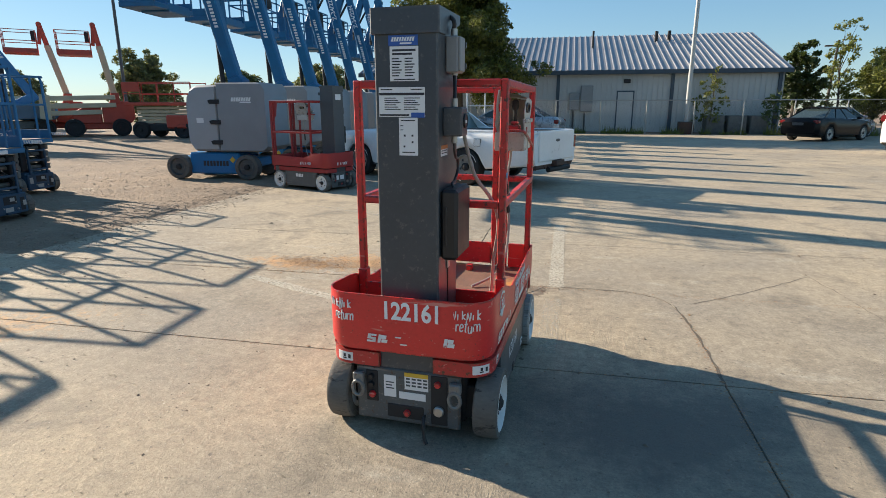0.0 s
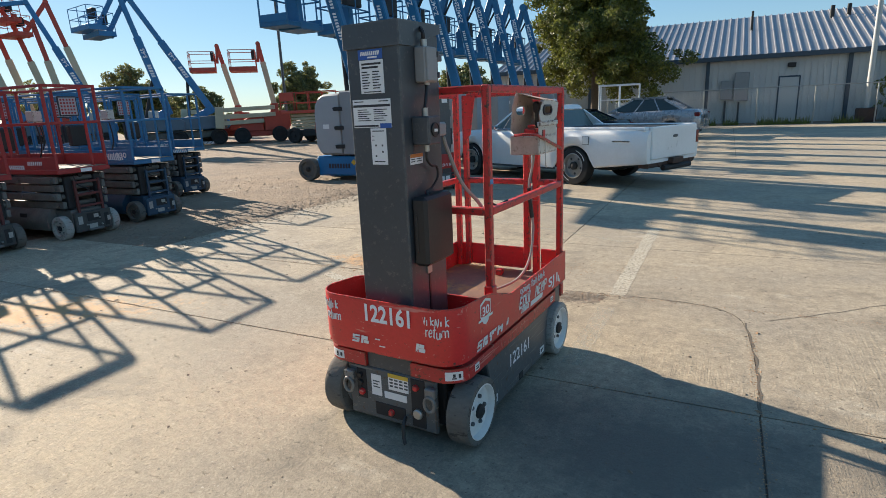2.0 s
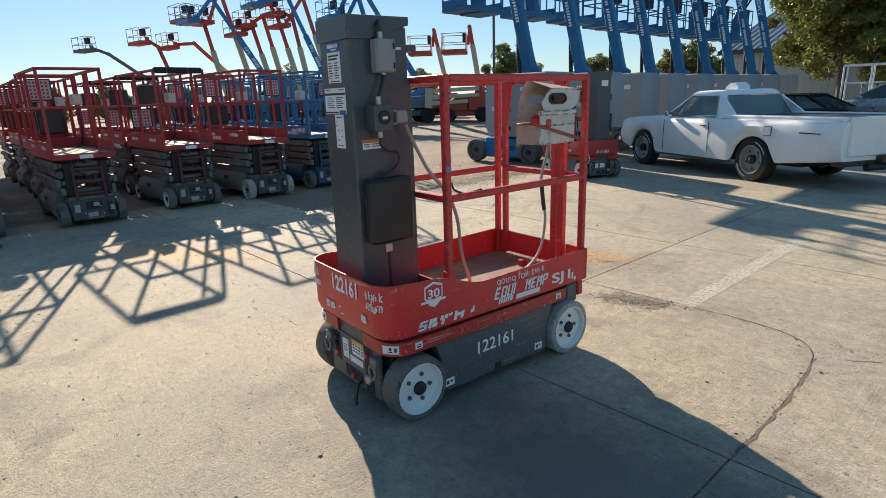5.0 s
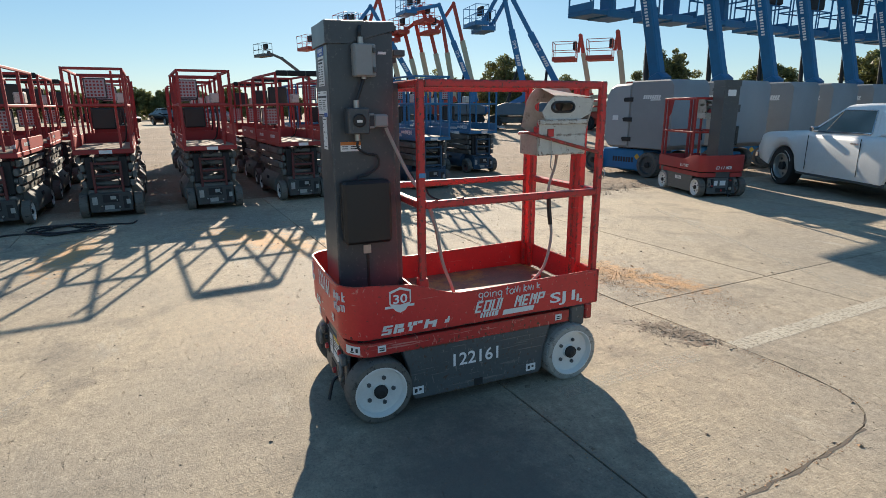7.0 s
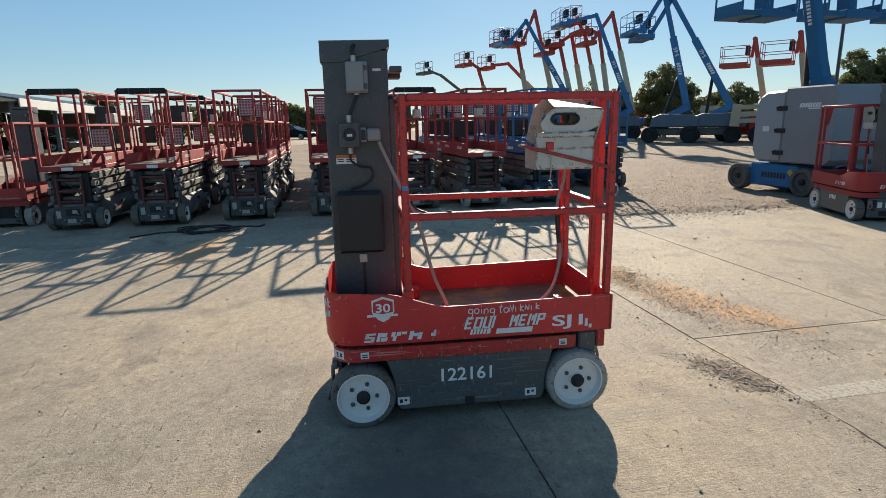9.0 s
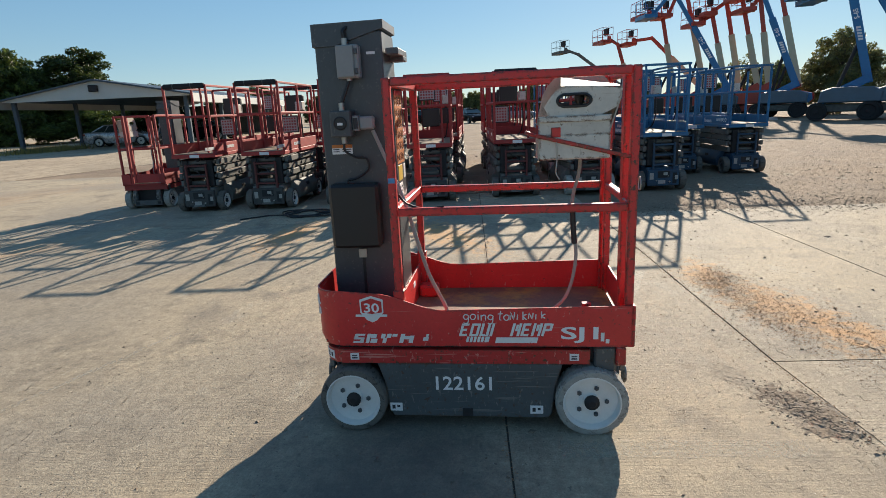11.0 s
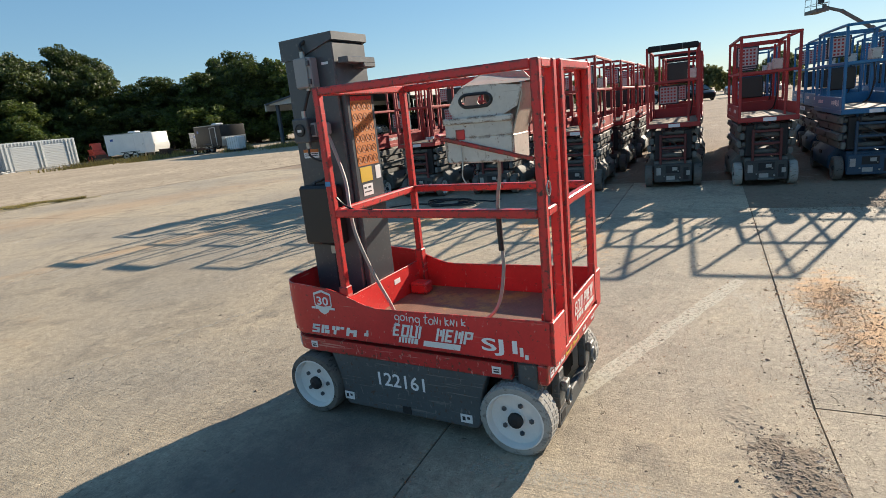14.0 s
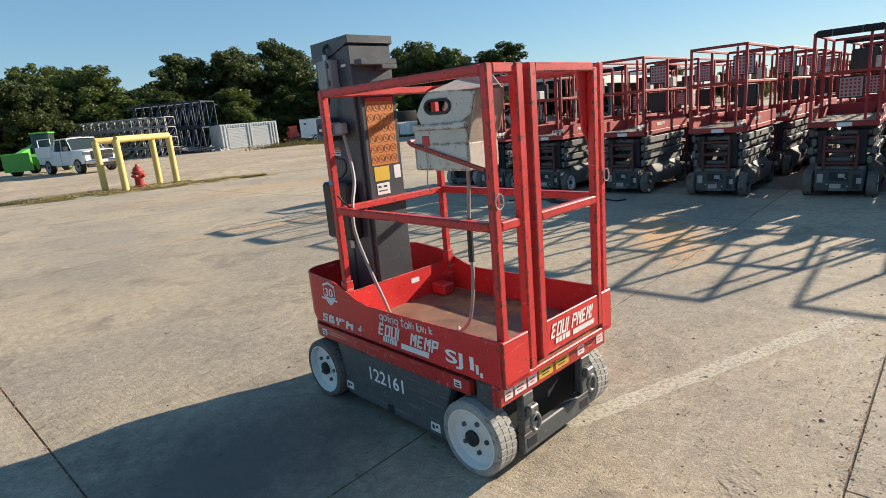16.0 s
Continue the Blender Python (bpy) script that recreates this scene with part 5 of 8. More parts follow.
    part("control_cable", Geo().path([(-1.3, 0.26, 1.6), (-1.28, 0.28, 1.3), (-1.35, 0.25, 1.05), (-1.45, 0.2, 0.98)], 0.012), BLACK, L)
    part("inner_post", Geo().box(-0.14, -0.11, 0.20, 0.23, 0.966, 2.03, 0.004), paint, L)
    return L


_lift_words = "red scissor lift with dark grey scissor stack, parked lowered"
red_plain = scissor_lift(pose(-7.10, 0.92, 0), _lift_words, RED_OLD, GREY_OLD, GREY_OLD, TYRE, TYRE)
red_pad = scissor_lift(pose(-6.98, -0.42, 0, 0, 0, -2), "red scissor lift with black padded top rail, parked lowered", RED_OLD, GREY_OLD, GREY_OLD, TYRE, RIM, padded=True, high_box=False)
red_pale = scissor_lift(pose(-7.22, 4.98, 0, 0, 0, 3), "red scissor lift on pale dusty wheels, parked lowered", RED_OLD, GREY_OLD, GREY_OLD, TYRE_PALE, TYRE_PALE)
blue_sc = scissor_lift(pose(-7.42, 6.22, 0, 0, 0, 2), "blue scissor lift with rounded rails, parked lowered", BLUE_OLD, BLUE_DARK, GREY_OLD, TYRE, TYRE, round_top=True)
part("model_number", letters("1930", 0.085, 0.30), WHITE, blue_sc, m=facing("-y", -0.28, -0.378, 1.05))
part("model_number", letters("1930", 0.085, 0.30), WHITE, blue_sc, m=facing("+y", -0.28, 0.378, 1.05))
copy_thing(red_plain, pose(-7.10, 2.32, 0, 0, 0, 1))
copy_thing(red_pad, pose(-6.98, -1.60, 0, 0, 0, -1))
copy_thing(red_pad, pose(-7.32, 3.75, 0, 0, 0, 2))
copy_thing(blue_sc, pose(-9.25, 8.42, 0, 0, 0, 0))
for x, y, a in ((-9.35, 0.95, 1), (-9.30, 2.40, -1), (-9.4, -1.55, 0), (-11.6, 0.95, 2), (-11.6, 2.45, 0), (-13.9, 2.4, 0)):
    copy_thing(red_plain, pose(x, y, 0, 0, 0, a))
for x, y, a in ((-9.3, -0.35, 1), (-9.6, 3.75, 0), (-11.7, -0.3, 0), (-11.9, 3.7, 1)):
    copy_thing(red_pad, pose(x, y, 0, 0, 0, a))
copy_thing(red_pale, pose(-9.55, 5.02, 0, 0, 0, 0))
for x, y, a in ((-9.7, 6.30, 0), (-9.5, 7.3, 1), (-11.8, 5.1, 0), (-12.0, 6.35, 0), (-11.8, 7.5, 1), (-11.6, 8.7, 0)):
    copy_thing(blue_sc, pose(x, y, 0, 0, 0, a))


# ---------------------------------------------------------------- boom lifts
def basket(parent, m, paint, deep=0.76, wide=1.7):
    """A work platform: floor at z = 0, its back at x = 0, reaching to -x."""
    b = part("platform", Geo().box(-deep, 0, -wide / 2, wide / 2, -0.10, 0.0, 0.01), paint, parent, m=m)
    w = wide / 2 - 0.02
    for y in (-w, 0.0, w):
        for x in (-0.02, -deep + 0.02):
            part("post", Geo().rod((x, y, 0), (x, y, 1.1), 0.02, n=6), paint, b)
    g = Geo()
    for z in (0.55, 1.1):
        g.path([(-0.02, -w, z), (-deep + 0.02, -w, z), (-deep + 0.02, w, z), (-0.02, w, z), (-0.02, -w, z)], 0.02, 6, 1)
    part("guard_rail", g, paint, b)
    part("control_panel", Geo().box(-0.24, -0.02, -0.32, 0.32, 0.60, 1.12, 0.02), DARK, b)
    part("toe_board", Geo().box(-deep, -deep + 0.015, -w, w, 0.0, 0.16, 0.004).box(-deep, 0, -w - 0.008, -w + 0.008, 0.0, 0.16, 0.004).box(-deep, 0, w - 0.008, w + 0.008, 0.0, 0.16, 0.004), paint, b)
    return b


def articulated_boom(m, label, model=""):
    """A compact articulated boom lift, its boom raised and leaning towards -x."""
    L = thing("boom_lift", m, label, "boom lift", "boom lifts in a row")
    part("chassis", Geo().box(-0.58, 0.58, -0.49, 0.49, 0.11, 0.57, 0.03), BLUE, L)
    part("outrigger_plate", Geo().box(-0.95, 0.95, -0.30, 0.30, 0.26, 0.46, 0.03), BLUE, L)
    for x in (-0.80, 0.78):
        for s in (-1, 1):
            ywheel(L, x, s * 0.50, 0.268, 0.268, 0.22, TYRE, GREY_BASE, bolts=0, dish=0.05)
    part("mark", Geo().box(-0.05, 0.05, -0.05, 0.05, 0, 0.002, 0.001), YELLOW_STICK, L, m=facing("-y", 0.42, -0.491, 0.42) @ pose(0, 0, 0, 0, 0, 45))
    part("fleet_number", bars([(-0.28 + 0.075 * i, 0, 0.055, 0.11) for i in range(8)]), INK, L, m=facing("-y", 0.02, -0.491, 0.34), smooth=0)
    cow = [(-0.42, 0.64), (-0.50, 0.80), (-0.50, 1.55), (-0.47, 1.76), (-0.38, 1.90), (-0.24, 1.97), (0.20, 1.98), (0.20, 0.60), (-0.34, 0.60)]
    c = part("counterweight_cowl", Geo().prism(cow, "y", -0.56, 0.56, 0.06), SHELL, L, "light grey rounded cowl")
    part("vent", Geo().box(-0.515, -0.495, -0.3, 0.3, 0.9, 1.3, 0.004), DARK, c)
    d = part("side_cowl", Geo().prism([(0.204, 0.60), (0.204, 2.02), (1.22, 2.02), (1.30, 1.9), (1.30, 0.70), (1.2, 0.60)], "y", -0.575, 0.575, 0.04), SHELL_DARK, L, "mid grey cowl")
    for z in (0.78, 1.2, 1.62):
        part("latch", Geo().prism([(0.02, z + 0.04), (0.08, z + 0.06), (0.28, z + 0.06), (0.28, z - 0.03), (0.05, z - 0.03)], "y", -0.59, -0.565, 0.004), DARK, d)
    part("dealer_mark", blocks([(0.055 * i, 0.045, 0, 1) for i in range(8)] + [(0.2, 0.25, -0.06, 0.3)], 0.08), WHITE, d, m=facing("-y", 0.55, -0.577, 1.68))
    part("sticker", plate(0.16, 0.10), WHITE, c, m=facing("-y", -0.2, -0.562, 1.25))
    part("turntable", Geo().lathe([(0.42, 0.54), (0.42, 0.62)], 24), DARK, L)
    b = part("boom", Geo().bar((0.46, 0, 1.85), (-0.40, 0, 5.2), 0.21, 0.285, 0.03, up=(1, 0, 0.3)), BOOM_BLUE, L, "raised blue boom")
    part("boom_tip", Geo().bar((-0.35, 0, 5.0), (-0.62, 0, 6.05), 0.165, 0.23, 0.02, up=(1, 0, 0.3)), BOOM_BLUE, b)
    part("boom_foot", Geo().prism([(0.30, 1.8), (0.62, 1.8), (0.64, 2.1), (0.5, 2.2), (0.28, 2.1)], "y", -0.16, 0.16, 0.02), BOOM_BLUE, b)
    part("lift_cylinder", Geo().rod((0.10, 0, 1.95), (0.06, 0, 3.0), 0.055).rod((0.06, 0, 2.9), (0.0, 0, 3.35), 0.035), DARK, b)
    part("cable_tray", Geo().bar((0.50, 0.11, 2.05), (0.16, 0.11, 3.1), 0.04, 0.10, 0.01, up=(1, 0, 0.3)), BLACK, b)
    way = Vector((-0.86, 0, 3.35)).normalized()
    mk = Matrix((way, Vector((way.z, 0, -way.x)) * -1, Vector((0, -1, 0)))).transposed().to_4x4()
    mk.translation = Vector((0.46, 0, 1.85)) + way * 2.3 + Vector((0, -0.1075, 0))
    if model:
        part("model_number", letters(model, 0.15), WHITE, b, m=mk @ pose(0.75, 0, 0, 0, 0, 0))
    part("dealer_mark", blocks([(-0.95 + 0.07 * i, 0.045, 0, 1) for i in range(9)] + [(-0.25 + 0.07 * i, 0.045, 0, 1) for i in range(5)], 0.085, 0.2), WHITE, b, m=mk)
    j = part("jib", Geo().bar((-0.62, 0, 5.95), (-1.20, 0, 4.35), 0.18, 0.25, 0.02, up=(1, 0, 0)), BOOM_BLUE, L, "folded blue jib")
    part("elbow", Geo().rod((-0.62, -0.15, 5.98), (-0.62, 0.15, 5.98), 0.16, n=14), BOOM_BLUE, j)
    part("jib_cylinder", Geo().rod((-0.55, 0, 5.3), (-1.05, 0, 4.5), 0.04), DARK, j)
    part("platform_arm", Geo().bar((-1.20, 0, 4.42), (-1.14, 0, 3.50), 0.22, 0.32, 0.02, up=(1, 0, 0)), BOOM_BLUE, j)
    part("platform_bracket", Geo().box(-1.30, -0.64, -0.52, 0.22, 3.42, 3.60, 0.02), BOOM_BLUE, j)
    basket(L, pose(-0.66, -0.30, 3.56), BOOM_BLUE, 0.78, 1.36)
    return L


_models = ["Z-30/20N", "Z-30/20N", "Z-30/20N", "Z-34/22N", "Z-34/22N", "Z-34/22N"]
boom_a = articulated_boom(pose(-7.45, 11.45, 0, 0, 0, 4), "blue articulated boom lift with grey cowls, boom raised", _models[0])
boom_b = articulated_boom(pose(-7.65, 17.4, 0, 0, 0, 1), "blue articulated boom lift with grey cowls, boom raised", _models[3])
for i, (y, a) in enumerate(((13.35, 2), (15.35, 4))):
    copy_thing(boom_a, pose(-7.35 - 0.1 * i, y, 0, 0, 0, a))
for i, (y, a) in enumerate(((19.4, 0), (21.4, 2), (23.4, 0), (25.4, 3), (27.4, 1))):
    copy_thing(boom_b, pose(-7.7, y, 0, 0, 0, a))


# Blue greyed and lightened: the haze over the far machines is in this colour.
COVER_BLUE = mat("hazed_blue_grey_cover", (0.10, 0.145, 0.185), 0.6, vary=0.25, scale=2)


def straight_boom(m, label, body, boom_paint, tip, basket_paint, drop=(-1.1, -1.9), mark=False):
    """A telescopic boom lift, its boom raised from (0.9, 2.1) to tip = (x, z)."""
    L = thing("boom_lift", m, label, "boom lift", "tall boom lifts far off")
    part("chassis", Geo().box(-1.3, 1.3, -0.8, 0.8, 0.45, 0.85, 0.05), GREY_OLD if body is BLUE else body, L)
    for x in (-1.1, 1.1):
        for s in (-1, 1):
            ywheel(L, x, s * 1.0, 0.48, 0.48, 0.36, TYRE_BLACK, DARK, bolts=0, dish=0.08)
    part("turret", Geo().prism([(-0.9, 0.9), (1.7, 0.9), (1.9, 1.1), (1.85, 1.5), (1.2, 1.65), (-0.9, 1.5)], "y", -0.5, 0.5, 0.08), body, L)
    for s in (-1, 1):
        part("engine_cover", Geo().prism([(-1.1, 0.95), (1.6, 0.95), (1.65, 1.45), (1.2, 1.68), (-0.5, 1.72), (-1.0, 1.55)], "y", min(s * 0.52, s * 1.15), max(s * 0.52, s * 1.15), 0.08), COVER_BLUE if body is BLUE else body, L)
        part("riser_plate", Geo().bar((-0.75, s * 0.26, 1.2), (1.0, s * 0.26, 2.15), 0.10, 0.42, 0.02, up=(-0.5, 0, 1)), body, L)
    o, e0 = Vector((0.9, 0, 2.1)), Vector((tip[0], 0, tip[1]))
    d = (e0 - o).normalized()
    length = (e0 - o).length
    up = (d.z, 0, -d.x)
    b = part("boom", Geo().bar(o - d * 0.25, o + d * length * 0.62, 0.30, 0.40, 0.03, up=up), boom_paint, L)
    part("boom_section", Geo().bar(o + d * length * 0.6, e0, 0.22, 0.28, 0.02, up=up), body if boom_paint is IVORY else boom_paint, b)
    part("lift_cylinder", Geo().rod((-0.4, 0, 1.5), o + d * length * 0.3, 0.09), DARK, b)
    if mark:
        mk = Matrix((d, Vector((d.z, 0, -d.x)) * -1, Vector((0, -1, 0)))).transposed().to_4x4()
        mk.translation = o + d * length * 0.42 + Vector((0, -0.152, 0))
        part("maker_mark", blocks([(-0.9 + 0.15 * i, 0.11, 0, 1) for i in range(5)], 0.2, 0.2), WHITE, b, m=mk)
        part("model_number", letters("S-65", 0.22), WHITE, b, m=mk @ pose(0.45, 0, 0))
    e = e0 + Vector((drop[0], 0, drop[1]))
    j = part("jib", Geo().bar(e0, e, 0.18, 0.24, 0.02), basket_paint, L)
    part("elbow", Geo().rod(e0 + Vector((0, -0.2, 0)), e0 + Vector((0, 0.2, 0)), 0.15, n=12), basket_paint, j)
    part("platform_bracket", Geo().box(e.x - 0.15, e.x + 0.15, -0.3, 0.3, e.z - 0.35, e.z + 0.2, 0.03), basket_paint, j)
    basket(L, Matrix.Translation(e + Vector((-0.12, 0, -0.3))) @ pose(0, 0, 0, 0, 0, 25), basket_paint, 0.9, 2.2)
    return L


def orange_boom(m, label, tip):
    """An articulated boom lift: orange base and jib, stacked ivory lower arms."""
    L = thing("boom_lift", m, label, "boom lift", "tall boom lifts far off")
    part("chassis", Geo().box(-1.5, 1.3, -0.75, 0.75, 0.38, 0.75, 0.05), ORANGE, L)
    for x in (-1.15, 1.05):
        for s in (-1, 1):
            ywheel(L, x, s * 0.9, 0.47, 0.47, 0.36, TYRE_BLACK, DARK, bolts=0, dish=0.07)
    part("counterweight", Geo().prism([(0.2, 0.70), (1.55, 0.70), (1.75, 0.95), (1.75, 1.6), (1.5, 1.85), (0.7, 1.87), (0.2, 1.6)], "y", -0.95, 0.95, 0.06), ORANGE, L)
    part("engine_cover", Geo().prism([(-1.2, 0.70), (0.15, 0.70), (0.15, 1.6), (-0.6, 1.6), (-1.2, 1.25)], "y", -0.9, 0.9, 0.06), ORANGE, L)
    for k, (x0, x1, z) in enumerate(((-2.2, 0.2, 1.22), (-2.3, 0.9, 1.58), (-2.25, 0.9, 1.98))):
        part("lower_arm", Geo().bar((x0, -0.98, z), (x1, -0.98, z + 0.08), 0.2, 0.24, 0.02), IVORY, L)
    part("arm_knuckle", Geo().prism([(-2.6, 0.95), (-2.1, 0.9), (-2.05, 2.15), (-2.5, 2.2)], "y", -1.1, -0.85, 0.03), IVORY, L)
    part("arm_knuckle", Geo().prism([(0.6, 1.75), (1.1, 1.75), (1.1, 2.3), (0.7, 2.3)], "y", -1.0, 0.1, 0.03), ORANGE, L)
    o, e0 = Vector((0.9, 0, 2.1)), Vector((tip[0], 0, tip[1]))
    d = (e0 - o).normalized()
    b = part("boom", Geo().bar(o, o + (e0 - o) * 0.72, 0.24, 0.32, 0.03, up=(d.z, 0, -d.x)), IVORY, L, "raised ivory boom")
    part("boom_section", Geo().bar(o + (e0 - o) * 0.7, e0, 0.19, 0.25, 0.02, up=(d.z, 0, -d.x)), ORANGE, b)
    e = e0 + Vector((-0.1, 0, -1.05))
    j = part("jib", Geo().bar(e0, e, 0.17, 0.22, 0.02), ORANGE, L)
    part("elbow", Geo().rod(e0 + Vector((0, -0.18, 0)), e0 + Vector((0, 0.18, 0)), 0.13, n=12), ORANGE, j)
    basket(L, Matrix.Translation(e + Vector((-0.1, 0, -0.45))), ORANGE, 1.55, 1.6)
    return L


straight_boom(pose(-29.6, 22.9, 0, 0, 0, 56), "blue telescopic boom lift with white marks, boom raised", BLUE, BLUE, (-0.78, 8.7), BLUE, mark=True)
straight_boom(pose(-28.3, 24.9, 0, 0, 0, 53), "blue telescopic boom lift with white marks, boom raised", BLUE, BLUE, (-2.7, 8.4), BLUE, mark=True)
straight_boom(pose(-39.9, 20.3, 0, 0, 0, 67), "blue telescopic boom lift with white marks, boom raised", BLUE, BLUE, (-2.98, 8.9), BLUE, (-1.2, -1.4), mark=True)
straight_boom(pose(-36.4, 23.0, 0, 0, 0, 61), "blue telescopic boom lift with white marks, boom raised", BLUE, BLUE, (-1.75, 8.7), BLUE, (-1.9, -0.3), mark=True)
for x, y, a, tx, tz, dx, dz in ((-43.1, 17.7, 71, -0.16, 7.6, -0.9, 0.2), (-42.4, 19.7, 68, -0.91, 9.9, -0.9, -2.2), (-40.9, 20.6, 67, -0.28, 7.1, -0.7, -0.3), (-40.6, 21.4, 65, -0.29, 7.9, -0.8, -0.5),
                                (-39.2, 22.0, 64, -0.39, 7.6, -0.6, 1.2), (-38.1, 24.1, 61, -0.86, 9.1, -1.3, -1.8), (-38.9, 22.6, 63, -0.03, 7.7, -0.9, 0.4)):
    straight_boom(pose(x, y, 0, 0, 0, a), "orange and ivory telescopic boom lift, boom raised", ORANGE, IVORY, (tx, tz), ORANGE, (dx, dz))
straight_boom(pose(-47.8, 15.8, 0, 0, 0, 75), "orange and ivory boom lift, boom half raised", ORANGE, IVORY, (-0.28, 6.1), ORANGE, (-0.7, 0.5))
straight_boom(pose(-46.1, 21.1, 0, 0, 0, 70), "orange and ivory boom lift, boom half raised", ORANGE, IVORY, (-3.19, 6.4), ORANGE, (-1.4, -0.1))
straight_boom(pose(-55.1, 17.9, 0, 0, 0, 80), "grey telescopic boom lift, boom half raised", GREY_OLD, GREY_OLD, (-4.2, 6.1), GREY_OLD, (-1.2, 0.5))
orange_boom(pose(-28.9, 27.7, 0, 0, 0, 45), "orange and ivory articulated boom lift, boom raised", (0.05, 6.0))
orange_boom(pose(-25.3, 27.2, 0, 0, 0, 42), "orange and ivory articulated boom lift, boom raised", (0.3, 5.8))

# large orange scissor lift behind the gravel
S = thing("scissor_lift", pose(-20.2, 26.4, 0, 0, 0, 8), "large orange rough-terrain scissor lift, parked lowered", "scissor lift")
part("chassis", Geo().box(-1.5, 1.5, -0.8, 0.8, 0.35, 0.7, 0.04), DARK, S)
part("tank_cover", Geo().box(0.3, 1.4, -1.0, -0.78, 0.5, 1.15, 0.06), ORANGE, S)
for x in (-1.1, 1.1):
    for s in (-1, 1):
        ywheel(S, x, s * 0.85, 0.42, 0.42, 0.3, TYRE_BLACK, DARK, bolts=0, dish=0.07)
for k in range(5):
    for s in (-1, 1):
        part("scissor_arm", Geo().box(-1.4, 1.4, s * 0.55 - 0.04, s * 0.55 + 0.04, 0.75 + 0.17 * k, 0.88 + 0.17 * k, 0.01), IVORY, S)
part("platform", Geo().box(-1.9, 1.7, -0.85, 0.85, 1.62, 1.78, 0.02), ORANGE, S)
for y in (-0.82, 0.82):
    for z in (2.2, 2.75):
        part("guard_rail", Geo().rod((-1.88, y, z), (1.68, y, z), 0.025, n=6), ORANGE, S)
    for x in (-1.88, -1.0, -0.1, 0.8, 1.68):
        part("post", Geo().rod((x, y, 1.75), (x, y, 2.75), 0.025, n=6), ORANGE, S)
part("sign_plate", Geo().box(-1.9, -1.0, -0.87, -0.84, 2.3, 2.75, 0.01), ORANGE, S)


# ---------------------------------------------------------------- plants
def leaf_material(name, colour, spread=0.5):
    m = bpy.data.materials.new(name)
    m.use_nodes = True
    n, l = m.node_tree.nodes, m.node_tree.links
    b = n["Principled BSDF"]
    b.inputs["Roughness"].default_value = 0.55
    geo = n.new("ShaderNodeNewGeometry")
    ramp = n.new("ShaderNodeValToRGB")
    c = colour
    ramp.color_ramp.elements[0].color = (c[0] * (1 - spread), c[1] * (1 - spread), c[2] * (1 - spread), 1)
    ramp.color_ramp.elements[1].color = (c[0] * (1 + 1.3 * spread), c[1] * (1 + spread), c[2], 1)
    l.new(geo.outputs["Random Per Island"], ramp.inputs[0])
    l.new(ramp.outputs[0], b.inputs["Base Color"])
    t = n.new("ShaderNodeBsdfTranslucent")
    l.new(ramp.outputs[0], t.inputs[0])
    mix = n.new("ShaderNodeMixShader")
    mix.inputs[0].default_value = 0.35
    l.new(b.outputs[0], mix.inputs[1])
    l.new(t.outputs[0], mix.inputs[2])
    l.new(mix.outputs[0], n["Material Output"].inputs[0])
    return m


LEAF = leaf_material("green_leaves", (0.085, 0.125, 0.034))
LEAF_YELLOW = leaf_material("yellow_green_leaves", (0.145, 0.170, 0.042))
LEAF_DARK = leaf_material("dark_green_leaves", (0.052, 0.078, 0.022))
LEAF_DEEP = leaf_material("deep_green_leaves", (0.115, 0.138, 0.036))
# Paler than the near leaves: distance haze is mixed into the colour.
LEAF_HAZE = leaf_material("hazed_olive_leaves", (0.16, 0.18, 0.088))
BARK = mat("bark", (0.10, 0.08, 0.06), 0.9, vary=0.4, bump=0.01)


def crown(name, seed, centres, leaves, size):
    """Leaves in clumps: centres of (x, y, z, radius)."""
    r = np.random.RandomState(seed)
    V, n = [], 0
    for x, y, z, rad in centres:
        k = max(3, int(leaves * (rad ** 2)))
        p = r.normal(size=(k, 3))
        p /= np.linalg.norm(p, axis=1)[:, None]
        p *= (rad * r.uniform(0.25, 1.05, k) ** 0.6)[:, None]
        p[:, 2] *= 0.8
        p += (x, y, z)
        u = r.normal(size=(k, 3))
        u /= np.linalg.norm(u, axis=1)[:, None]
        w = r.normal(size=(k, 3))
        w = np.cross(u, w)
        w /= np.linalg.norm(w, axis=1)[:, None]
        s = size * r.uniform(0.6, 1.3, k)[:, None]
        V.append(np.stack([p - u * s, p + w * s * 0.75, p + u * s], 1).reshape(-1, 3))
        n += k
    V = np.concatenate(V)
    me = bpy.data.meshes.new(name)
    me.vertices.add(len(V))
    me.vertices.foreach_set("co", V.ravel())
    me.loops.add(3 * n)
    me.loops.foreach_set("vertex_index", np.arange(3 * n))
    me.polygons.add(n)
    me.polygons.foreach_set("loop_start", np.arange(n) * 3)
    me.update(calc_edges=True)
    return me


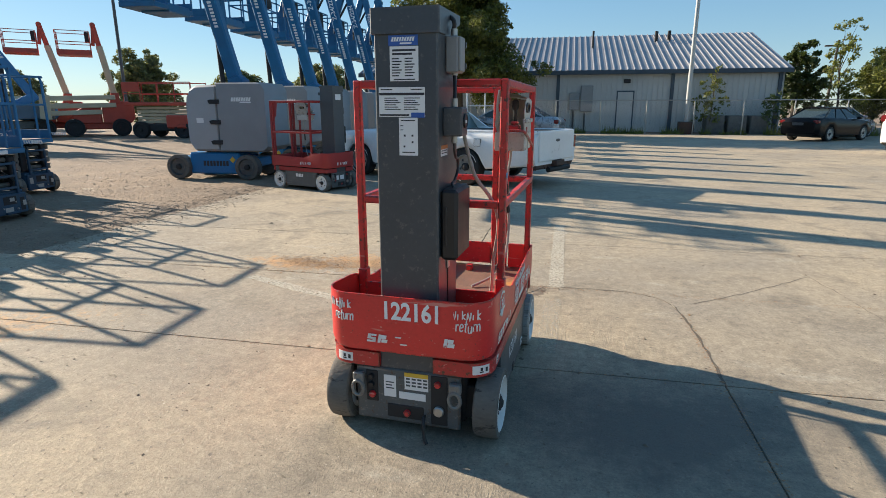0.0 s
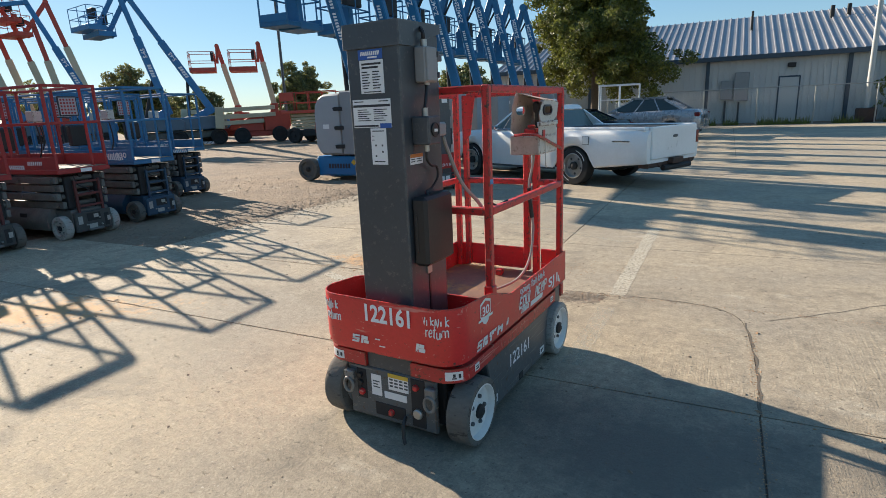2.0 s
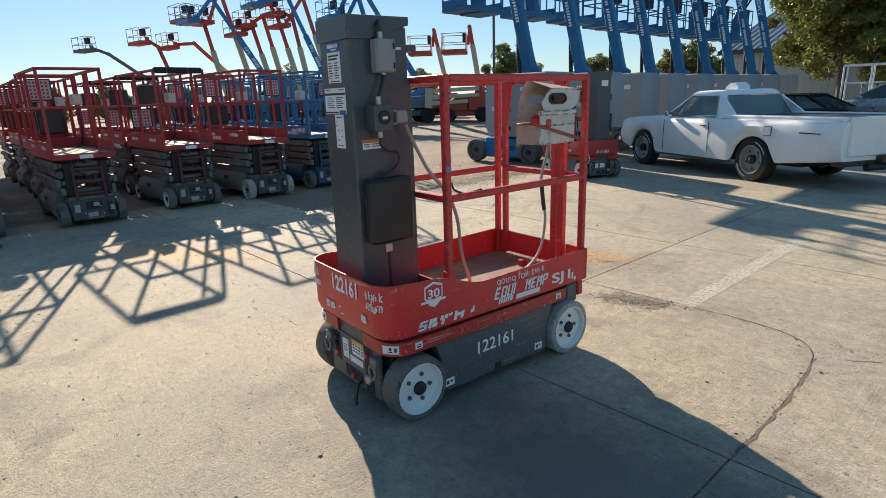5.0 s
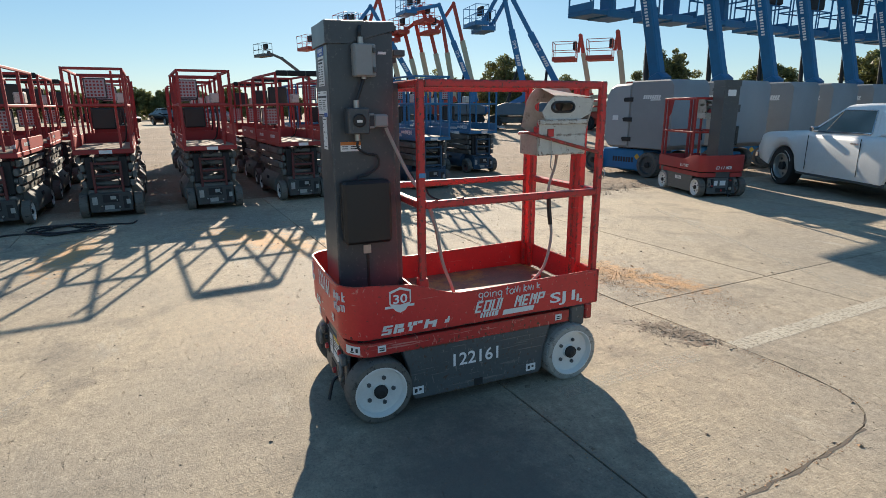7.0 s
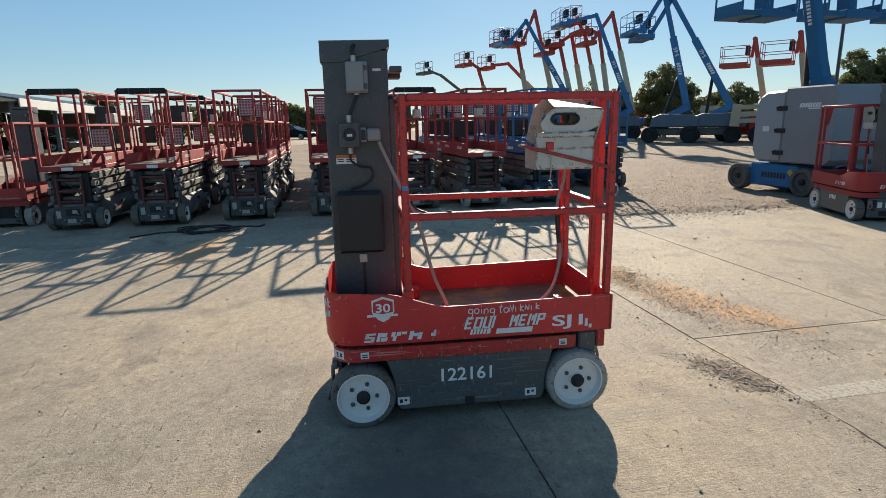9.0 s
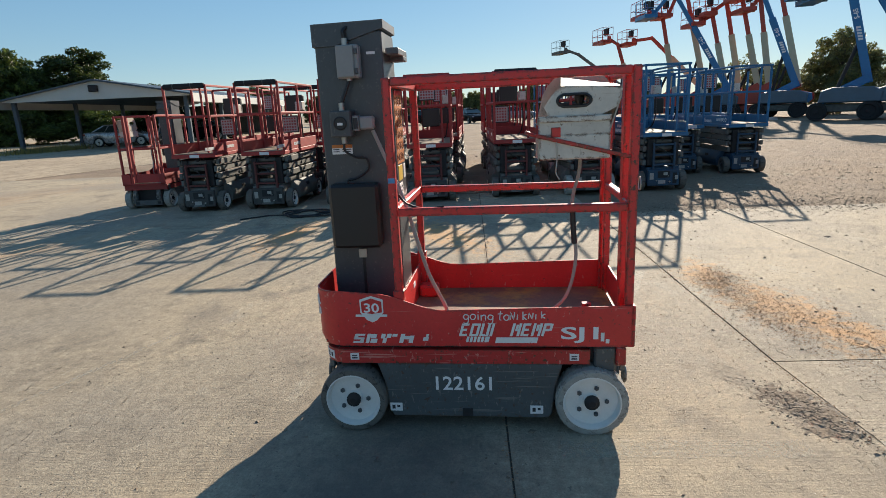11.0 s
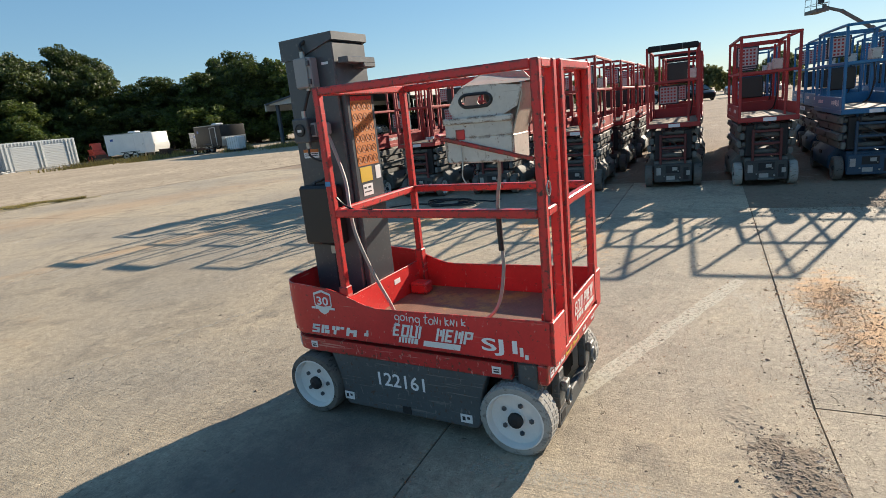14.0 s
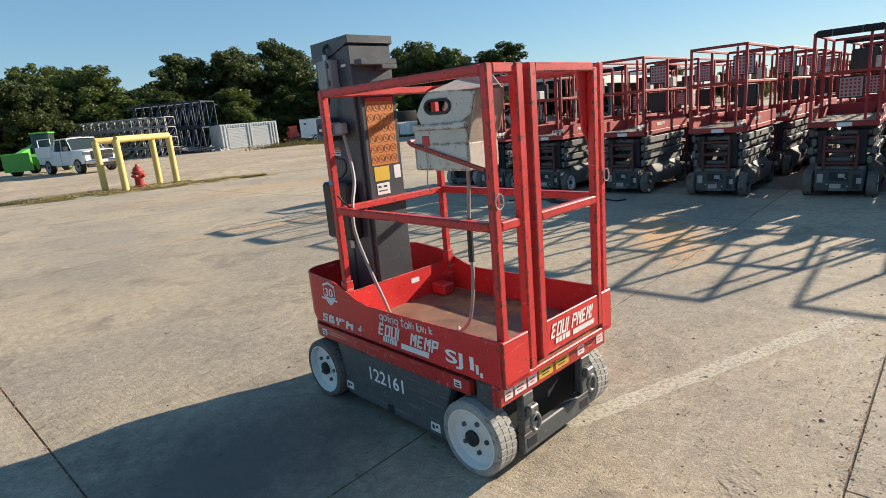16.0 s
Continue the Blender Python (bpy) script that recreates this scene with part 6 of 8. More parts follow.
def tree(m, seed, height, radius, low, leaves, size, leaf, label, clumps=70, trunk=0.16, group="", lobes=14):
    """A trunk with limbs to several uneven lobes, each a shell of small leafy clumps."""
    r = random.Random(seed)
    L = thing("tree", m, label, "tree", group)
    g = Geo()
    tall = height - low
    pts = [Vector((0, 0, -0.1)), Vector((r.uniform(-.1, .1), r.uniform(-.1, .1), low + tall * 0.2)), Vector((r.uniform(-.3, .3), r.uniform(-.3, .3), low + tall * 0.7))]
    g.rod(pts[0], pts[1], trunk, trunk * 0.75, 9).rod(pts[1], pts[2], trunk * 0.75, trunk * 0.25, 8)
    M = [(0.0, 0.0, low + tall * 0.38, radius * 0.66), (r.uniform(-.1, .1) * radius, r.uniform(-.1, .1) * radius, low + tall * 0.66, radius * 0.5)]
    for i in range(lobes):
        a, h = 2.4 * i + r.uniform(-0.5, 0.5), (i + r.uniform(0.1, 0.9)) / lobes
        q = radius * (0.70 - 0.62 * max(0.0, h - 0.3)) * r.uniform(0.6, 1.0)
        R = radius * r.uniform(0.30, 0.46) * (1.1 - 0.45 * h)
        z = low + R * 0.6 + (tall - 1.5 * R) * h
        M.append((q * math.cos(a), q * math.sin(a), z, R))
        g.rod(pts[1].lerp(pts[2], max(0.0, h - 0.2)), (q * 0.8 * math.cos(a), q * 0.8 * math.sin(a), z), trunk * 0.3, trunk * 0.06, 6)
    C, weights = [], [k[3] ** 2 for k in M]
    for i in range(int(clumps * 2.8)):
        x, y, z, R = r.choices(M, weights)[0]
        d = Vector((r.gauss(0, 1), r.gauss(0, 1), r.gauss(0.25, 0.9))).normalized()
        k = R * (r.uniform(0.7, 1.18) if i % 3 else r.uniform(0.2, 0.75))
        C.append((x + d.x * k, y + d.y * k, max(low, z + d.z * k * 0.85), radius * r.uniform(0.05, 0.16)))
    part("trunk", g, BARK, L)
    me = crown("crown", seed, C, leaves * 2.2, size)
    me.materials.append(leaf)
    part("crown", me, leaf, L)
    return L


tree(pose(-6.0, 32.6, 0), 11, 10.6, 4.4, 1.9, 400, 0.11, LEAF_DEEP, "broad leafy tree with yellowing leaves beside the fence", clumps=160, trunk=0.22)
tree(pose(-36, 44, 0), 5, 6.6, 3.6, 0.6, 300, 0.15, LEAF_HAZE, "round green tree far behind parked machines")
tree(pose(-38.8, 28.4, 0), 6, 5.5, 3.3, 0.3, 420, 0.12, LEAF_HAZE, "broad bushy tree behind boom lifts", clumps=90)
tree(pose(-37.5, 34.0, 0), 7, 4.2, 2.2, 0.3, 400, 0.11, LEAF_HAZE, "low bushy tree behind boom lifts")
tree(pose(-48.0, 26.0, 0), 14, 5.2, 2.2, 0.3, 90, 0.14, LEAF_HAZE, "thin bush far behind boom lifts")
tree(pose(20.9, 60.0, 0), 8, 7.6, 2.9, 0.8, 260, 0.2, LEAF_DARK, "dark tree beyond the building")
tree(pose(15.3, 37.4, 0), 9, 6.6, 1.6, 0.6, 260, 0.11, LEAF_YELLOW, "young tree with sparse leaves beside the fence", clumps=46, trunk=0.08)
tree(pose(18.4, 37.2, 0), 19, 5.6, 3.0, 0.3, 420, 0.11, LEAF_YELLOW, "dense low tree with yellow-green leaves beside the fence", clumps=110)
tree(pose(8.2, 36.4, 0), 15, 4.1, 1.15, 0.2, 330, 0.10, LEAF_YELLOW, "sapling with yellow-green leaves beside the fence", clumps=34, trunk=0.05)
tree(pose(11.7, 36.4, 0), 16, 2.5, 1.1, 0.1, 330, 0.10, LEAF, "leafy shrub growing through the fence", clumps=34, trunk=0.04)
single("utility_pole", Geo().rod((25.9, 66, 0), (26.2, 66, 8.0), 0.16, 0.12, 8).box(25.0, 27.4, 65.9, 66.1, 7.4, 7.55, 0.02), BARK, "dark wooden utility pole far off", "utility pole")
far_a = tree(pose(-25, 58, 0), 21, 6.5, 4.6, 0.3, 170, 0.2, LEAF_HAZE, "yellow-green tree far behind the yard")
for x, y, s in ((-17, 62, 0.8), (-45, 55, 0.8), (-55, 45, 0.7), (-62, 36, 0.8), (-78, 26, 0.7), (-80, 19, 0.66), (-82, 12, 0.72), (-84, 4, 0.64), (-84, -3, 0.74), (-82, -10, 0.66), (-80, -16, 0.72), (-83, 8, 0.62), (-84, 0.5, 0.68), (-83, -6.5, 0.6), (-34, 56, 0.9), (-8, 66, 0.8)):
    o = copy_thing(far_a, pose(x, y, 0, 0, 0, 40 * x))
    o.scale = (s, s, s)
# weeds along the foot of the fence
_r = np.random.RandomState(12)
V_ = []
for i in range(5200):
    x = _r.uniform(-4, 18)
    if noise.noise((x * 0.9, 3.0, 1.0)) < -0.05:
        continue
    y, h = 35.5 + _r.normal(0, 0.16), abs(_r.normal(0.1, 0.13)) * (1.4 + noise.noise((x * 0.5, 8.0, 1.0)))
    V_ += [(x - 0.018, y, 0), (x + 0.018, y, 0), (x + _r.normal(0, 0.1), y + _r.normal(0, 0.08), h)]
me = bpy.data.meshes.new("weeds")
me.from_pydata(V_, [], [(3 * i, 3 * i + 1, 3 * i + 2) for i in range(len(V_) // 3)])
me.materials.append(LEAF_YELLOW)
single("weeds", me, LEAF_YELLOW, "dry weeds along the foot of the fence", "weeds", kind="stuff")

# the wood behind the gravel lot
wood_a = tree(pose(-8, -60, 0), 31, 9.5, 5.0, 0.0, 190, 0.17, LEAF_DARK, "dense dark green tree at a wood's edge", clumps=130, trunk=0.3, group="trees of the wood")
wood_b = tree(pose(-40.5, -60, 0), 32, 11.0, 5.0, 0.0, 190, 0.17, LEAF_DARK, "dense dark green tree at a wood's edge", clumps=130, trunk=0.3, group="trees of the wood")
wood_c = tree(pose(-50, -40, 0), 33, 8.8, 5.4, 0.0, 190, 0.17, LEAF, "dense green tree at a wood's edge", clumps=130, trunk=0.3, group="trees of the wood")
wood_b.scale = (1.15, 1.15, 1.16)
_spots = ((-20, -62, 2, 0.9), (8, -62, 0, 1.0), (-1, -63, 2, 1.05), (-14, -63, 2, 0.95), (-27, -60, 0, 1.1), (-33, -58, 1, 1.05), (-38, -55, 0, 0.95), (-42, -50, 0, 0.9), (-46, -46, 2, 1.16),
          (-54, -36, 1, 0.84), (-57, -30, 0, 0.6), (-64, -34, 2, 0.6), (-76, -32, 1, 0.5), (-88, -30, 2, 0.62), (-100, -24, 0, 0.5), (-106, -18, 2, 0.55), (-110, -12, 1, 0.48), (-112, -5, 2, 0.52), (-112, 2, 0, 0.45), (-112, 9, 2, 0.5), (-110, 16, 1, 0.45), (-106, 24, 2, 0.5), (-100, 33, 0, 0.5), (-92, 42, 2, 0.55), (-84, 50, 1, 0.5), (-6, -70, 1, 1.1), (-24, -68, 2, 1.1), (-52, -48, 0, 1.25), (-4, -58, 1, 0.75), (-10, -66, 0, 1.15), (-19, -66, 1, 0.85), (-29.5, -62, 1, 0.97), (-37, -60, 2, 1.15), (-46, -53, 1, 0.8), (-50, -45, 2, 1.0), (2, -67, 2, 0.9), (-23, -57, 1, 0.7), (-40, -46, 2, 0.6), (-12, -58, 0, 0.8), (-17, -60, 2, 0.9), (-30, -55, 2, 0.8), (-36, -51, 0, 0.75), (-44, -44, 1, 0.75), (-48, -42, 0, 0.9), (-52, -34, 2, 0.8), (3, -60, 0, 0.95), (14, -60, 1, 1.0))
for x, y, k, s in _spots:
    o = copy_thing((wood_a, wood_b, wood_c)[k], pose(x, y, 0, 0, 0, 37 * x + 11 * y))
    o.scale = (s * (1.28 + 0.25 * math.sin(x)), s * (1.28 + 0.25 * math.sin(2 * y)), s * (0.97 + 0.2 * math.sin(3 * x + y)))

# ---------------------------------------------------------------- metal building
CLAD = mat("pale_grey_ribbed_cladding", (0.47, 0.48, 0.46), 0.55, vary=0.10, scale=1.2, fine=9)
ROOFING = mat("weathered_zinc_roofing", (0.30, 0.30, 0.315), 0.45, metal=0.3, vary=0.22, scale=0.8, fine=6, stretch=(1, 0.15, 1))
TRIM = mat("dark_blue_grey_trim", (0.035, 0.06, 0.085), 0.5, vary=0.1)
bx0, bx1, by, bh, rz, depth = -13.6, 12.5, 38.0, 3.66, 6.70, 8.6
B = thing("metal_building", pose(0, 0, 0), "long low metal building with pale ribbed walls and seamed roof", "building")
bw = part("wall", Geo().box(bx0, bx1, by, by + 2 * depth, 0, bh, 0.02), CLAD, B)
x = bx0 + 0.15
while x < bx1:
    part("rib", Geo().box(x, x + 0.05, by - 0.03, by + 0.01, 0.02, bh - 0.15, 0.008), CLAD, bw)
    x += 0.305
part("gable", Geo().prism([(by, bh), (by + 2 * depth, bh), (by + depth, rz - 0.06)], "x", bx1 - 0.2, bx1, 0), CLAD, B)
roof = Geo().prism([(by - 0.35, bh), (by - 0.35, bh + 0.08), (by + depth, rz + 0.05), (by + depth, rz - 0.05)], "x", bx0 - 0.3, bx1 + 0.35, 0)
roof.prism([(by + depth, rz - 0.05), (by + depth, rz + 0.05), (by + 2 * depth + 0.35, bh + 0.08), (by + 2 * depth + 0.35, bh)], "x", bx0 - 0.3, bx1 + 0.35, 0)
roof = part("roof", roof, ROOFING, B, "weathered zinc roof with standing seams")
x = bx0 - 0.2
while x < bx1 + 0.3:
    part("seam", Geo().bar((x, by - 0.34, bh + 0.11), (x, by + depth, rz + 0.08), 0.085, 0.075, 0.02), ROOFING, roof)
    x += 0.405
part("eave_trim", Geo().box(bx0 - 0.3, bx1 + 0.35, by - 0.40, by - 0.34, bh - 0.16, bh + 0.10, 0.01), TRIM, B)
for x in (-7.4, -0.58, 6.3, 12.3):
    part("downpipe", Geo().box(x - 0.1, x + 0.1, by - 0.12, by - 0.02, 0, bh - 0.1, 0.01), TRIM, B)
d = part("door", Geo().box(3.12, 4.04, by - 0.06, by - 0.02, 0.02, 2.45, 0.01), CLAD, B, "pale door in a dark frame")
part("door_frame", Geo().box(3.05, 3.12, by - 0.08, by - 0.01, 0, 2.45, 0.01).box(4.04, 4.11, by - 0.08, by - 0.01, 0, 2.45, 0.01).box(3.05, 4.11, by - 0.08, by - 0.01, 2.45, 2.53, 0.01), TRIM, d)
w = part("wall_lamp", Geo().box(3.42, 3.82, by - 0.25, by - 0.02, 2.98, 3.22, 0.03), DARK, B)
part("meter_cabinet", Geo().box(0.85, 1.6, by - 0.30, by - 0.02, 1.25, 2.85, 0.03), CABINET, B)
part("meter_cabinet", Geo().box(0.15, 0.80, by - 0.24, by - 0.02, 1.35, 2.42, 0.03), CABINET, B)
part("conduit", Geo().rod((1.15, by - 0.1, 0), (1.15, by - 0.1, 1.2), 0.05, n=8).rod((0.45, by - 0.1, 0), (0.45, by - 0.1, 1.3), 0.05, n=8), BOX_GREY, B)
part("vent_pipe", Geo().rod((1.6, by + 5.0, 5.2), (1.6, by + 5.0, 6.7), 0.07, n=8), DARK, B)
part("vent_pipe", Geo().rod((6.0, by + 6.5, 6.0), (6.0, by + 6.5, 6.75), 0.12, n=8).rod((6.9, by + 6.8, 6.1), (6.9, by + 6.8, 6.8), 0.12, n=8), DARK, B)
for x in (8.1, 9.3, 10.5):
    single("cooling_unit", Geo().box(x, x + 1.0, 36.3, 37.3, 0, 1.05, 0.04), GREY_OLD, "dark grey outdoor cooling unit", "air conditioner", group="cooling units")

# ---------------------------------------------------------------- fence and pole
F = thing("fence", pose(0, 0, 0), "low chain-link fence of grey steel posts", "fence")
for i in range(14):
    part("post", Geo().rod((-5.8 + 2.6 * i, 35.4, 0), (-5.8 + 2.6 * i, 35.4, 1.92), 0.035, n=8), STEEL, F)
part("rail", Geo().rod((-6, 35.4, 1.92), (33, 35.4, 1.92), 0.03, n=6), STEEL, F)
mesh_g = Geo()
for i in range(260):
    a = -6 + 0.15 * i
    mesh_g.rod((a, 35.4, 0.05), (a + 0.9, 35.4, 1.8), 0.0018, n=3).rod((a + 0.9, 35.4, 0.05), (a, 35.4, 1.8), 0.0018, n=3)
tagged(part("chain_link", mesh_g, BOX_GREY, F), kind="stuff")
P = thing("street_lamp", pose(6.92, 36.0, 0), "tall grey steel lamp pole on a rusty footing", "lamp pole")
part("pole", Geo().rod((0, 0, 0.6), (0, 0, 13), 0.13, 0.09, 12), CLAD, P)
part("footing", Geo().box(-0.4, 0.4, -0.4, 0.4, 0, 0.7, 0.05), RUST, P)
single("light_pole", Geo().rod((-31, 36, 0), (-31, 36, 14), 0.12, 0.09, 8), BOX_GREY, "tall thin lamp pole far off", "lamp pole")


# ---------------------------------------------------------------- vehicles
def lerp_table(t, x):
    for (a, va), (b, vb) in zip(t, t[1:]):
        if x <= b:
            k = 0 if b == a else max(0.0, (x - a) / (b - a))
            return va + (vb - va) * k
    return t[-1][1]


def car_shell(x0, x1, belt, width, sill, axles, arch, n=72, nose_low=0.36):
    """A body skin from nose to tail with wheel arches cut up into its sides."""
    rows = []
    for i in range(n + 1):
        x = x0 + (x1 - x0) * i / n
        low = lerp_table(sill, x)
        for a in axles:
            d = abs(x - a)
            if d < arch:
                low = max(low, 0.30 + math.sqrt(arch * arch - d * d) * 0.97)
        zb, hw = lerp_table(belt, x), lerp_table(width, x)
        low = min(low, zb - 0.12)
        zs = [low, low + 0.03, low + (zb - low) * 0.35, low + (zb - low) * 0.62, zb - 0.09, zb - 0.03, zb, zb + 0.012]
        ks = [0.94, 0.975, 1.0, 1.0, 0.975, 0.95, 0.90, 0.5]
        half = [(x, hw * k, z) for k, z in zip(ks, zs)]
        ring = half + [(x, 0, zb + 0.02)] + [(x, -p[1], p[2]) for p in half[::-1]]
        rows.append(ring)
    C = len(rows[0])
    v = [p for r in rows for p in r]
    f = [(i * C + j, i * C + j + 1, (i + 1) * C + j + 1, (i + 1) * C + j) for i in range(n) for j in range(C - 1)]
    f += [tuple(range(C)), tuple(n * C + j for j in range(C))[::-1]]
    return Geo().add(v, f)


def greenhouse(L, low, top, hw0, hw1, z0, z1, paint, split, pane=GLASS):
    """Glass, roof and pillars: low and top are (rear, front) along x."""
    (a0, a1), (b0, b1) = low, top
    v = [(a0, -hw0, z0), (a1, -hw0, z0), (a1, hw0, z0), (a0, hw0, z0), (b0, -hw1, z1), (b1, -hw1, z1), (b1, hw1, z1), (b0, hw1, z1)]
    glass = Geo().add(v, [(0, 1, 5, 4), (1, 2, 6, 5), (2, 3, 7, 6), (3, 0, 4, 7), (4, 5, 6, 7)])
    part("window_glass", glass, pane, L, "dark reflecting glass", smooth=0)
    rows = []
    for i in range(9):
        x = b0 - 0.06 + (b1 - b0 + 0.12) * i / 8
        k = 1 - abs(i - 4) ** 3 / 64 * 0.25
        rows.append([(x, hw1 * 1.03 * s, z1 - 0.02 + 0.05 * k * (1 - s * s) + 0.02 * k) for s in (-1, -0.92, -0.6, 0, 0.6, 0.92, 1)])
    part("roof", Geo().sheet(rows, -0.05), paint, L)
    g = Geo()
    for s in (-1, 1):
        for p, q, w in (((a0, hw0), (b0, hw1), 0.09), ((a1, hw0), (b1, hw1), 0.05)):
            part("pillar", Geo().bar((p[0], s * p[1], z0 - 0.03), (q[0], s * q[1], z1), w, 0.04, 0.01, up=(0, 1, 0)), paint, L)
        for x in split:
            k = (x - a0) / (a1 - a0)
            part("pillar", Geo().bar((x, s * hw0 * 1.005, z0 - 0.02), (b0 + (b1 - b0) * k, s * hw1 * 1.01, z1), 0.05, 0.03, 0.008, up=(0, 1, 0)), paint, L)


# old white coupe utility: nose along +x
V = thing("pickup_car", pose(-2.673, 12.436, 0, 0, 0, 155), "old white coupe utility with open bed, weathered paint", "car")
belt = [(-2.78, 0.97), (-2.66, 1.0), (-1.0, 0.985), (-0.3, 0.96), (0.9, 0.965), (1.1, 0.99), (2.3, 0.94), (2.55, 0.90), (2.62, 0.80)]
width = [(-2.78, 0.86), (-2.6, 0.93), (-1.3, 0.965), (0.0, 0.95), (1.7, 0.95), (2.4, 0.90), (2.62, 0.84)]
sill = [(-2.78, 0.44), (-2.2, 0.38), (-1.7, 0.33), (-0.8, 0.27), (1.2, 0.27), (2.2, 0.33), (2.62, 0.42)]
part("body", car_shell(-2.78, 2.62, belt, width, sill, (-1.25, 1.70), 0.43), CAR_WHITE, V, "chalky white body")
_cab = []
for z, k in ((0.95, 0.0), (1.10, 0.35), (1.25, 0.70), (1.375, 0.985), (1.415, 1.10), (1.437, 1.25), (1.447, 1.6)):
    xr, xf, hw, c = -0.47 + 0.22 * k, 1.24 - 0.62 * k, 0.85 - 0.20 * k, 0.075
    ring = []
    for cx, cy, a0 in ((xf - c, hw - c, 0), (xr + c, hw - c, 90), (xr + c, c - hw, 180), (xf - c, c - hw, 270)):
        ring += [(cx + c * math.cos(radians(a0 + 18 * j)), cy + c * math.sin(radians(a0 + 18 * j)), z) for j in range(6)]
    _cab.append(ring)
_n = len(_cab[0])
part("cab", Geo().add([p for q in _cab for p in q], [(i * _n + j, i * _n + (j + 1) % _n, (i + 1) * _n + (j + 1) % _n, (i + 1) * _n + j) for i in range(6) for j in range(_n)] + [tuple(6 * _n + j for j in range(_n))]), CAR_WHITE, V, "weathered white cab roof and pillars", smooth=50)


def cab_pane(name, pts):
    """A glass pane lying on the cab, with a bright trim round it."""
    g = part(name, Geo().add(pts, [tuple(range(len(pts)))]), CAR_GLASS, V, "tinted reflecting glass", smooth=0)
    part("trim", Geo().path(list(pts) + [pts[0]], 0.011, 6, 1), CHROME, g)
    return g


cab_pane("rear_window", [(-0.452, 0.75, 1.01), (-0.452, -0.75, 1.01), (-0.277, -0.59, 1.35), (-0.277, 0.59, 1.35)])
cab_pane("windscreen", [(1.172, -0.70, 1.01), (1.172, 0.70, 1.01), (0.702, 0.54, 1.345), (0.702, -0.54, 1.345)])
for s in (-1, 1):
    w = cab_pane("side_window", [(-0.30, s * 0.832, 1.01), (1.00, s * 0.832, 1.01), (0.52, s * 0.678, 1.345), (-0.16, s * 0.678, 1.345)])
    part("vent_bar", Geo().bar((0.72, s * 0.833, 1.01), (0.56, s * 0.690, 1.32), 0.018, 0.014, 0.003), CHROME, w)
    part("sail_panel", Geo().add([(-0.78, s * 0.82, 0.98), (-0.42, s * 0.84, 0.98), (-0.265, s * 0.69, 1.34), (-0.78, s * 0.77, 0.98), (-0.42, s * 0.79, 0.98), (-0.265, s * 0.64, 1.34)], [(0, 1, 2), (5, 4, 3), (0, 2, 5, 3), (1, 4, 5, 2), (0, 3, 4, 1)]), CAR_WHITE, V, smooth=0)
    part("belt_trim", Geo().box(-0.30, 1.0, min(s * 0.835, s * 0.85), max(s * 0.835, s * 0.85), 0.982, 1.0, 0.003), CHROME, V)
    part("wing_mirror", Geo().box(0.80, 0.90, min(s * 0.90, s * 1.02), max(s * 0.90, s * 1.02), 1.0, 1.08, 0.015), CHROME, V)
    part("door_seam", Geo().box(-0.26, -0.252, min(s * 0.945, s * 0.956), max(s * 0.945, s * 0.956), 0.36, 0.93, 0.001), DARK, V)
    part("door_seam", Geo().box(0.98, 0.988, min(s * 0.945, s * 0.956), max(s * 0.945, s * 0.956), 0.36, 0.93, 0.001), DARK, V)
    part("door_handle", Geo().box(-0.20, -0.05, min(s * 0.935, s * 0.965), max(s * 0.935, s * 0.965), 0.84, 0.865, 0.006), CHROME, V)
    if s < 0:
        part("tail_lamp", Geo().box(-2.80, -2.75, min(s * 0.765, s * 0.85), max(s * 0.765, s * 0.85), 0.70, 0.92, 0.01), LAMP_RED, V)
    part("side_trim", Geo().box(-2.50, -2.14, min(s * 0.935, s * 0.952), max(s * 0.935, s * 0.952), 0.80, 0.822, 0.003), CHROME, V)
    for x in (-1.25, 1.70):
        w = ywheel(V, x, s * 0.80, 0.35, 0.35, 0.245, TYRE_BLACK, STEEL, bolts=5, dish=0.07, k=0.66)
        part("letter_band", Geo().path([(0.285 * math.cos(a), 0.285 * math.sin(a), 0.1225) for a in [0.3 + 0.12 * i for i in range(9)]], 0.007, 4, 1), WHITE, w)
        part("letter_band", Geo().path([(0.285 * math.cos(a), 0.285 * math.sin(a), 0.1225) for a in [3.5 + 0.12 * i for i in range(9)]], 0.007, 4, 1), WHITE, w)
part("fuel_flap_gap", Geo().box(-1.645, -1.495, 0.945, 0.965, 0.745, 0.885, 0.002), BOX_GREY, V)
part("fuel_flap", Geo().box(-1.638, -1.502, 0.950, 0.969, 0.752, 0.878, 0.004), CAR_WHITE, V)
# Lies at rim height; its near-black colour stands for shade inside the bed.
part("bed_floor", Geo().box(-2.68, -0.55, -0.70, 0.70, 0.95, 1.022, 0.004), DARK, V, "near-black plate for the shaded open bed")
part("bed_rim", Geo().box(-2.74, -0.50, 0.70, 0.86, 0.97, 1.04, 0.02).box(-2.74, -0.50, -0.86, -0.70, 0.97, 1.04, 0.02), CAR_WHITE, V)
tg = part("tailgate", Geo().box(-2.81, -2.73, -0.74, 0.74, 0.50, 1.035, 0.015), CAR_WHITE, V)
part("emblem", Geo().lathe([(0.07, 0), (0.06, 0.008)], 12, facing("-x", -2.812, 0, 0.86) @ Matrix.Diagonal((1.3, 0.4, 1, 1))), BOX_GREY, tg)
part("bumper_frame", Geo().box(-2.76, -2.58, -0.80, 0.80, 0.36, 0.46, 0.02).box(-2.88, -2.66, -0.2, 0.15, 0.40, 0.50, 0.01), RUST, V, "rusty bumper mount")
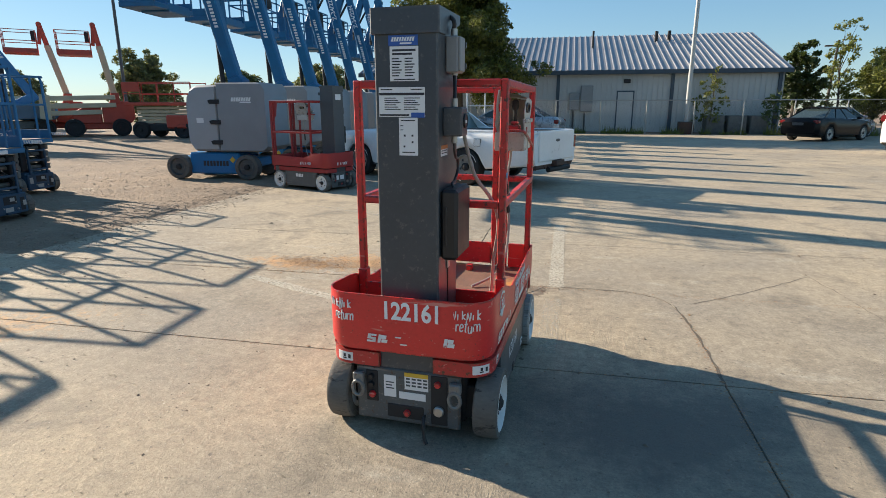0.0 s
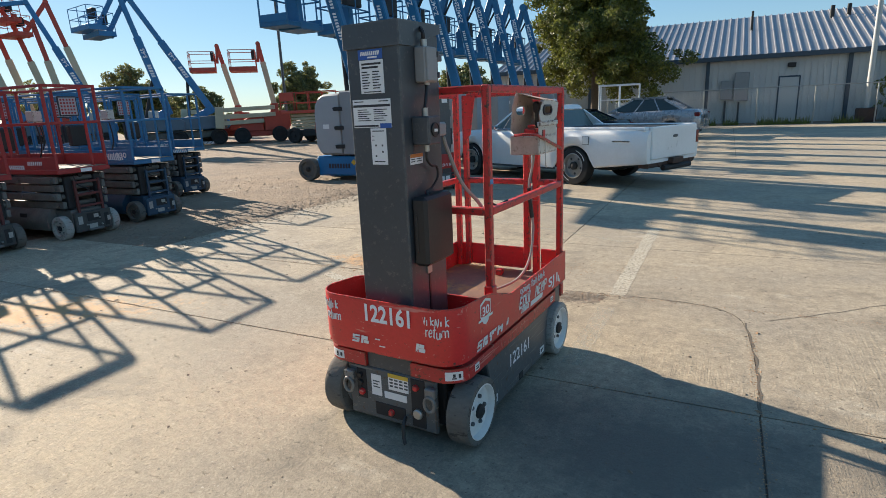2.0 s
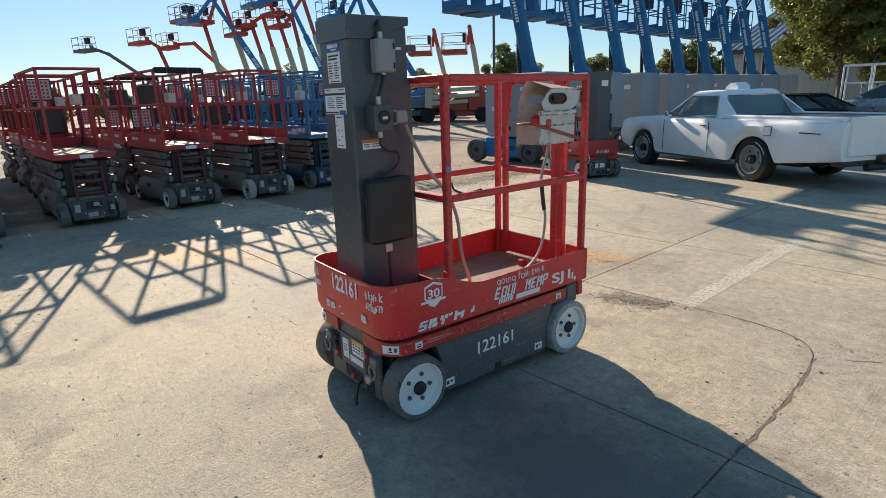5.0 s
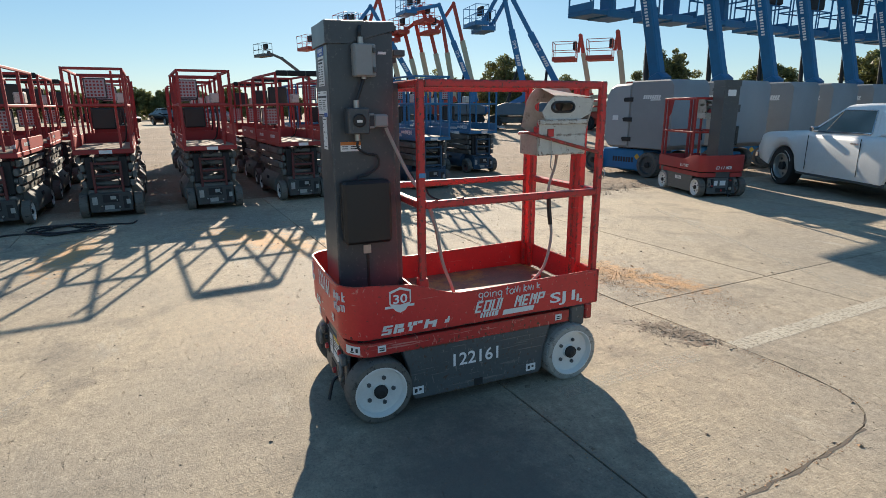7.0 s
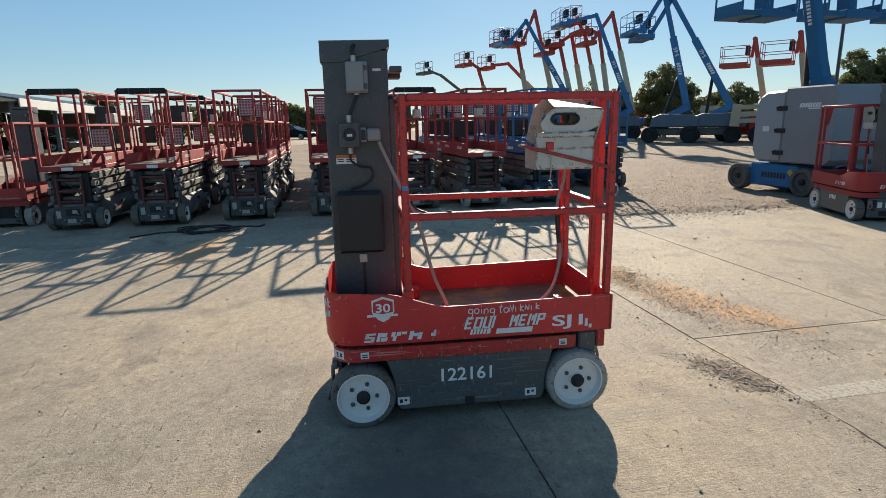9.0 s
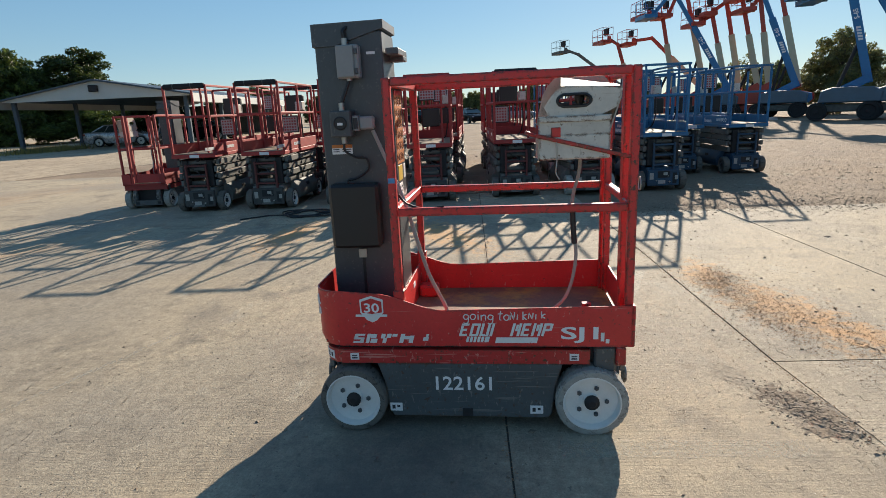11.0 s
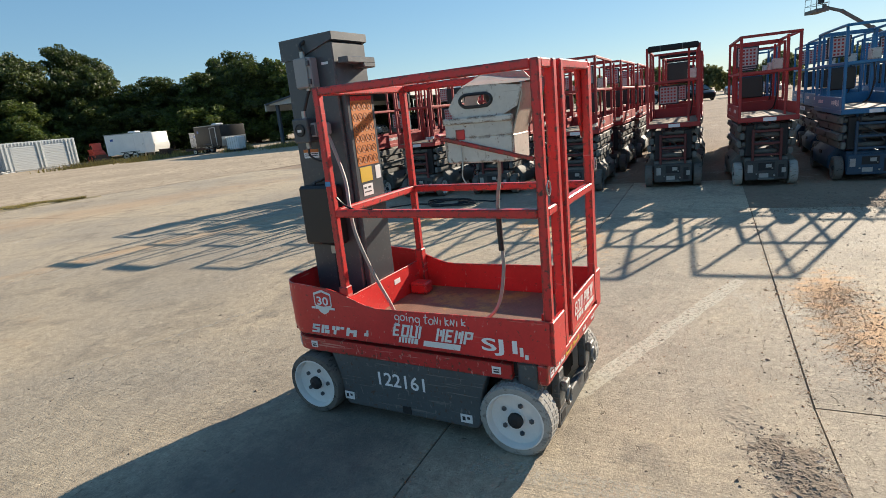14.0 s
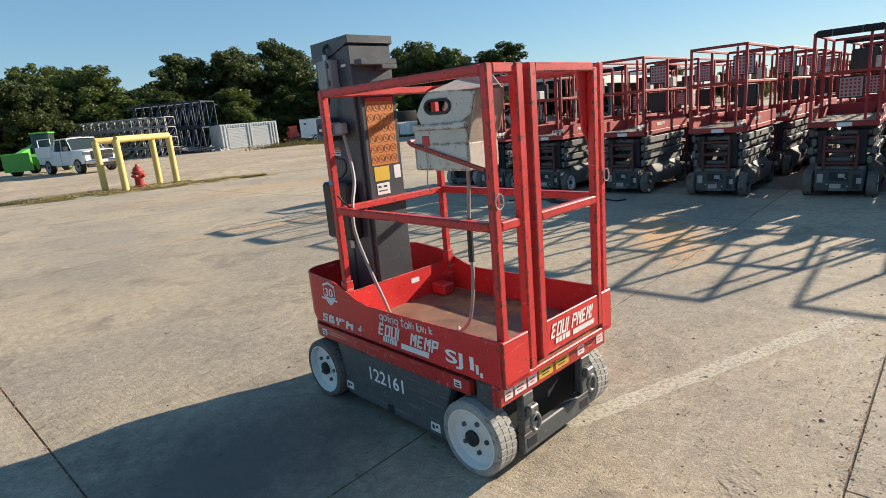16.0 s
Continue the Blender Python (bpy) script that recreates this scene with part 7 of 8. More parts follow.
part("rear_valance", Geo().prism([(-0.78, 0.52)] + [(-0.78 + 0.065 * i, 0.40 + 0.05 * math.sin(i * 2.3) + 0.03 * math.sin(i * 5.1)) for i in range(25)] + [(0.78, 0.52)], "x", -2.77, -2.70), RUST, V, "rusted torn panel under the tailgate")
part("tow_bar", Geo().rod((-2.80, -0.55, 0.34), (-2.80, 0.35, 0.34), 0.05), DARK, V)
part("front_bumper", Geo().box(2.56, 2.70, -0.86, 0.86, 0.42, 0.56, 0.03), CHROME, V)
part("rocker", Geo().box(-0.80, 1.25, 0.90, 0.925, 0.26, 0.31, 0.006), BOX_GREY, V)
part("underbody", Geo().box(-1.9, 2.2, -0.55, 0.55, 0.26, 0.50, 0.03), DARK, V)
part("roof_sign", Geo().prism([(-0.05, 1.44), (0.33, 1.44), (0.30, 1.50), (0.20, 1.56), (0.06, 1.57), (-0.02, 1.52)], "y", -0.14, 0.14, 0.03), WHITE, V, "white box on the roof")
V.scale = (1.0, 1.0, 1.05)


def sedan(m, paint, label):
    S = thing("parked_car", m, label, "car")
    bl = [(-2.42, 0.85), (-2.3, 1.03), (-1.6, 1.06), (0.8, 0.98), (1.9, 0.86), (2.35, 0.70), (2.42, 0.60)]
    wd = [(-2.42, 0.76), (-2.2, 0.88), (-1.2, 0.92), (1.4, 0.91), (2.2, 0.82), (2.42, 0.66)]
    sl = [(-2.42, 0.34), (-1.9, 0.24), (2.0, 0.22), (2.42, 0.28)]
    part("body", car_shell(-2.42, 2.42, bl, wd, sl, (-1.38, 1.44), 0.38), paint, S)
    greenhouse(S, (-1.85, 1.05), (-1.05, 0.15), 0.80, 0.58, 1.02, 1.45, paint, (-0.95, 0.0))
    for s in (-1, 1):
        part("tail_lamp", Geo().box(-2.40, -2.20, min(s * 0.62, s * 0.87), max(s * 0.62, s * 0.87), 0.80, 0.95, 0.03), LAMP_RED, S)
        part("mirror", Geo().box(0.62, 0.80, min(s * 0.88, s * 1.05), max(s * 0.88, s * 1.05), 0.98, 1.10, 0.03), paint, S)
        part("head_lamp", Geo().box(2.15, 2.36, min(s * 0.55, s * 0.80), max(s * 0.55, s * 0.80), 0.60, 0.72, 0.03), CHROME, S)
        for x in (-1.38, 1.44):
            ywheel(S, x, s * 0.79, 0.33, 0.33, 0.22, TYRE_BLACK, STEEL, bolts=5, dish=0.04)
    part("number_plate", Geo().box(-2.44, -2.42, -0.25, 0.25, 0.72, 0.84, 0.004), BOX_GREY, S)
    part("underbody", Geo().box(-2.2, 2.2, -0.6, 0.6, 0.2, 0.5, 0.03), DARK, S)
    return S


sedan(pose(-2.6, 25.5, 0, 0, 0, 170), CAR_SILVER, "silver grey sedan parked beside the tree").scale = (1.04, 1.03, 1.07)
sedan(pose(12.25, 30.6, 0, 0, 0, 40), CAR_BLACK, "black sedan with glossy paint parked by the fence")
sedan(pose(14.0, 34.0, 0, 0, 0, 40), CAR_SILVER, "pale grey sedan parked by the fence")
sedan(pose(-4.9, 21.6, 0, 0, 0, 168), CAR_BLACK, "low dark coupe parked between other cars").scale = (1.0, 1.0, 0.86)
C = sedan(pose(11.95, 21.3, 0, 0, 0, 42), CAR_WHITE, "tall white car parked at the yard's edge")
C.scale = (1.0, 1.0, 1.35)


def work_truck(m):
    S = thing("pickup_truck", m, "white crew-cab work truck with side boxes on gravel", "truck")
    bl = [(-2.9, 1.30), (-0.95, 1.30), (1.0, 1.28), (1.25, 1.30), (2.55, 1.22), (2.75, 1.10)]
    wd = [(-2.9, 0.97), (0.8, 0.99), (2.4, 0.97), (2.75, 0.90)]
    sl = [(-2.9, 0.60), (-1.0, 0.48), (2.0, 0.48), (2.75, 0.55)]
    part("body", car_shell(-2.9, 2.75, bl, wd, sl, (-1.85, 1.80), 0.52), CAR_WHITE, S)
    greenhouse(S, (-0.95, 1.30), (-0.80, 0.62), 0.88, 0.74, 1.29, 1.92, CAR_WHITE, (0.1,))
    for s in (-1, 1):
        part("service_box", Geo().box(-2.9, -1.05, min(s * 0.55, s * 1.04), max(s * 0.55, s * 1.04), 0.95, 1.62, 0.03), CAR_WHITE, S)
        part("head_lamp", Geo().box(2.55, 2.78, min(s * 0.58, s * 0.93), max(s * 0.58, s * 0.93), 0.98, 1.16, 0.02), CHROME, S)
        part("wing_mirror", Geo().box(1.0, 1.14, min(s * 0.97, s * 1.24), max(s * 0.97, s * 1.24), 1.28, 1.54, 0.03), DARK, S)
        part("door_seam", Geo().box(0.09, 0.105, min(s * 0.975, s * 0.995), max(s * 0.975, s * 0.995), 0.62, 1.26, 0.002), DARK, S)
        for x in (-1.85, 1.80):
            ywheel(S, x, s * 0.82, 0.41, 0.41, 0.28, TYRE_BLACK, STEEL, bolts=6, dish=0.05)
    part("grille", Geo().box(2.70, 2.80, -0.58, 0.58, 0.72, 1.20, 0.03), BLACK, S)
    part("grille_bar", Geo().box(2.79, 2.815, -0.54, 0.54, 0.93, 0.98, 0.008), CHROME, S)
    part("bumper", Geo().box(2.70, 2.94, -0.98, 0.98, 0.50, 0.70, 0.05), CHROME, S)
    part("air_dam", Geo().box(2.68, 2.88, -0.90, 0.90, 0.32, 0.50, 0.03), BLACK, S)
    part("number_plate", Geo().box(2.94, 2.95, -0.16, 0.16, 0.55, 0.68, 0.004), WHITE, S)
    g = Geo()
    for s in (-0.85, 0.85):
        g.path([(-2.8, s, 1.60), (-2.8, s, 2.05), (-1.15, s, 2.05), (-1.15, s, 1.60)], 0.025, 6, 1)
    part("ladder_rack", g, WHITE, S)
    return S


work_truck(pose(-8.7, -33.2, 0.02, 0, 0, 99))
sedan(pose(-58.0, 3.2, 0, 0, 0, 20), CAR_BLACK, "black car parked far behind the lifts")
sedan(pose(-60.5, -1.5, 0, 0, 0, 60), CAR_BLACK, "dark car parked far behind the lifts")
sedan(pose(-62.0, 8.0, 0, 0, 0, 100), CAR_SILVER, "silver car parked far behind the lifts")

# ---------------------------------------------------------------- the gravel lot across the yard
LOT = mat("pale_gravel_lot", (0.42, 0.335, 0.235), 0.95, vary=0.55, scale=0.35, fine=9, bump=0.06, wear=(0.30, 0.235, 0.16), wear_at=0.46, wear_soft=0.16, wear_scale=2.5, world_space=True)
lot = Geo().prism([(60, -37.9), (-60, 6.2), (-260, 60), (-400, -400), (300, -400)], "z", -0.3, 0.005, 0)
single("gravel_lot", lot, LOT, "pale tan gravel lot before a wood", "ground", kind="structure", smooth=0)
VERGE = mat("dry_grass_and_dirt", (0.31, 0.245, 0.145), 0.95, vary=0.6, scale=1.5, fine=25, bump=0.02, wear=(0.19, 0.17, 0.075), wear_at=0.47, wear_soft=0.14, wear_scale=4, world_space=True)


def verge_width(s):
    return (0.75 + 0.35 * abs(math.sin(0.55 * s + 0.4)) + 1.1 * math.exp(-((s + 0.8) / 3.2) ** 2)) * min(1.0, max(0.02, (3.7 - s) / 2.6))


rows = []
for i in range(152):
    s = -13 + 0.11 * i
    row = []
    for k in range(5):
        edge = 0.16 * noise.noise((s * 2.3, 7.0 * k, 1.0)) + 0.09 * noise.noise((s * 7.0, 3.0 * k, 4.0))
        o = (-0.12 + edge) if k == 0 else (verge_width(s) * k / 4 + (edge if k == 4 else 0))
        z = 0.004 if k in (0, 4) else 0.026 + 0.012 * noise.noise((s * 3, k, 2.0))
        row.append((-5.5 - 0.938 * s - 0.345 * o, -13.45 + 0.345 * s - 0.938 * o, z))
    rows.append(row)
single("verge", Geo().sheet(rows, 0.03), VERGE, "ragged strip of dry grass and dirt", "ground", kind="structure")
r = np.random.RandomState(4)
V_ = []
for i in range(26000):
    s = r.uniform(-13, 3.6)
    o = (r.uniform(0.0, 1.0) ** 1.4 - 0.06) * verge_width(s)
    x, y = -5.5 - 0.938 * s - 0.345 * o, -13.45 + 0.345 * s - 0.938 * o
    if noise.noise((x * 1.3, y * 1.3, 2.0)) < -0.1:
        continue
    h, a = r.uniform(0.015, 0.065), r.uniform(0, 6.28)
    dx, dy = 0.011 * math.cos(a), 0.011 * math.sin(a)
    V_ += [(x - dx, y - dy, 0.03), (x + dx, y + dy, 0.03), (x + r.normal(0, 0.035), y + r.normal(0, 0.035), 0.03 + h)]
me = bpy.data.meshes.new("grass")
me.from_pydata(V_, [], [(3 * i, 3 * i + 1, 3 * i + 2) for i in range(len(V_) // 3)])
GRASS_LEAF = leaf_material("dry_grass_blades", (0.235, 0.205, 0.085))
me.materials.append(GRASS_LEAF)
single("grass", me, GRASS_LEAF, "strip of dry grass along the lot's edge", "grass", kind="stuff")

YELLOW = mat("yellow_safety_paint", (0.60, 0.46, 0.15), 0.6, vary=0.2, scale=5, wear=(0.25, 0.20, 0.10), wear_at=0.62, wear_scale=8)
G = thing("bollard_guard", pose(0, 0, 0), "faded yellow pipe guard of four posts", "bollard")
_b = [(-4.72, -14.15), (-6.62, -14.95), (-4.62, -15.75), (-6.40, -15.85)]
for x, y in _b:
    part("post", Geo().rod((x, y, 0), (x, y, 1.60), 0.102, n=16), YELLOW, G)
part("rail", Geo().rod((*_b[0], 1.60), (*_b[1], 1.60), 0.102, n=16), YELLOW, G)
part("rail", Geo().rod((*_b[2], 1.60), (*_b[3], 1.60), 0.102, n=16), YELLOW, G)
H = thing("fire_hydrant", pose(-5.52, -15.2, 0.02), "dull red fire hydrant on grass", "hydrant")
H.scale = (1.25, 1.25, 1.0)
part("barrel", Geo().lathe([(0.16, 0), (0.16, 0.05), (0.11, 0.07), (0.11, 0.42), (0.15, 0.44), (0.15, 0.50), (0.12, 0.52), (0.11, 0.60), (0.06, 0.67), (0.03, 0.68), (0.03, 0.74)], 18), RED_OLD, H)
for s in (0, 90, 180):
    part("outlet", Geo().lathe([(0.055, 0), (0.055, 0.16), (0.04, 0.18)], 12, pose(0, 0, 0.36, 90, 0, s + 40)), RED_OLD, H)

CONT = mat("pale_container_paint", (0.47, 0.49, 0.49), 0.55, vary=0.12, scale=1.5, wear=(0.30, 0.28, 0.24), wear_at=0.68)
K = thing("storage_container", pose(-26.35, -45.1, 0.02, 0, 0, 176), "white steel storage container with two roller doors", "container")
kg = Geo().box(-3.05, 3.05, 0, 2.44, 0, 2.55, 0.02)
K.scale = (0.93, 1.0, 0.9)
part("shell", kg, CONT, K)
for i in range(20):
    if not (1 < i < 9 or 10 < i < 17):
        part("rib", Geo().box(-3.0 + 0.305 * i, -2.85 + 0.305 * i, -0.09, 0.01, 0.1, 2.45, 0.02), CONT, K)
for x in (-1.35, 1.15):
    d = part("roller_door", Geo().box(x - 1.0, x + 1.0, -0.02, 0.01, 0.1, 2.15, 0.01), CONT, K)
    for i in range(14):
        part("slat", Geo().box(x - 0.98, x + 0.98, -0.04, -0.015, 0.12 + 0.145 * i, 0.25 + 0.145 * i, 0.012), CONT, d)
for i in range(18):
    part("rib", Geo().box(-2.45 + 0.27 * i, -2.33 + 0.27 * i, -0.06, 0.01, 2.2, 2.48, 0.02), CONT, K)
for i in range(6):
    part("rib", Geo().box(-3.10, -3.04, 0.15 + 0.38 * i, 0.35 + 0.38 * i, 0.1, 2.45, 0.02), CONT, K)
    part("rib", Geo().box(3.04, 3.10, 0.15 + 0.38 * i, 0.35 + 0.38 * i, 0.1, 2.45, 0.02), CONT, K)


def box_trailer(m, paint, long, label):
    S = thing("box_trailer", m, label, "trailer")
    part("body", Geo().prism([(-long / 2, 0.5), (long / 2, 0.5), (long / 2 + 0.16, 1.0), (long / 2 + 0.12, 2.25), (-long / 2, 2.35)], "y", -1.05, 1.05, 0.05), paint, S)
    part("door", Geo().box(long / 2 - 1.5, long / 2 - 0.7, -1.07, -1.045, 0.6, 2.1, 0.01), paint, S)
    for x in (long / 2 - 1.525, long / 2 - 0.675):
        part("door_jamb", Geo().box(x - 0.035, x + 0.035, -1.075, -1.045, 0.6, 2.15, 0.005), WHITE, S)
    for s in (-1, 1):
        for x in (-0.4, 0.4):
            ywheel(S, x, s * 0.95, 0.34, 0.34, 0.22, TYRE_BLACK, STEEL, bolts=0)
        part("fender", Geo().box(-0.85, 0.85, min(s * 0.85, s * 1.12), max(s * 0.85, s * 1.12), 0.68, 0.74, 0.02), BOX_GREY, S)
    part("tongue", Geo().box(long / 2, long / 2 + 1.6, -0.06, 0.06, 0.42, 0.52, 0.01), DARK, S)
    part("door_head", Geo().box(long / 2 - 1.49, long / 2 - 0.71, -1.075, -1.045, 2.09, 2.15, 0.005), WHITE, S)
    part("stone_guard", Geo().prism([(long / 2 + 0.03, 0.52), (long / 2 + 0.175, 1.0), (long / 2 + 0.168, 1.3), (long / 2 + 0.10, 1.3), (long / 2 + 0.02, 0.9)], "y", -1.03, 1.03, 0), CLAD, S)
    part("corner_rail", Geo().box(-long / 2, long / 2 + 0.1, -1.07, -1.03, 2.28, 2.36, 0.01), STEEL, S)
    part("door_handle", Geo().box(long / 2 - 0.85, long / 2 - 0.75, -1.10, -1.065, 1.25, 1.32, 0.005), STEEL, S)
    part("marker", Geo().box(-long / 2 + 0.5, -long / 2 + 0.75, -1.065, -1.045, 1.75, 1.95, 0.004), BLUE_INK, S)
    part("roof_vent", Geo().box(-0.4, 0.3, -0.35, 0.35, 2.33, 2.5, 0.06), WHITE, S)
    return S


box_trailer(pose(-31.3, -40.0, 0.02, 0, 0, 107), CAR_WHITE, 4.1, "white box trailer with a side door on gravel").scale = (1.05, 1, 0.93)
box_trailer(pose(-32.75, -31.9, 0.02, 0, 0, 74), BLACK, 4.2, "dark enclosed trailer with a white framed door").scale = (1, 1, 0.9)
# Shortened trailer model used in place of a small white-roofed canopy.
box_trailer(pose(-37.6, -38.6, 0.02, 0, 0, 100), CAR_SILVER, 2.2, "short grey trailer shape in place of a white-roofed canopy").scale = (1, 1, 0.72)
T_ = thing("liquid_tank", pose(-30.9, -28.4, 0.02, 0, 0, 10), "white plastic tank in a steel cage", "tank")
T_.scale = (0.95, 0.95, 0.95)
part("bottle", Geo().box(-0.48, 0.48, -0.55, 0.55, 0.15, 1.15, 0.06), WHITE, T_)
for i in range(6):
    part("cage_bar", Geo().box(-0.50, 0.50, -0.58 + 0.2 * i, -0.565 + 0.2 * i, 0.12, 1.17, 0.004), STEEL, T_)
part("pallet", Geo().box(-0.5, 0.5, -0.6, 0.6, 0, 0.14, 0.02), DARK, T_)
U = thing("flat_trailer", pose(-30.3, -31.6, 0.02, 0, 0, 100), "small rusty flatbed trailer before a dark trailer", "trailer")
U.scale = (0.6, 0.6, 0.6)
part("bed", Geo().box(-1.5, 1.5, -0.9, 0.9, 0.5, 0.62, 0.02), RUST, U)
part("stake_side", Geo().box(-1.5, 1.5, -0.92, -0.88, 0.62, 0.8, 0.01), RUST, U)
for s in (-1, 1):
    ywheel(U, 0, s * 0.95, 0.33, 0.33, 0.2, TYRE_BLACK, STEEL, bolts=0)

W_ = thing("scrap_bin", pose(-29.9, -34.9, 0.02, 0, 0, 20), "rusty steel bin with an old tyre against it", "bin")
W_.scale = (0.8, 0.8, 0.8)
part("bin", Geo().prism([(-0.45, 0.0), (0.45, 0.0), (0.55, 0.8), (-0.55, 0.8)], "y", -0.4, 0.4, 0.02), RUST, W_)
part("lip", Geo().box(-0.58, 0.58, -0.44, 0.44, 0.76, 0.84, 0.02), RUST, W_)
part("tyre", Geo().lathe([(0.22, -0.1), (0.38, -0.11), (0.42, 0.0), (0.38, 0.11), (0.22, 0.1), (0.22, -0.1)], 20), TYRE_BLACK, W_, m=pose(-0.75, -0.5, 0.42, 80, 0, 30))

# open shed with a gable roof
SH = thing("open_shed", pose(-33.2, -20.3, 0, 0, 0, 186), "open-sided shed with a pale gable on dark posts", "building")
part("gable", Geo().prism([(-5.7, 3.1), (5.7, 3.1), (5.7, 3.25), (0, 4.2), (-5.7, 3.25)], "x", -0.15, 0.0, 0), CLAD, SH)
part("roof", Geo().prism([(-5.9, 3.15), (0, 4.22), (5.9, 3.15), (5.9, 3.25), (0, 4.32), (-5.9, 3.25)], "x", -0.4, 30, 0), TRIM, SH)
for x in (0.3, 7, 14, 21, 28):
    for s in (-5.3, 5.3):
        part("post", Geo().box(x - 0.12, x + 0.12, s - 0.12, s + 0.12, 0, 3.2, 0.02), TRIM, SH)
part("flood_lamp", Geo().box(-0.45, -0.15, -0.25, 0.25, 3.55, 3.95, 0.04), DARK, SH)
part("side_fascia", Geo().box(-0.4, 30, 5.88, 5.95, 2.7, 3.25, 0.02), CLAD, SH)
part("side_fascia", Geo().box(-0.4, 30, -5.95, -5.88, 2.7, 3.25, 0.02), CLAD, SH)
part("back_wall", Geo().box(28.6, 28.7, -5.3, 5.3, 0, 3.1, 0.01), GREY_OLD, SH)
sedan(pose(-38.0, -22.0, 0, 0, 0, 100), CAR_SILVER, "grey car parked under the open shed")
sedan(pose(-43.0, -18.0, 0, 0, 0, 80), CAR_BLACK, "dark car parked beside the open shed")

# orange machine and tall grass behind the trailers
O_ = thing("compact_loader", pose(-31.5, -45.8, 0.02, 0, 0, 70), "rusty orange compact loader beside a trailer", "loader")
O_.scale = (0.75, 0.75, 0.75)
part("body", Geo().prism([(-1.3, 0.4), (1.2, 0.4), (1.2, 1.0), (0.6, 1.3), (-1.3, 1.5)], "y", -0.6, 0.6, 0.06), ORANGE, O_)
part("cab", Geo().prism([(-0.7, 1.3), (0.6, 1.2), (0.45, 2.2), (-0.6, 2.2)], "y", -0.5, 0.5, 0.05), ORANGE, O_)
part("cab_window", Geo().box(-0.4, 0.3, -0.52, 0.52, 1.5, 2.0, 0.02), GLASS, O_)
part("bucket", Geo().prism([(1.3, 0.1), (2.0, 0.15), (1.9, 0.3), (1.5, 0.4), (1.4, 0.8)], "y", -0.8, 0.8, 0.02), RUST, O_)
part("lift_arm", Geo().bar((-1.1, -0.66, 1.4), (1.5, -0.66, 0.6), 0.1, 0.2, 0.02).bar((-1.1, 0.66, 1.4), (1.5, 0.66, 0.6), 0.1, 0.2, 0.02), ORANGE, O_)
for x in (-0.75, 0.75):
    for s in (-1, 1):
        ywheel(O_, x, s * 0.72, 0.38, 0.38, 0.26, TYRE_BLACK, ORANGE, bolts=0, dish=0.05)
r = np.random.RandomState(9)
V_ = []
for cx, cy, sx, sy in ((-26.0, -37.5, 1.6, 0.5), (-27.6, -34.2, 0.8, 0.5), (-31.0, -34.5, 0.8, 0.5), (-31.5, -28.8, 0.6, 0.4), (-33.5, -24.5, 1.6, 0.8)):
    for i in range(1400):
        x, y, h = cx + r.normal(0, sx), cy + r.normal(0, sy), abs(r.normal(0.28, 0.13))
        V_ += [(x - 0.02, y + 0.01, 0.01), (x + 0.02, y - 0.01, 0.01), (x + r.normal(0, 0.09), y + r.normal(0, 0.09), h)]
me = bpy.data.meshes.new("tall_grass")
me.from_pydata(V_, [], [(3 * i, 3 * i + 1, 3 * i + 2) for i in range(len(V_) // 3)])
me.materials.append(GRASS_LEAF)
single("tall_grass", me, GRASS_LEAF, "clumps of tall dry grass round the trailers", "grass", kind="stuff")

# stacked lattice frames and a telehandler
LATT = mat("galvanised_frames", (0.26, 0.27, 0.27), 0.5, metal=0.5, vary=0.2)
# Blue taken nearly to black: the shadow over the stack is painted in.
NAVY = mat("shaded_blue_truss_paint", (0.014, 0.026, 0.055), 0.5, vary=0.2)


def truss(m, long, wide, high, r_, mt, label, bays=8):
    g = thing("lattice_truss", m, label, "truss", "stacked trusses")
    for y in (0, wide):
        for z in (r_, high - r_):
            part("chord", Geo().bar((-long / 2, y, z), (long / 2, y, z), r_ * 2, c=0.005), mt, g)
        for i in range(bays):
            a, b = -long / 2 + long * i / bays, -long / 2 + long * (i + 1) / bays
            part("web", Geo().bar((a, y, r_), (b, y, high - r_), r_ * 1.4, c=0.004).bar((b, y, r_), (b, y, high - r_), r_ * 1.4, c=0.004), mt, g)
    for i in range(bays + 1):
        a = -long / 2 + long * i / bays
        part("cross_bar", Geo().bar((a, 0, high - r_), (a, wide, high - r_), r_ * 1.4, c=0.004), mt, g)
    return g


_way = 118
for k in range(4):
    truss(pose(-15.6, -53.5, 0.02 + 0.9 * k, 0, 0, _way + 3), 10.0, 1.2, 0.80, 0.04, LATT, "grey lattice truss stacked on gravel", 12)
for k in range(4):
    truss(pose(-16.6, -50.6, 0.02 + 0.86 * k, 0, 0, _way), 10.5, 1.2, 0.80, 0.04, LATT, "grey lattice truss stacked on gravel", 12)
for k in range(2):
    truss(pose(-20.9, -50.2, 0.02 + 2.35 * k, 0, 0, _way + 6 * k), 7.5, 2.3, 2.3, 0.07, NAVY, "dark blue lattice truss stacked on gravel", 9)
for k in range(6):
    F_ = thing("steel_frame", pose(-22.4 + 0.25 * k, -45.2 - 0.3 * k, 0.02 + 0.09 * k, 0, 0, 100 + 23 * k), "galvanised steel frame lying in a pile on gravel", "frame", "piled frames")
    for y in (0.0, 1.1):
        part("side_tube", Geo().rod((-1.3, y, 0.05), (1.3, y, 0.05 + 0.12 * (k % 3)), 0.035, n=6), LATT, F_)
    for x in (-1.2, -0.4, 0.4, 1.2):
        part("cross_tube", Geo().rod((x, 0, 0.055), (x, 1.1, 0.055), 0.028, n=6), LATT, F_)
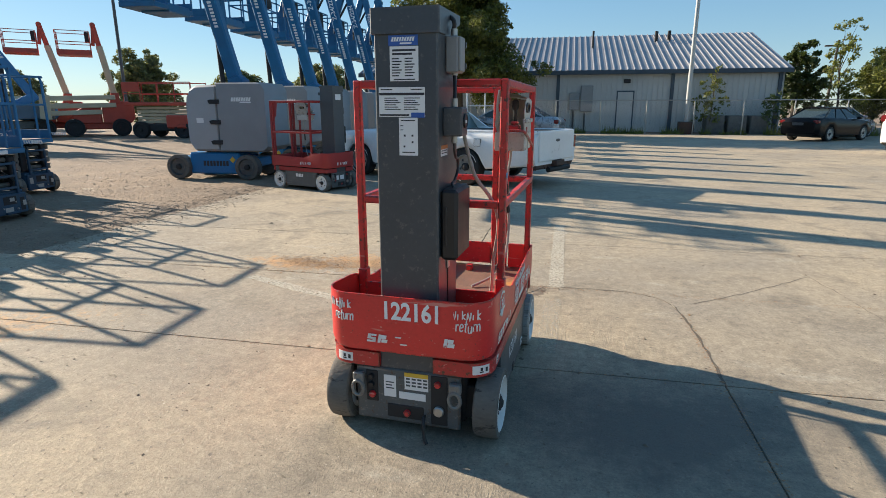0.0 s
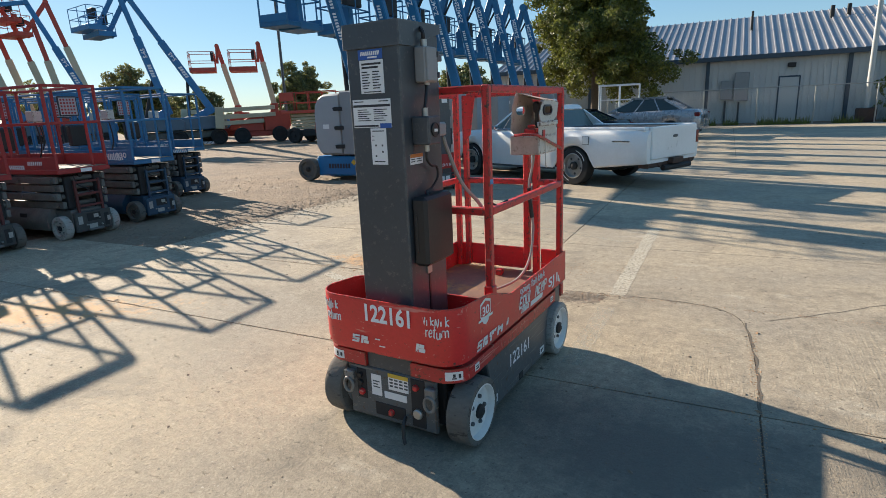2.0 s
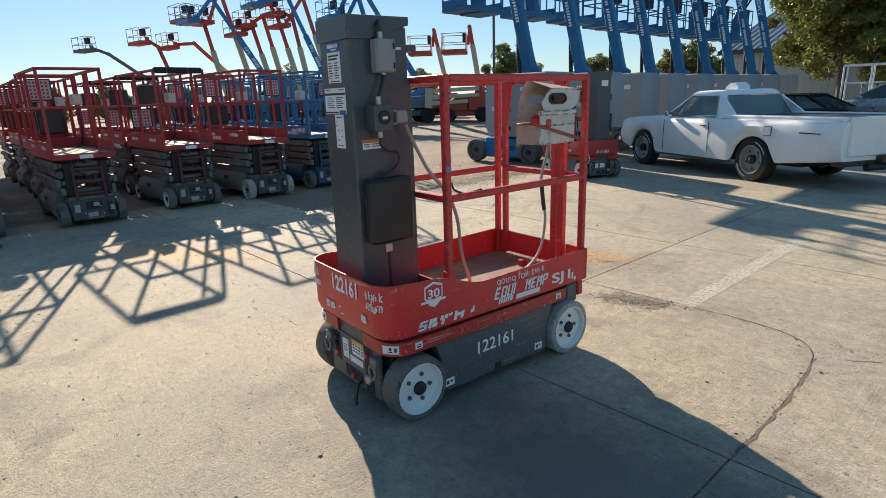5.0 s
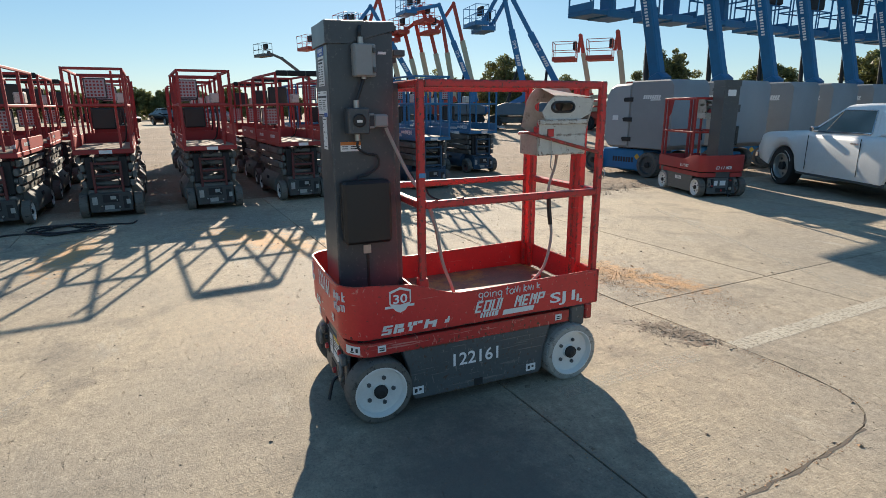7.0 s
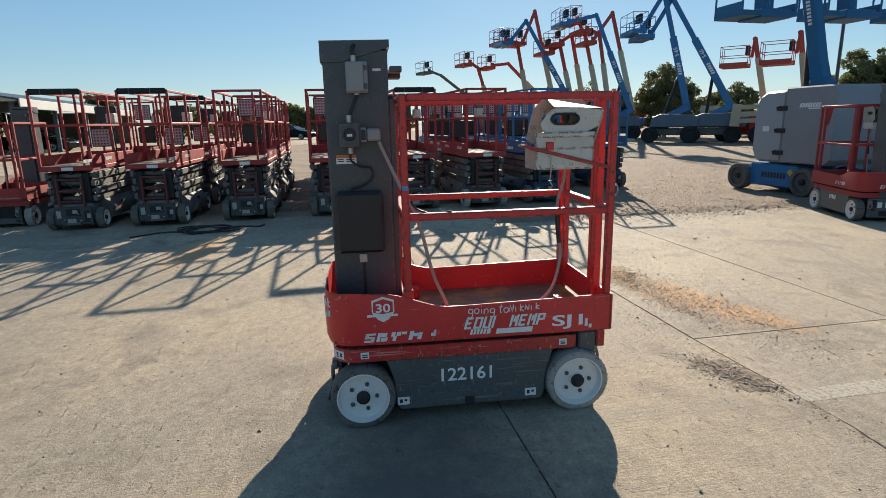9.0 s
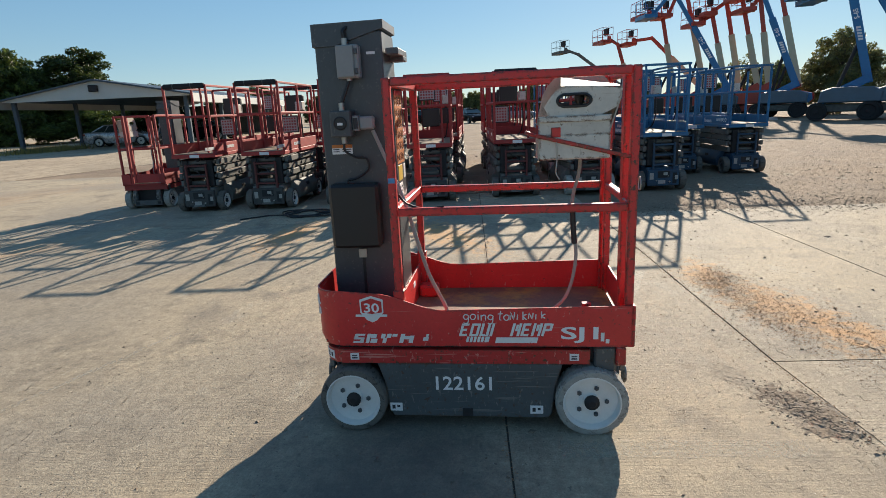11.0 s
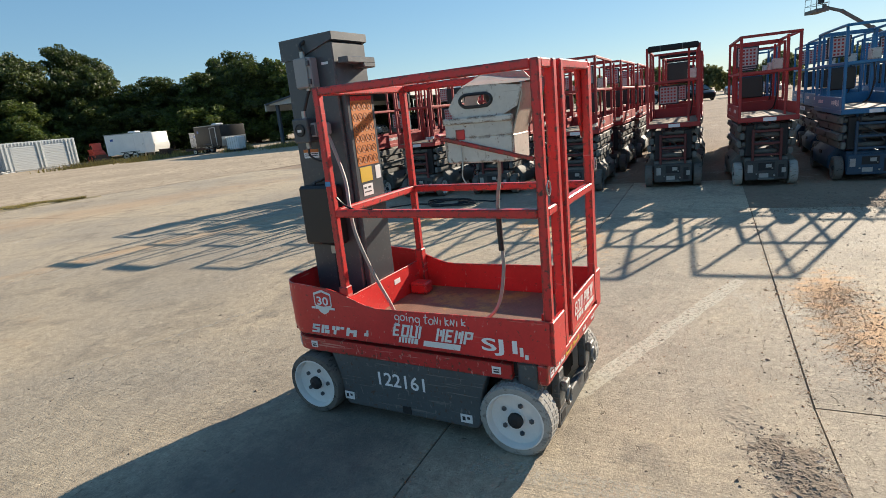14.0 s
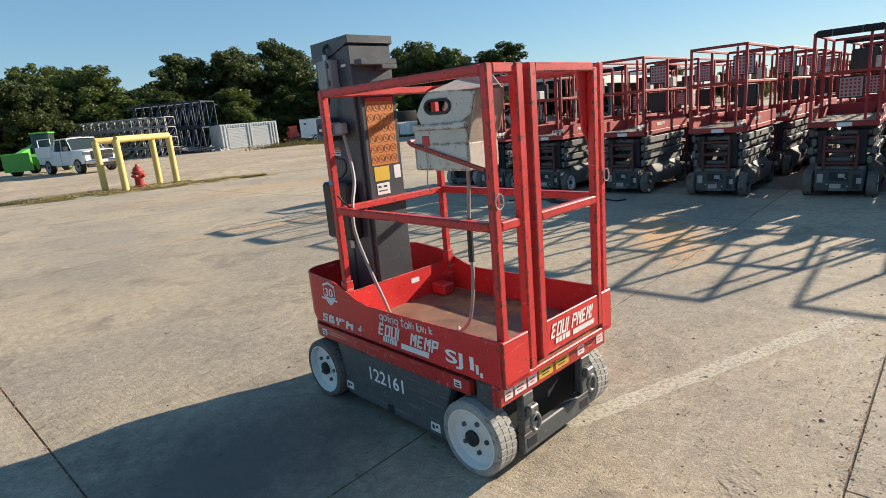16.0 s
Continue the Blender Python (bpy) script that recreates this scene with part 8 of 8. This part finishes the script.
GREEN = mat("bright_green_paint", (0.10, 0.36, 0.05), 0.5, vary=0.15)
TH = thing("telehandler", pose(-8.2, -39.5, 0.02, 0, 0, 60), "bright green telehandler on gravel", "telehandler")
part("chassis", Geo().prism([(-2.2, 0.6), (2.3, 0.6), (2.3, 1.1), (0.6, 1.3), (-2.2, 1.5)], "y", -0.75, 0.75, 0.05), GREEN, TH)
part("cab", Geo().prism([(-0.6, 1.2), (0.8, 1.2), (0.6, 2.5), (-0.5, 2.5)], "y", -0.1, 0.9, 0.05), GLASS, TH)
part("cab_roof", Geo().box(-0.6, 0.7, -0.15, 0.95, 2.48, 2.58, 0.03), GREEN, TH)
part("boom", Geo().bar((-2.0, -0.4, 1.9), (2.9, -0.4, 1.1), 0.4, 0.4, 0.04), GREEN, TH)
part("carriage", Geo().box(2.7, 2.95, -1.1, 0.4, 0.3, 1.4, 0.03), GREEN, TH)
for x in (-1.5, 1.5):
    for s in (-1, 1):
        ywheel(TH, x, s * 0.95, 0.6, 0.6, 0.42, TYRE_BLACK, GREEN, bolts=0, dish=0.1)

# ---------------------------------------------------------------- marks, rubble and loose stones on the concrete
def painted_line(a, b, w, seed, mt=PAINT_LINE):
    """A painted stripe with frayed edges."""
    q = random.Random(seed)
    A, B = Vector((*a, 0)), Vector((*b, 0))
    d = (B - A).normalized()
    nrm = Vector((-d.y, d.x, 0))
    n = int((B - A).length / 0.012)
    V = []
    for i in range(n + 1):
        p = A.lerp(B, i / n)
        for s in (-1, 1):
            c = p + nrm * s * (w / 2 + 0.012 * noise.noise((i * 0.06, 5.0 * s + seed, 1.0)) + q.uniform(-0.002, 0.002))
            V.append((c.x, c.y, 0.0015))
    return single("paint_line", Geo().add(V, [(2 * i + 1, 2 * i, 2 * i + 2, 2 * i + 3) for i in range(n)]), mt, "worn pale painted line on concrete", "road marking", kind="structure", smooth=0)


painted_line((-0.01, 4.74), (-0.01, 7.42), 0.13, 1)
painted_line((-0.70, 3.63), (-2.78, 4.48), 0.11, 2)
painted_line((-3.9, 8.20), (-0.12, 6.55), 0.10, 3, PAINT_FAINT)
painted_line((-0.10, 0.22), (-1.55, 0.82), 0.045, 5, PAINT_FAINT)
painted_line((-0.05, 3.35), (-0.03, 4.42), 0.13, 4, PAINT_FAINT)


def crack(pts, r, seed):
    q = random.Random(seed)
    P = [Vector((*p, 0.0)) for p in pts]
    out = []
    for a, b in zip(P, P[1:]):
        k = max(2, int((b - a).length / 0.07))
        for i in range(k):
            p = a.lerp(b, i / k)
            out.append((p.x + q.uniform(-0.012, 0.012), p.y + q.uniform(-0.012, 0.012)))
    out.append(pts[-1])
    V, f = [], []
    for i, p in enumerate(out):
        a, b = Vector(out[max(i - 1, 0)]), Vector(out[min(i + 1, len(out) - 1)])
        d = (b - a).normalized()
        w = r * q.uniform(0.35, 1.2)
        V += [(p[0] - d.y * w, p[1] + d.x * w, 0.0012), (p[0] + d.y * w, p[1] - d.x * w, 0.0012)]
    f = [(2 * i + 1, 2 * i + 3, 2 * i + 2, 2 * i) for i in range(len(out) - 1)]
    return Geo().add(V, f)


CRACK = mat("dirt_in_cracks", (0.13, 0.105, 0.08), 0.95, vary=0.3)
for k, (pts, w) in enumerate((([(0.905, 4.42), (0.928, 4.25), (0.95, 3.88), (0.958, 3.5), (0.955, 3.14)], 0.009), ([(0.895, 4.45), (0.84, 4.57), (0.75, 4.66), (0.62, 4.715), (0.31, 4.75), (-0.03, 4.745), (-0.45, 4.72)], 0.0035),
                              ([(1.03, 4.50), (1.5, 4.86), (1.9, 5.2), (2.26, 5.53)], 0.004), ([(2.26, 5.53), (2.31, 5.0), (2.35, 4.41)], 0.003))):
    single("crack", crack(pts, w, k), CRACK, "dark ragged crack in the concrete", "crack", kind="structure", smooth=0)


FLAKED = mat("flaked_concrete", (0.33, 0.275, 0.205), 0.95, vary=0.4, scale=6, fine=40, bump=0.006, world_space=True)
RUBBLE = mat("dark_broken_concrete", (0.235, 0.180, 0.125), 0.95, vary=0.5, scale=6, fine=40, bump=0.01, wear=(0.26, 0.22, 0.18), wear_at=0.55, wear_scale=14, world_space=True)


def spalled(cx, cy, a, b, turn, h, seed, mt, label):
    """Broken concrete: ragged chips and crumbs over an oval patch."""
    t, step = radians(turn), 0.007
    na, nb = int(2 * a / step), int(2 * b / step)
    V, idx, f = [], {}, []
    for i in range(na + 1):
        for j in range(nb + 1):
            u, v = -a + step * i, -b + step * j
            x, y = cx + u * math.cos(t) - v * math.sin(t), cy + u * math.sin(t) + v * math.cos(t)
            edge = 0.85 - math.hypot(u / a, v / b) + 1.0 * noise.noise((x * 9, y * 9, seed)) + 0.7 * noise.noise((x * 30, y * 30, seed + 3.0))
            chip = noise.noise((x * 26, y * 30, seed + 5.0)) + 0.6 * noise.noise((x * 75, y * 75, seed + 9.0))
            ridge = 0.30 + 0.30 * math.floor(chip * 3.0) + 0.25 * chip
            if edge > 0:
                idx[i, j] = len(V)
                V.append((x, y, 0.0006 + h * min(1.0, edge * 3.0) * max(0.02, ridge)))
    for (i, j), k in idx.items():
        if all(q in idx for q in ((i + 1, j), (i + 1, j + 1), (i, j + 1))):
            f.append((k, idx[i + 1, j], idx[i + 1, j + 1], idx[i, j + 1]))
    return single("broken_concrete", Geo().add(V, f), mt, label, "broken concrete", kind="structure", smooth=0)


def stones(name, seed, count, place, size, mt, label):
    """Loose stones as one scatter of small faceted pieces."""
    q = np.random.RandomState(seed)
    V, f = [], []
    for i in range(count):
        x, y = place(q)
        s = size * q.lognormal(0, 0.5)
        k = len(V)
        a = q.uniform(0, 6.28)
        ca, sa = math.cos(a), math.sin(a)
        sx, sy, sz = s * q.uniform(0.7, 1.3), s * q.uniform(0.6, 1.0), s * q.uniform(0.35, 0.7)
        for px, py, pz in ((1, 0, 0.2), (0.2, 1, 0.1), (-1, 0.2, 0.25), (-0.1, -1, 0.15), (0.15, 0.1, 1)):
            V.append((x + sx * px * ca - sy * py * sa, y + sx * px * sa + sy * py * ca, sz * pz))
        f += [(k, k + 1, k + 4), (k + 1, k + 2, k + 4), (k + 2, k + 3, k + 4), (k + 3, k, k + 4)]
    return single(name, Geo().add(V, f), mt, label, "stones", kind="stuff", smooth=0)


spalled(-0.34, 4.58, 0.27, 0.16, 14, 0.0050, 2.0, RUBBLE, "crumbled dark patch in the concrete beside a joint")
spalled(-0.72, 4.38, 0.24, 0.12, 35, 0.0025, 7.0, FLAKED, "shallow flaked patch in the concrete")
spalled(-0.20, 4.60, 0.12, 0.07, 20, 0.010, 12.0, RUBBLE, "broken edge of the concrete beside a joint")
stones("crumbs", 41, 420, lambda q: (q.normal(-0.40, 0.15), q.normal(4.55, 0.09)), 0.0030, RUBBLE, "crumbs of broken concrete round a spalled patch")
stones("pebbles", 1, 2400, lambda q: (q.uniform(-5.5, 3.5), q.uniform(0.2, 8)), 0.0046, STONE, "scattered small dark pebbles on the concrete")
GRIT = mat("brown_grit", (0.36, 0.22, 0.125), 0.95, vary=0.5, scale=9, world_space=True)
stones("grit", 21, 5500, lambda q: (lambda u: (-1.75 + u, 5.16 + 0.2 * u + q.normal(0, 0.14)))(q.normal(0, 0.55)), 0.0026, GRIT, "brown grit strewn over a sand spill")
stones("grit", 28, 4200, lambda q: (lambda u: (-2.42 + u, 5.03 - 0.25 * u + q.normal(0, 0.10)))(q.normal(0, 0.20)), 0.0024, GRIT, "dark brown grit strewn over a sand spill")
stones("grit", 29, 3000, lambda q: (lambda u: (-1.55 + u, 4.98 + 0.10 * u + q.normal(0, 0.06)))(q.normal(0, 0.42)), 0.0024, GRIT, "dark brown grit strewn over a sand spill")
stones("pebbles", 30, 1100, lambda q: (-1.9 + q.normal(0, 1.0), 5.0 + q.normal(0, 0.5)), 0.0036, GRIT, "dark pebbles scattered round a sand spill")
stones("grit", 22, 2200, lambda q: (-1.1 + q.normal(0, 0.35), 5.42 + q.normal(0, 0.13)), 0.0026, GRIT, "brown grit strewn over a sand spill")
stones("grit", 23, 2600, lambda q: (q.uniform(-5.6, 3.5), 4.70 + q.normal(0, 0.018)), 0.0028, GRIT, "grit gathered along a joint")
stones("grit", 24, 2600, lambda q: (q.uniform(-5.6, 3.5), -3.30 + q.normal(0, 0.022)), 0.0028, GRIT, "grit gathered along a joint")
stones("grit", 25, 2600, lambda q: (0.95 + q.normal(0, 0.016), q.uniform(-3.2, 4.3)), 0.0028, GRIT, "grit gathered along a joint")
stones("grit", 26, 1800, lambda q: (q.uniform(-5.6, 3.5), 3.12 + q.normal(0, 0.018)), 0.0026, GRIT, "grit gathered along a joint")
stones("gravel", 27, 12000, lambda q: (lambda s, o: (-5.5 - 0.938 * s - 0.345 * o, -13.45 + 0.345 * s - 0.938 * o))(q.uniform(-9, 30), 0.6 + abs(q.normal(0, 9))), 0.011, STONE_PALE, "loose gravel on the pale lot")
stones("pebbles", 2, 700, lambda q: (-1.85 + q.normal(0, 0.6), 5.12 + q.normal(0, 0.16)), 0.0036, STONE, "gravel strewn over the sand spill")
stones("pebbles", 3, 700, lambda q: (lambda u: (-0.30 + u, 4.58 + 0.4 * u + q.normal(0, 0.05)))(q.normal(0, 0.16)), 0.0042, RUBBLE, "broken concrete chips")
stones("pebbles", 6, 1500, lambda q: (q.uniform(-7, -3), q.uniform(-1, 8)), 0.006, STONE, "gravel strewn before the parked lifts")
stones("gravel", 4, 9000, lambda q: (-5.65 - abs(q.normal(0, 4.0)), q.uniform(4.9, 19)), 0.0095, STONE_PALE, "loose gravel on packed dirt")
stones("gravel", 7, 5000, lambda q: (-7.95 - abs(q.normal(0, 3.0)), q.uniform(-0.3, 4.9)), 0.009, STONE_PALE, "loose gravel on packed dirt")
stones("gravel", 5, 6000, lambda q: (-5.7 + q.normal(0, 0.30), q.uniform(4.9, 12)), 0.007, STONE_PALE, "gravel strewn along the concrete's edge")

# cable lying before the lifts
_coil = [(-6.05, -0.55, 0.012), (-6.2, -0.35, 0.012), (-6.32, -0.1, 0.012)]
for i in range(44):
    a, q = 0.62 * i, 0.30 + 0.10 * math.sin(1.3 * i) + 0.04 * math.sin(4.1 * i)
    _coil.append((-6.38 + q * 0.75 * math.cos(a) + 0.05 * math.sin(0.8 * i), 0.42 + q * 1.25 * math.sin(a) + 0.08 * math.cos(0.5 * i), 0.012 + 0.022 * (i % 4) / 4))
_coil += [(-6.5, 0.95, 0.012), (-6.42, 1.15, 0.012), (-6.6, 1.22, 0.012)]
single("loose_cable", Geo().path(_coil, 0.011, 6, 4), BLACK, "black cable coiled loosely on the ground", "cable")

W = thing("rolling_cage", pose(-3.85, 27.7, 0, 0, 0, 8), "pale tubular steel cage standing behind cars", "cage")
for z in (0.9, 1.6, 2.25):
    part("rail", Geo().path([(-0.86, -0.6, z), (0.86, -0.6, z), (0.86, 0.6, z), (-0.86, 0.6, z), (-0.86, -0.6, z)], 0.03, 6, 1), WHITE, W)
for x in (-0.86, 0, 0.86):
    for y in (-0.6, 0.6):
        part("post", Geo().rod((x, y, 0), (x, y, 2.25), 0.03, n=8), WHITE, W)

# ---------------------------------------------------------------- concrete pavement, slab by slab
JOINT = mat('dark_joint_dirt', (0.11, 0.09, 0.07), 0.95, vary=0.3, world_space=True)
pavement = single("pavement", Geo().box(-13.99, 38.99, -39.99, 34.99, -0.20, -0.007, 0.01), JOINT, "pale broomed concrete yard with dark joints", "pavement", kind="structure")
_ys = [-40, -33, -26.6, -20, -13.4, -6.7, -3.30, 3.12, 4.70, 6.37, 9.7, 13.0, 16.3, 22.9, 29.5, 35.0]
_xs = [-14, -5.6, 0.95, 7.5, 14.0, 20.6, 27.2, 39]
for j in range(len(_ys) - 1):
    cols = list(_xs)
    if 4.70 <= _ys[j] < 16:
        cols = [-14, -5.6, -0.88, 7.5, 14.0, 20.6, 27.2, 39]
    for i in range(len(cols) - 1):
        if cols[i] < -6 and _ys[j] > -4.0:
            continue
        if (_ys[j] == 3.12 and -6 < cols[i] < 7) or (_ys[j] == 4.70 and cols[i] == -0.88):
            continue
        part("slab", slab_mesh(cols[i], cols[i + 1], _ys[j], _ys[j + 1]), CONCRETE, pavement)
for x0, y0, y1 in ((-14, -3.30, -0.05), (-7.9, -0.05, 3.12), (-7.9, 3.12, 4.70)):
    part("slab", slab_mesh(x0, -5.6, y0, y1), CONCRETE, pavement)

# the two slabs that meet along a curved break
_arc = [(0.955, 3.12), (0.958, 3.5), (0.95, 3.88), (0.925, 4.26), (0.895, 4.45), (0.84, 4.57), (0.75, 4.66), (0.62, 4.715), (0.31, 4.75), (-0.03, 4.745), (-0.45, 4.72), (-0.84, 4.703)]


def _moved(pts, d):
    """The break's edge, pushed d to its outer side."""
    out = []
    for k, p in enumerate(pts):
        q = Vector(pts[min(k + 1, len(pts) - 1)]) - Vector(pts[max(k - 1, 0)])
        q.normalize()
        out.append((p[0] + q.y * d, p[1] - q.x * d))
    return out


_in = _moved(_arc, -0.004)
_out = _moved(_arc, 0.003)
part("slab", Geo().prism([(-5.5955, 3.1245), (_in[0][0], 3.1245)] + _in[1:] + [(-0.88, 4.6955), (-5.5955, 4.6955)], "z", -0.12, 0.0), CONCRETE, pavement)
part("slab", Geo().prism([(_out[0][0], 3.1245), (7.4955, 3.1245), (7.4955, 6.3655), (-0.8755, 6.3655), (-0.8755, 4.7045)] + _out[:0:-1], "z", -0.12, 0.0), CONCRETE, pavement)

single("dirt_apron", Geo().box(-13.985, -7.905, -0.045, 4.70, -0.05, -0.002, 0.001), GRAVEL, "packed tan gravel between parked lifts", "ground", kind="structure", smooth=0)
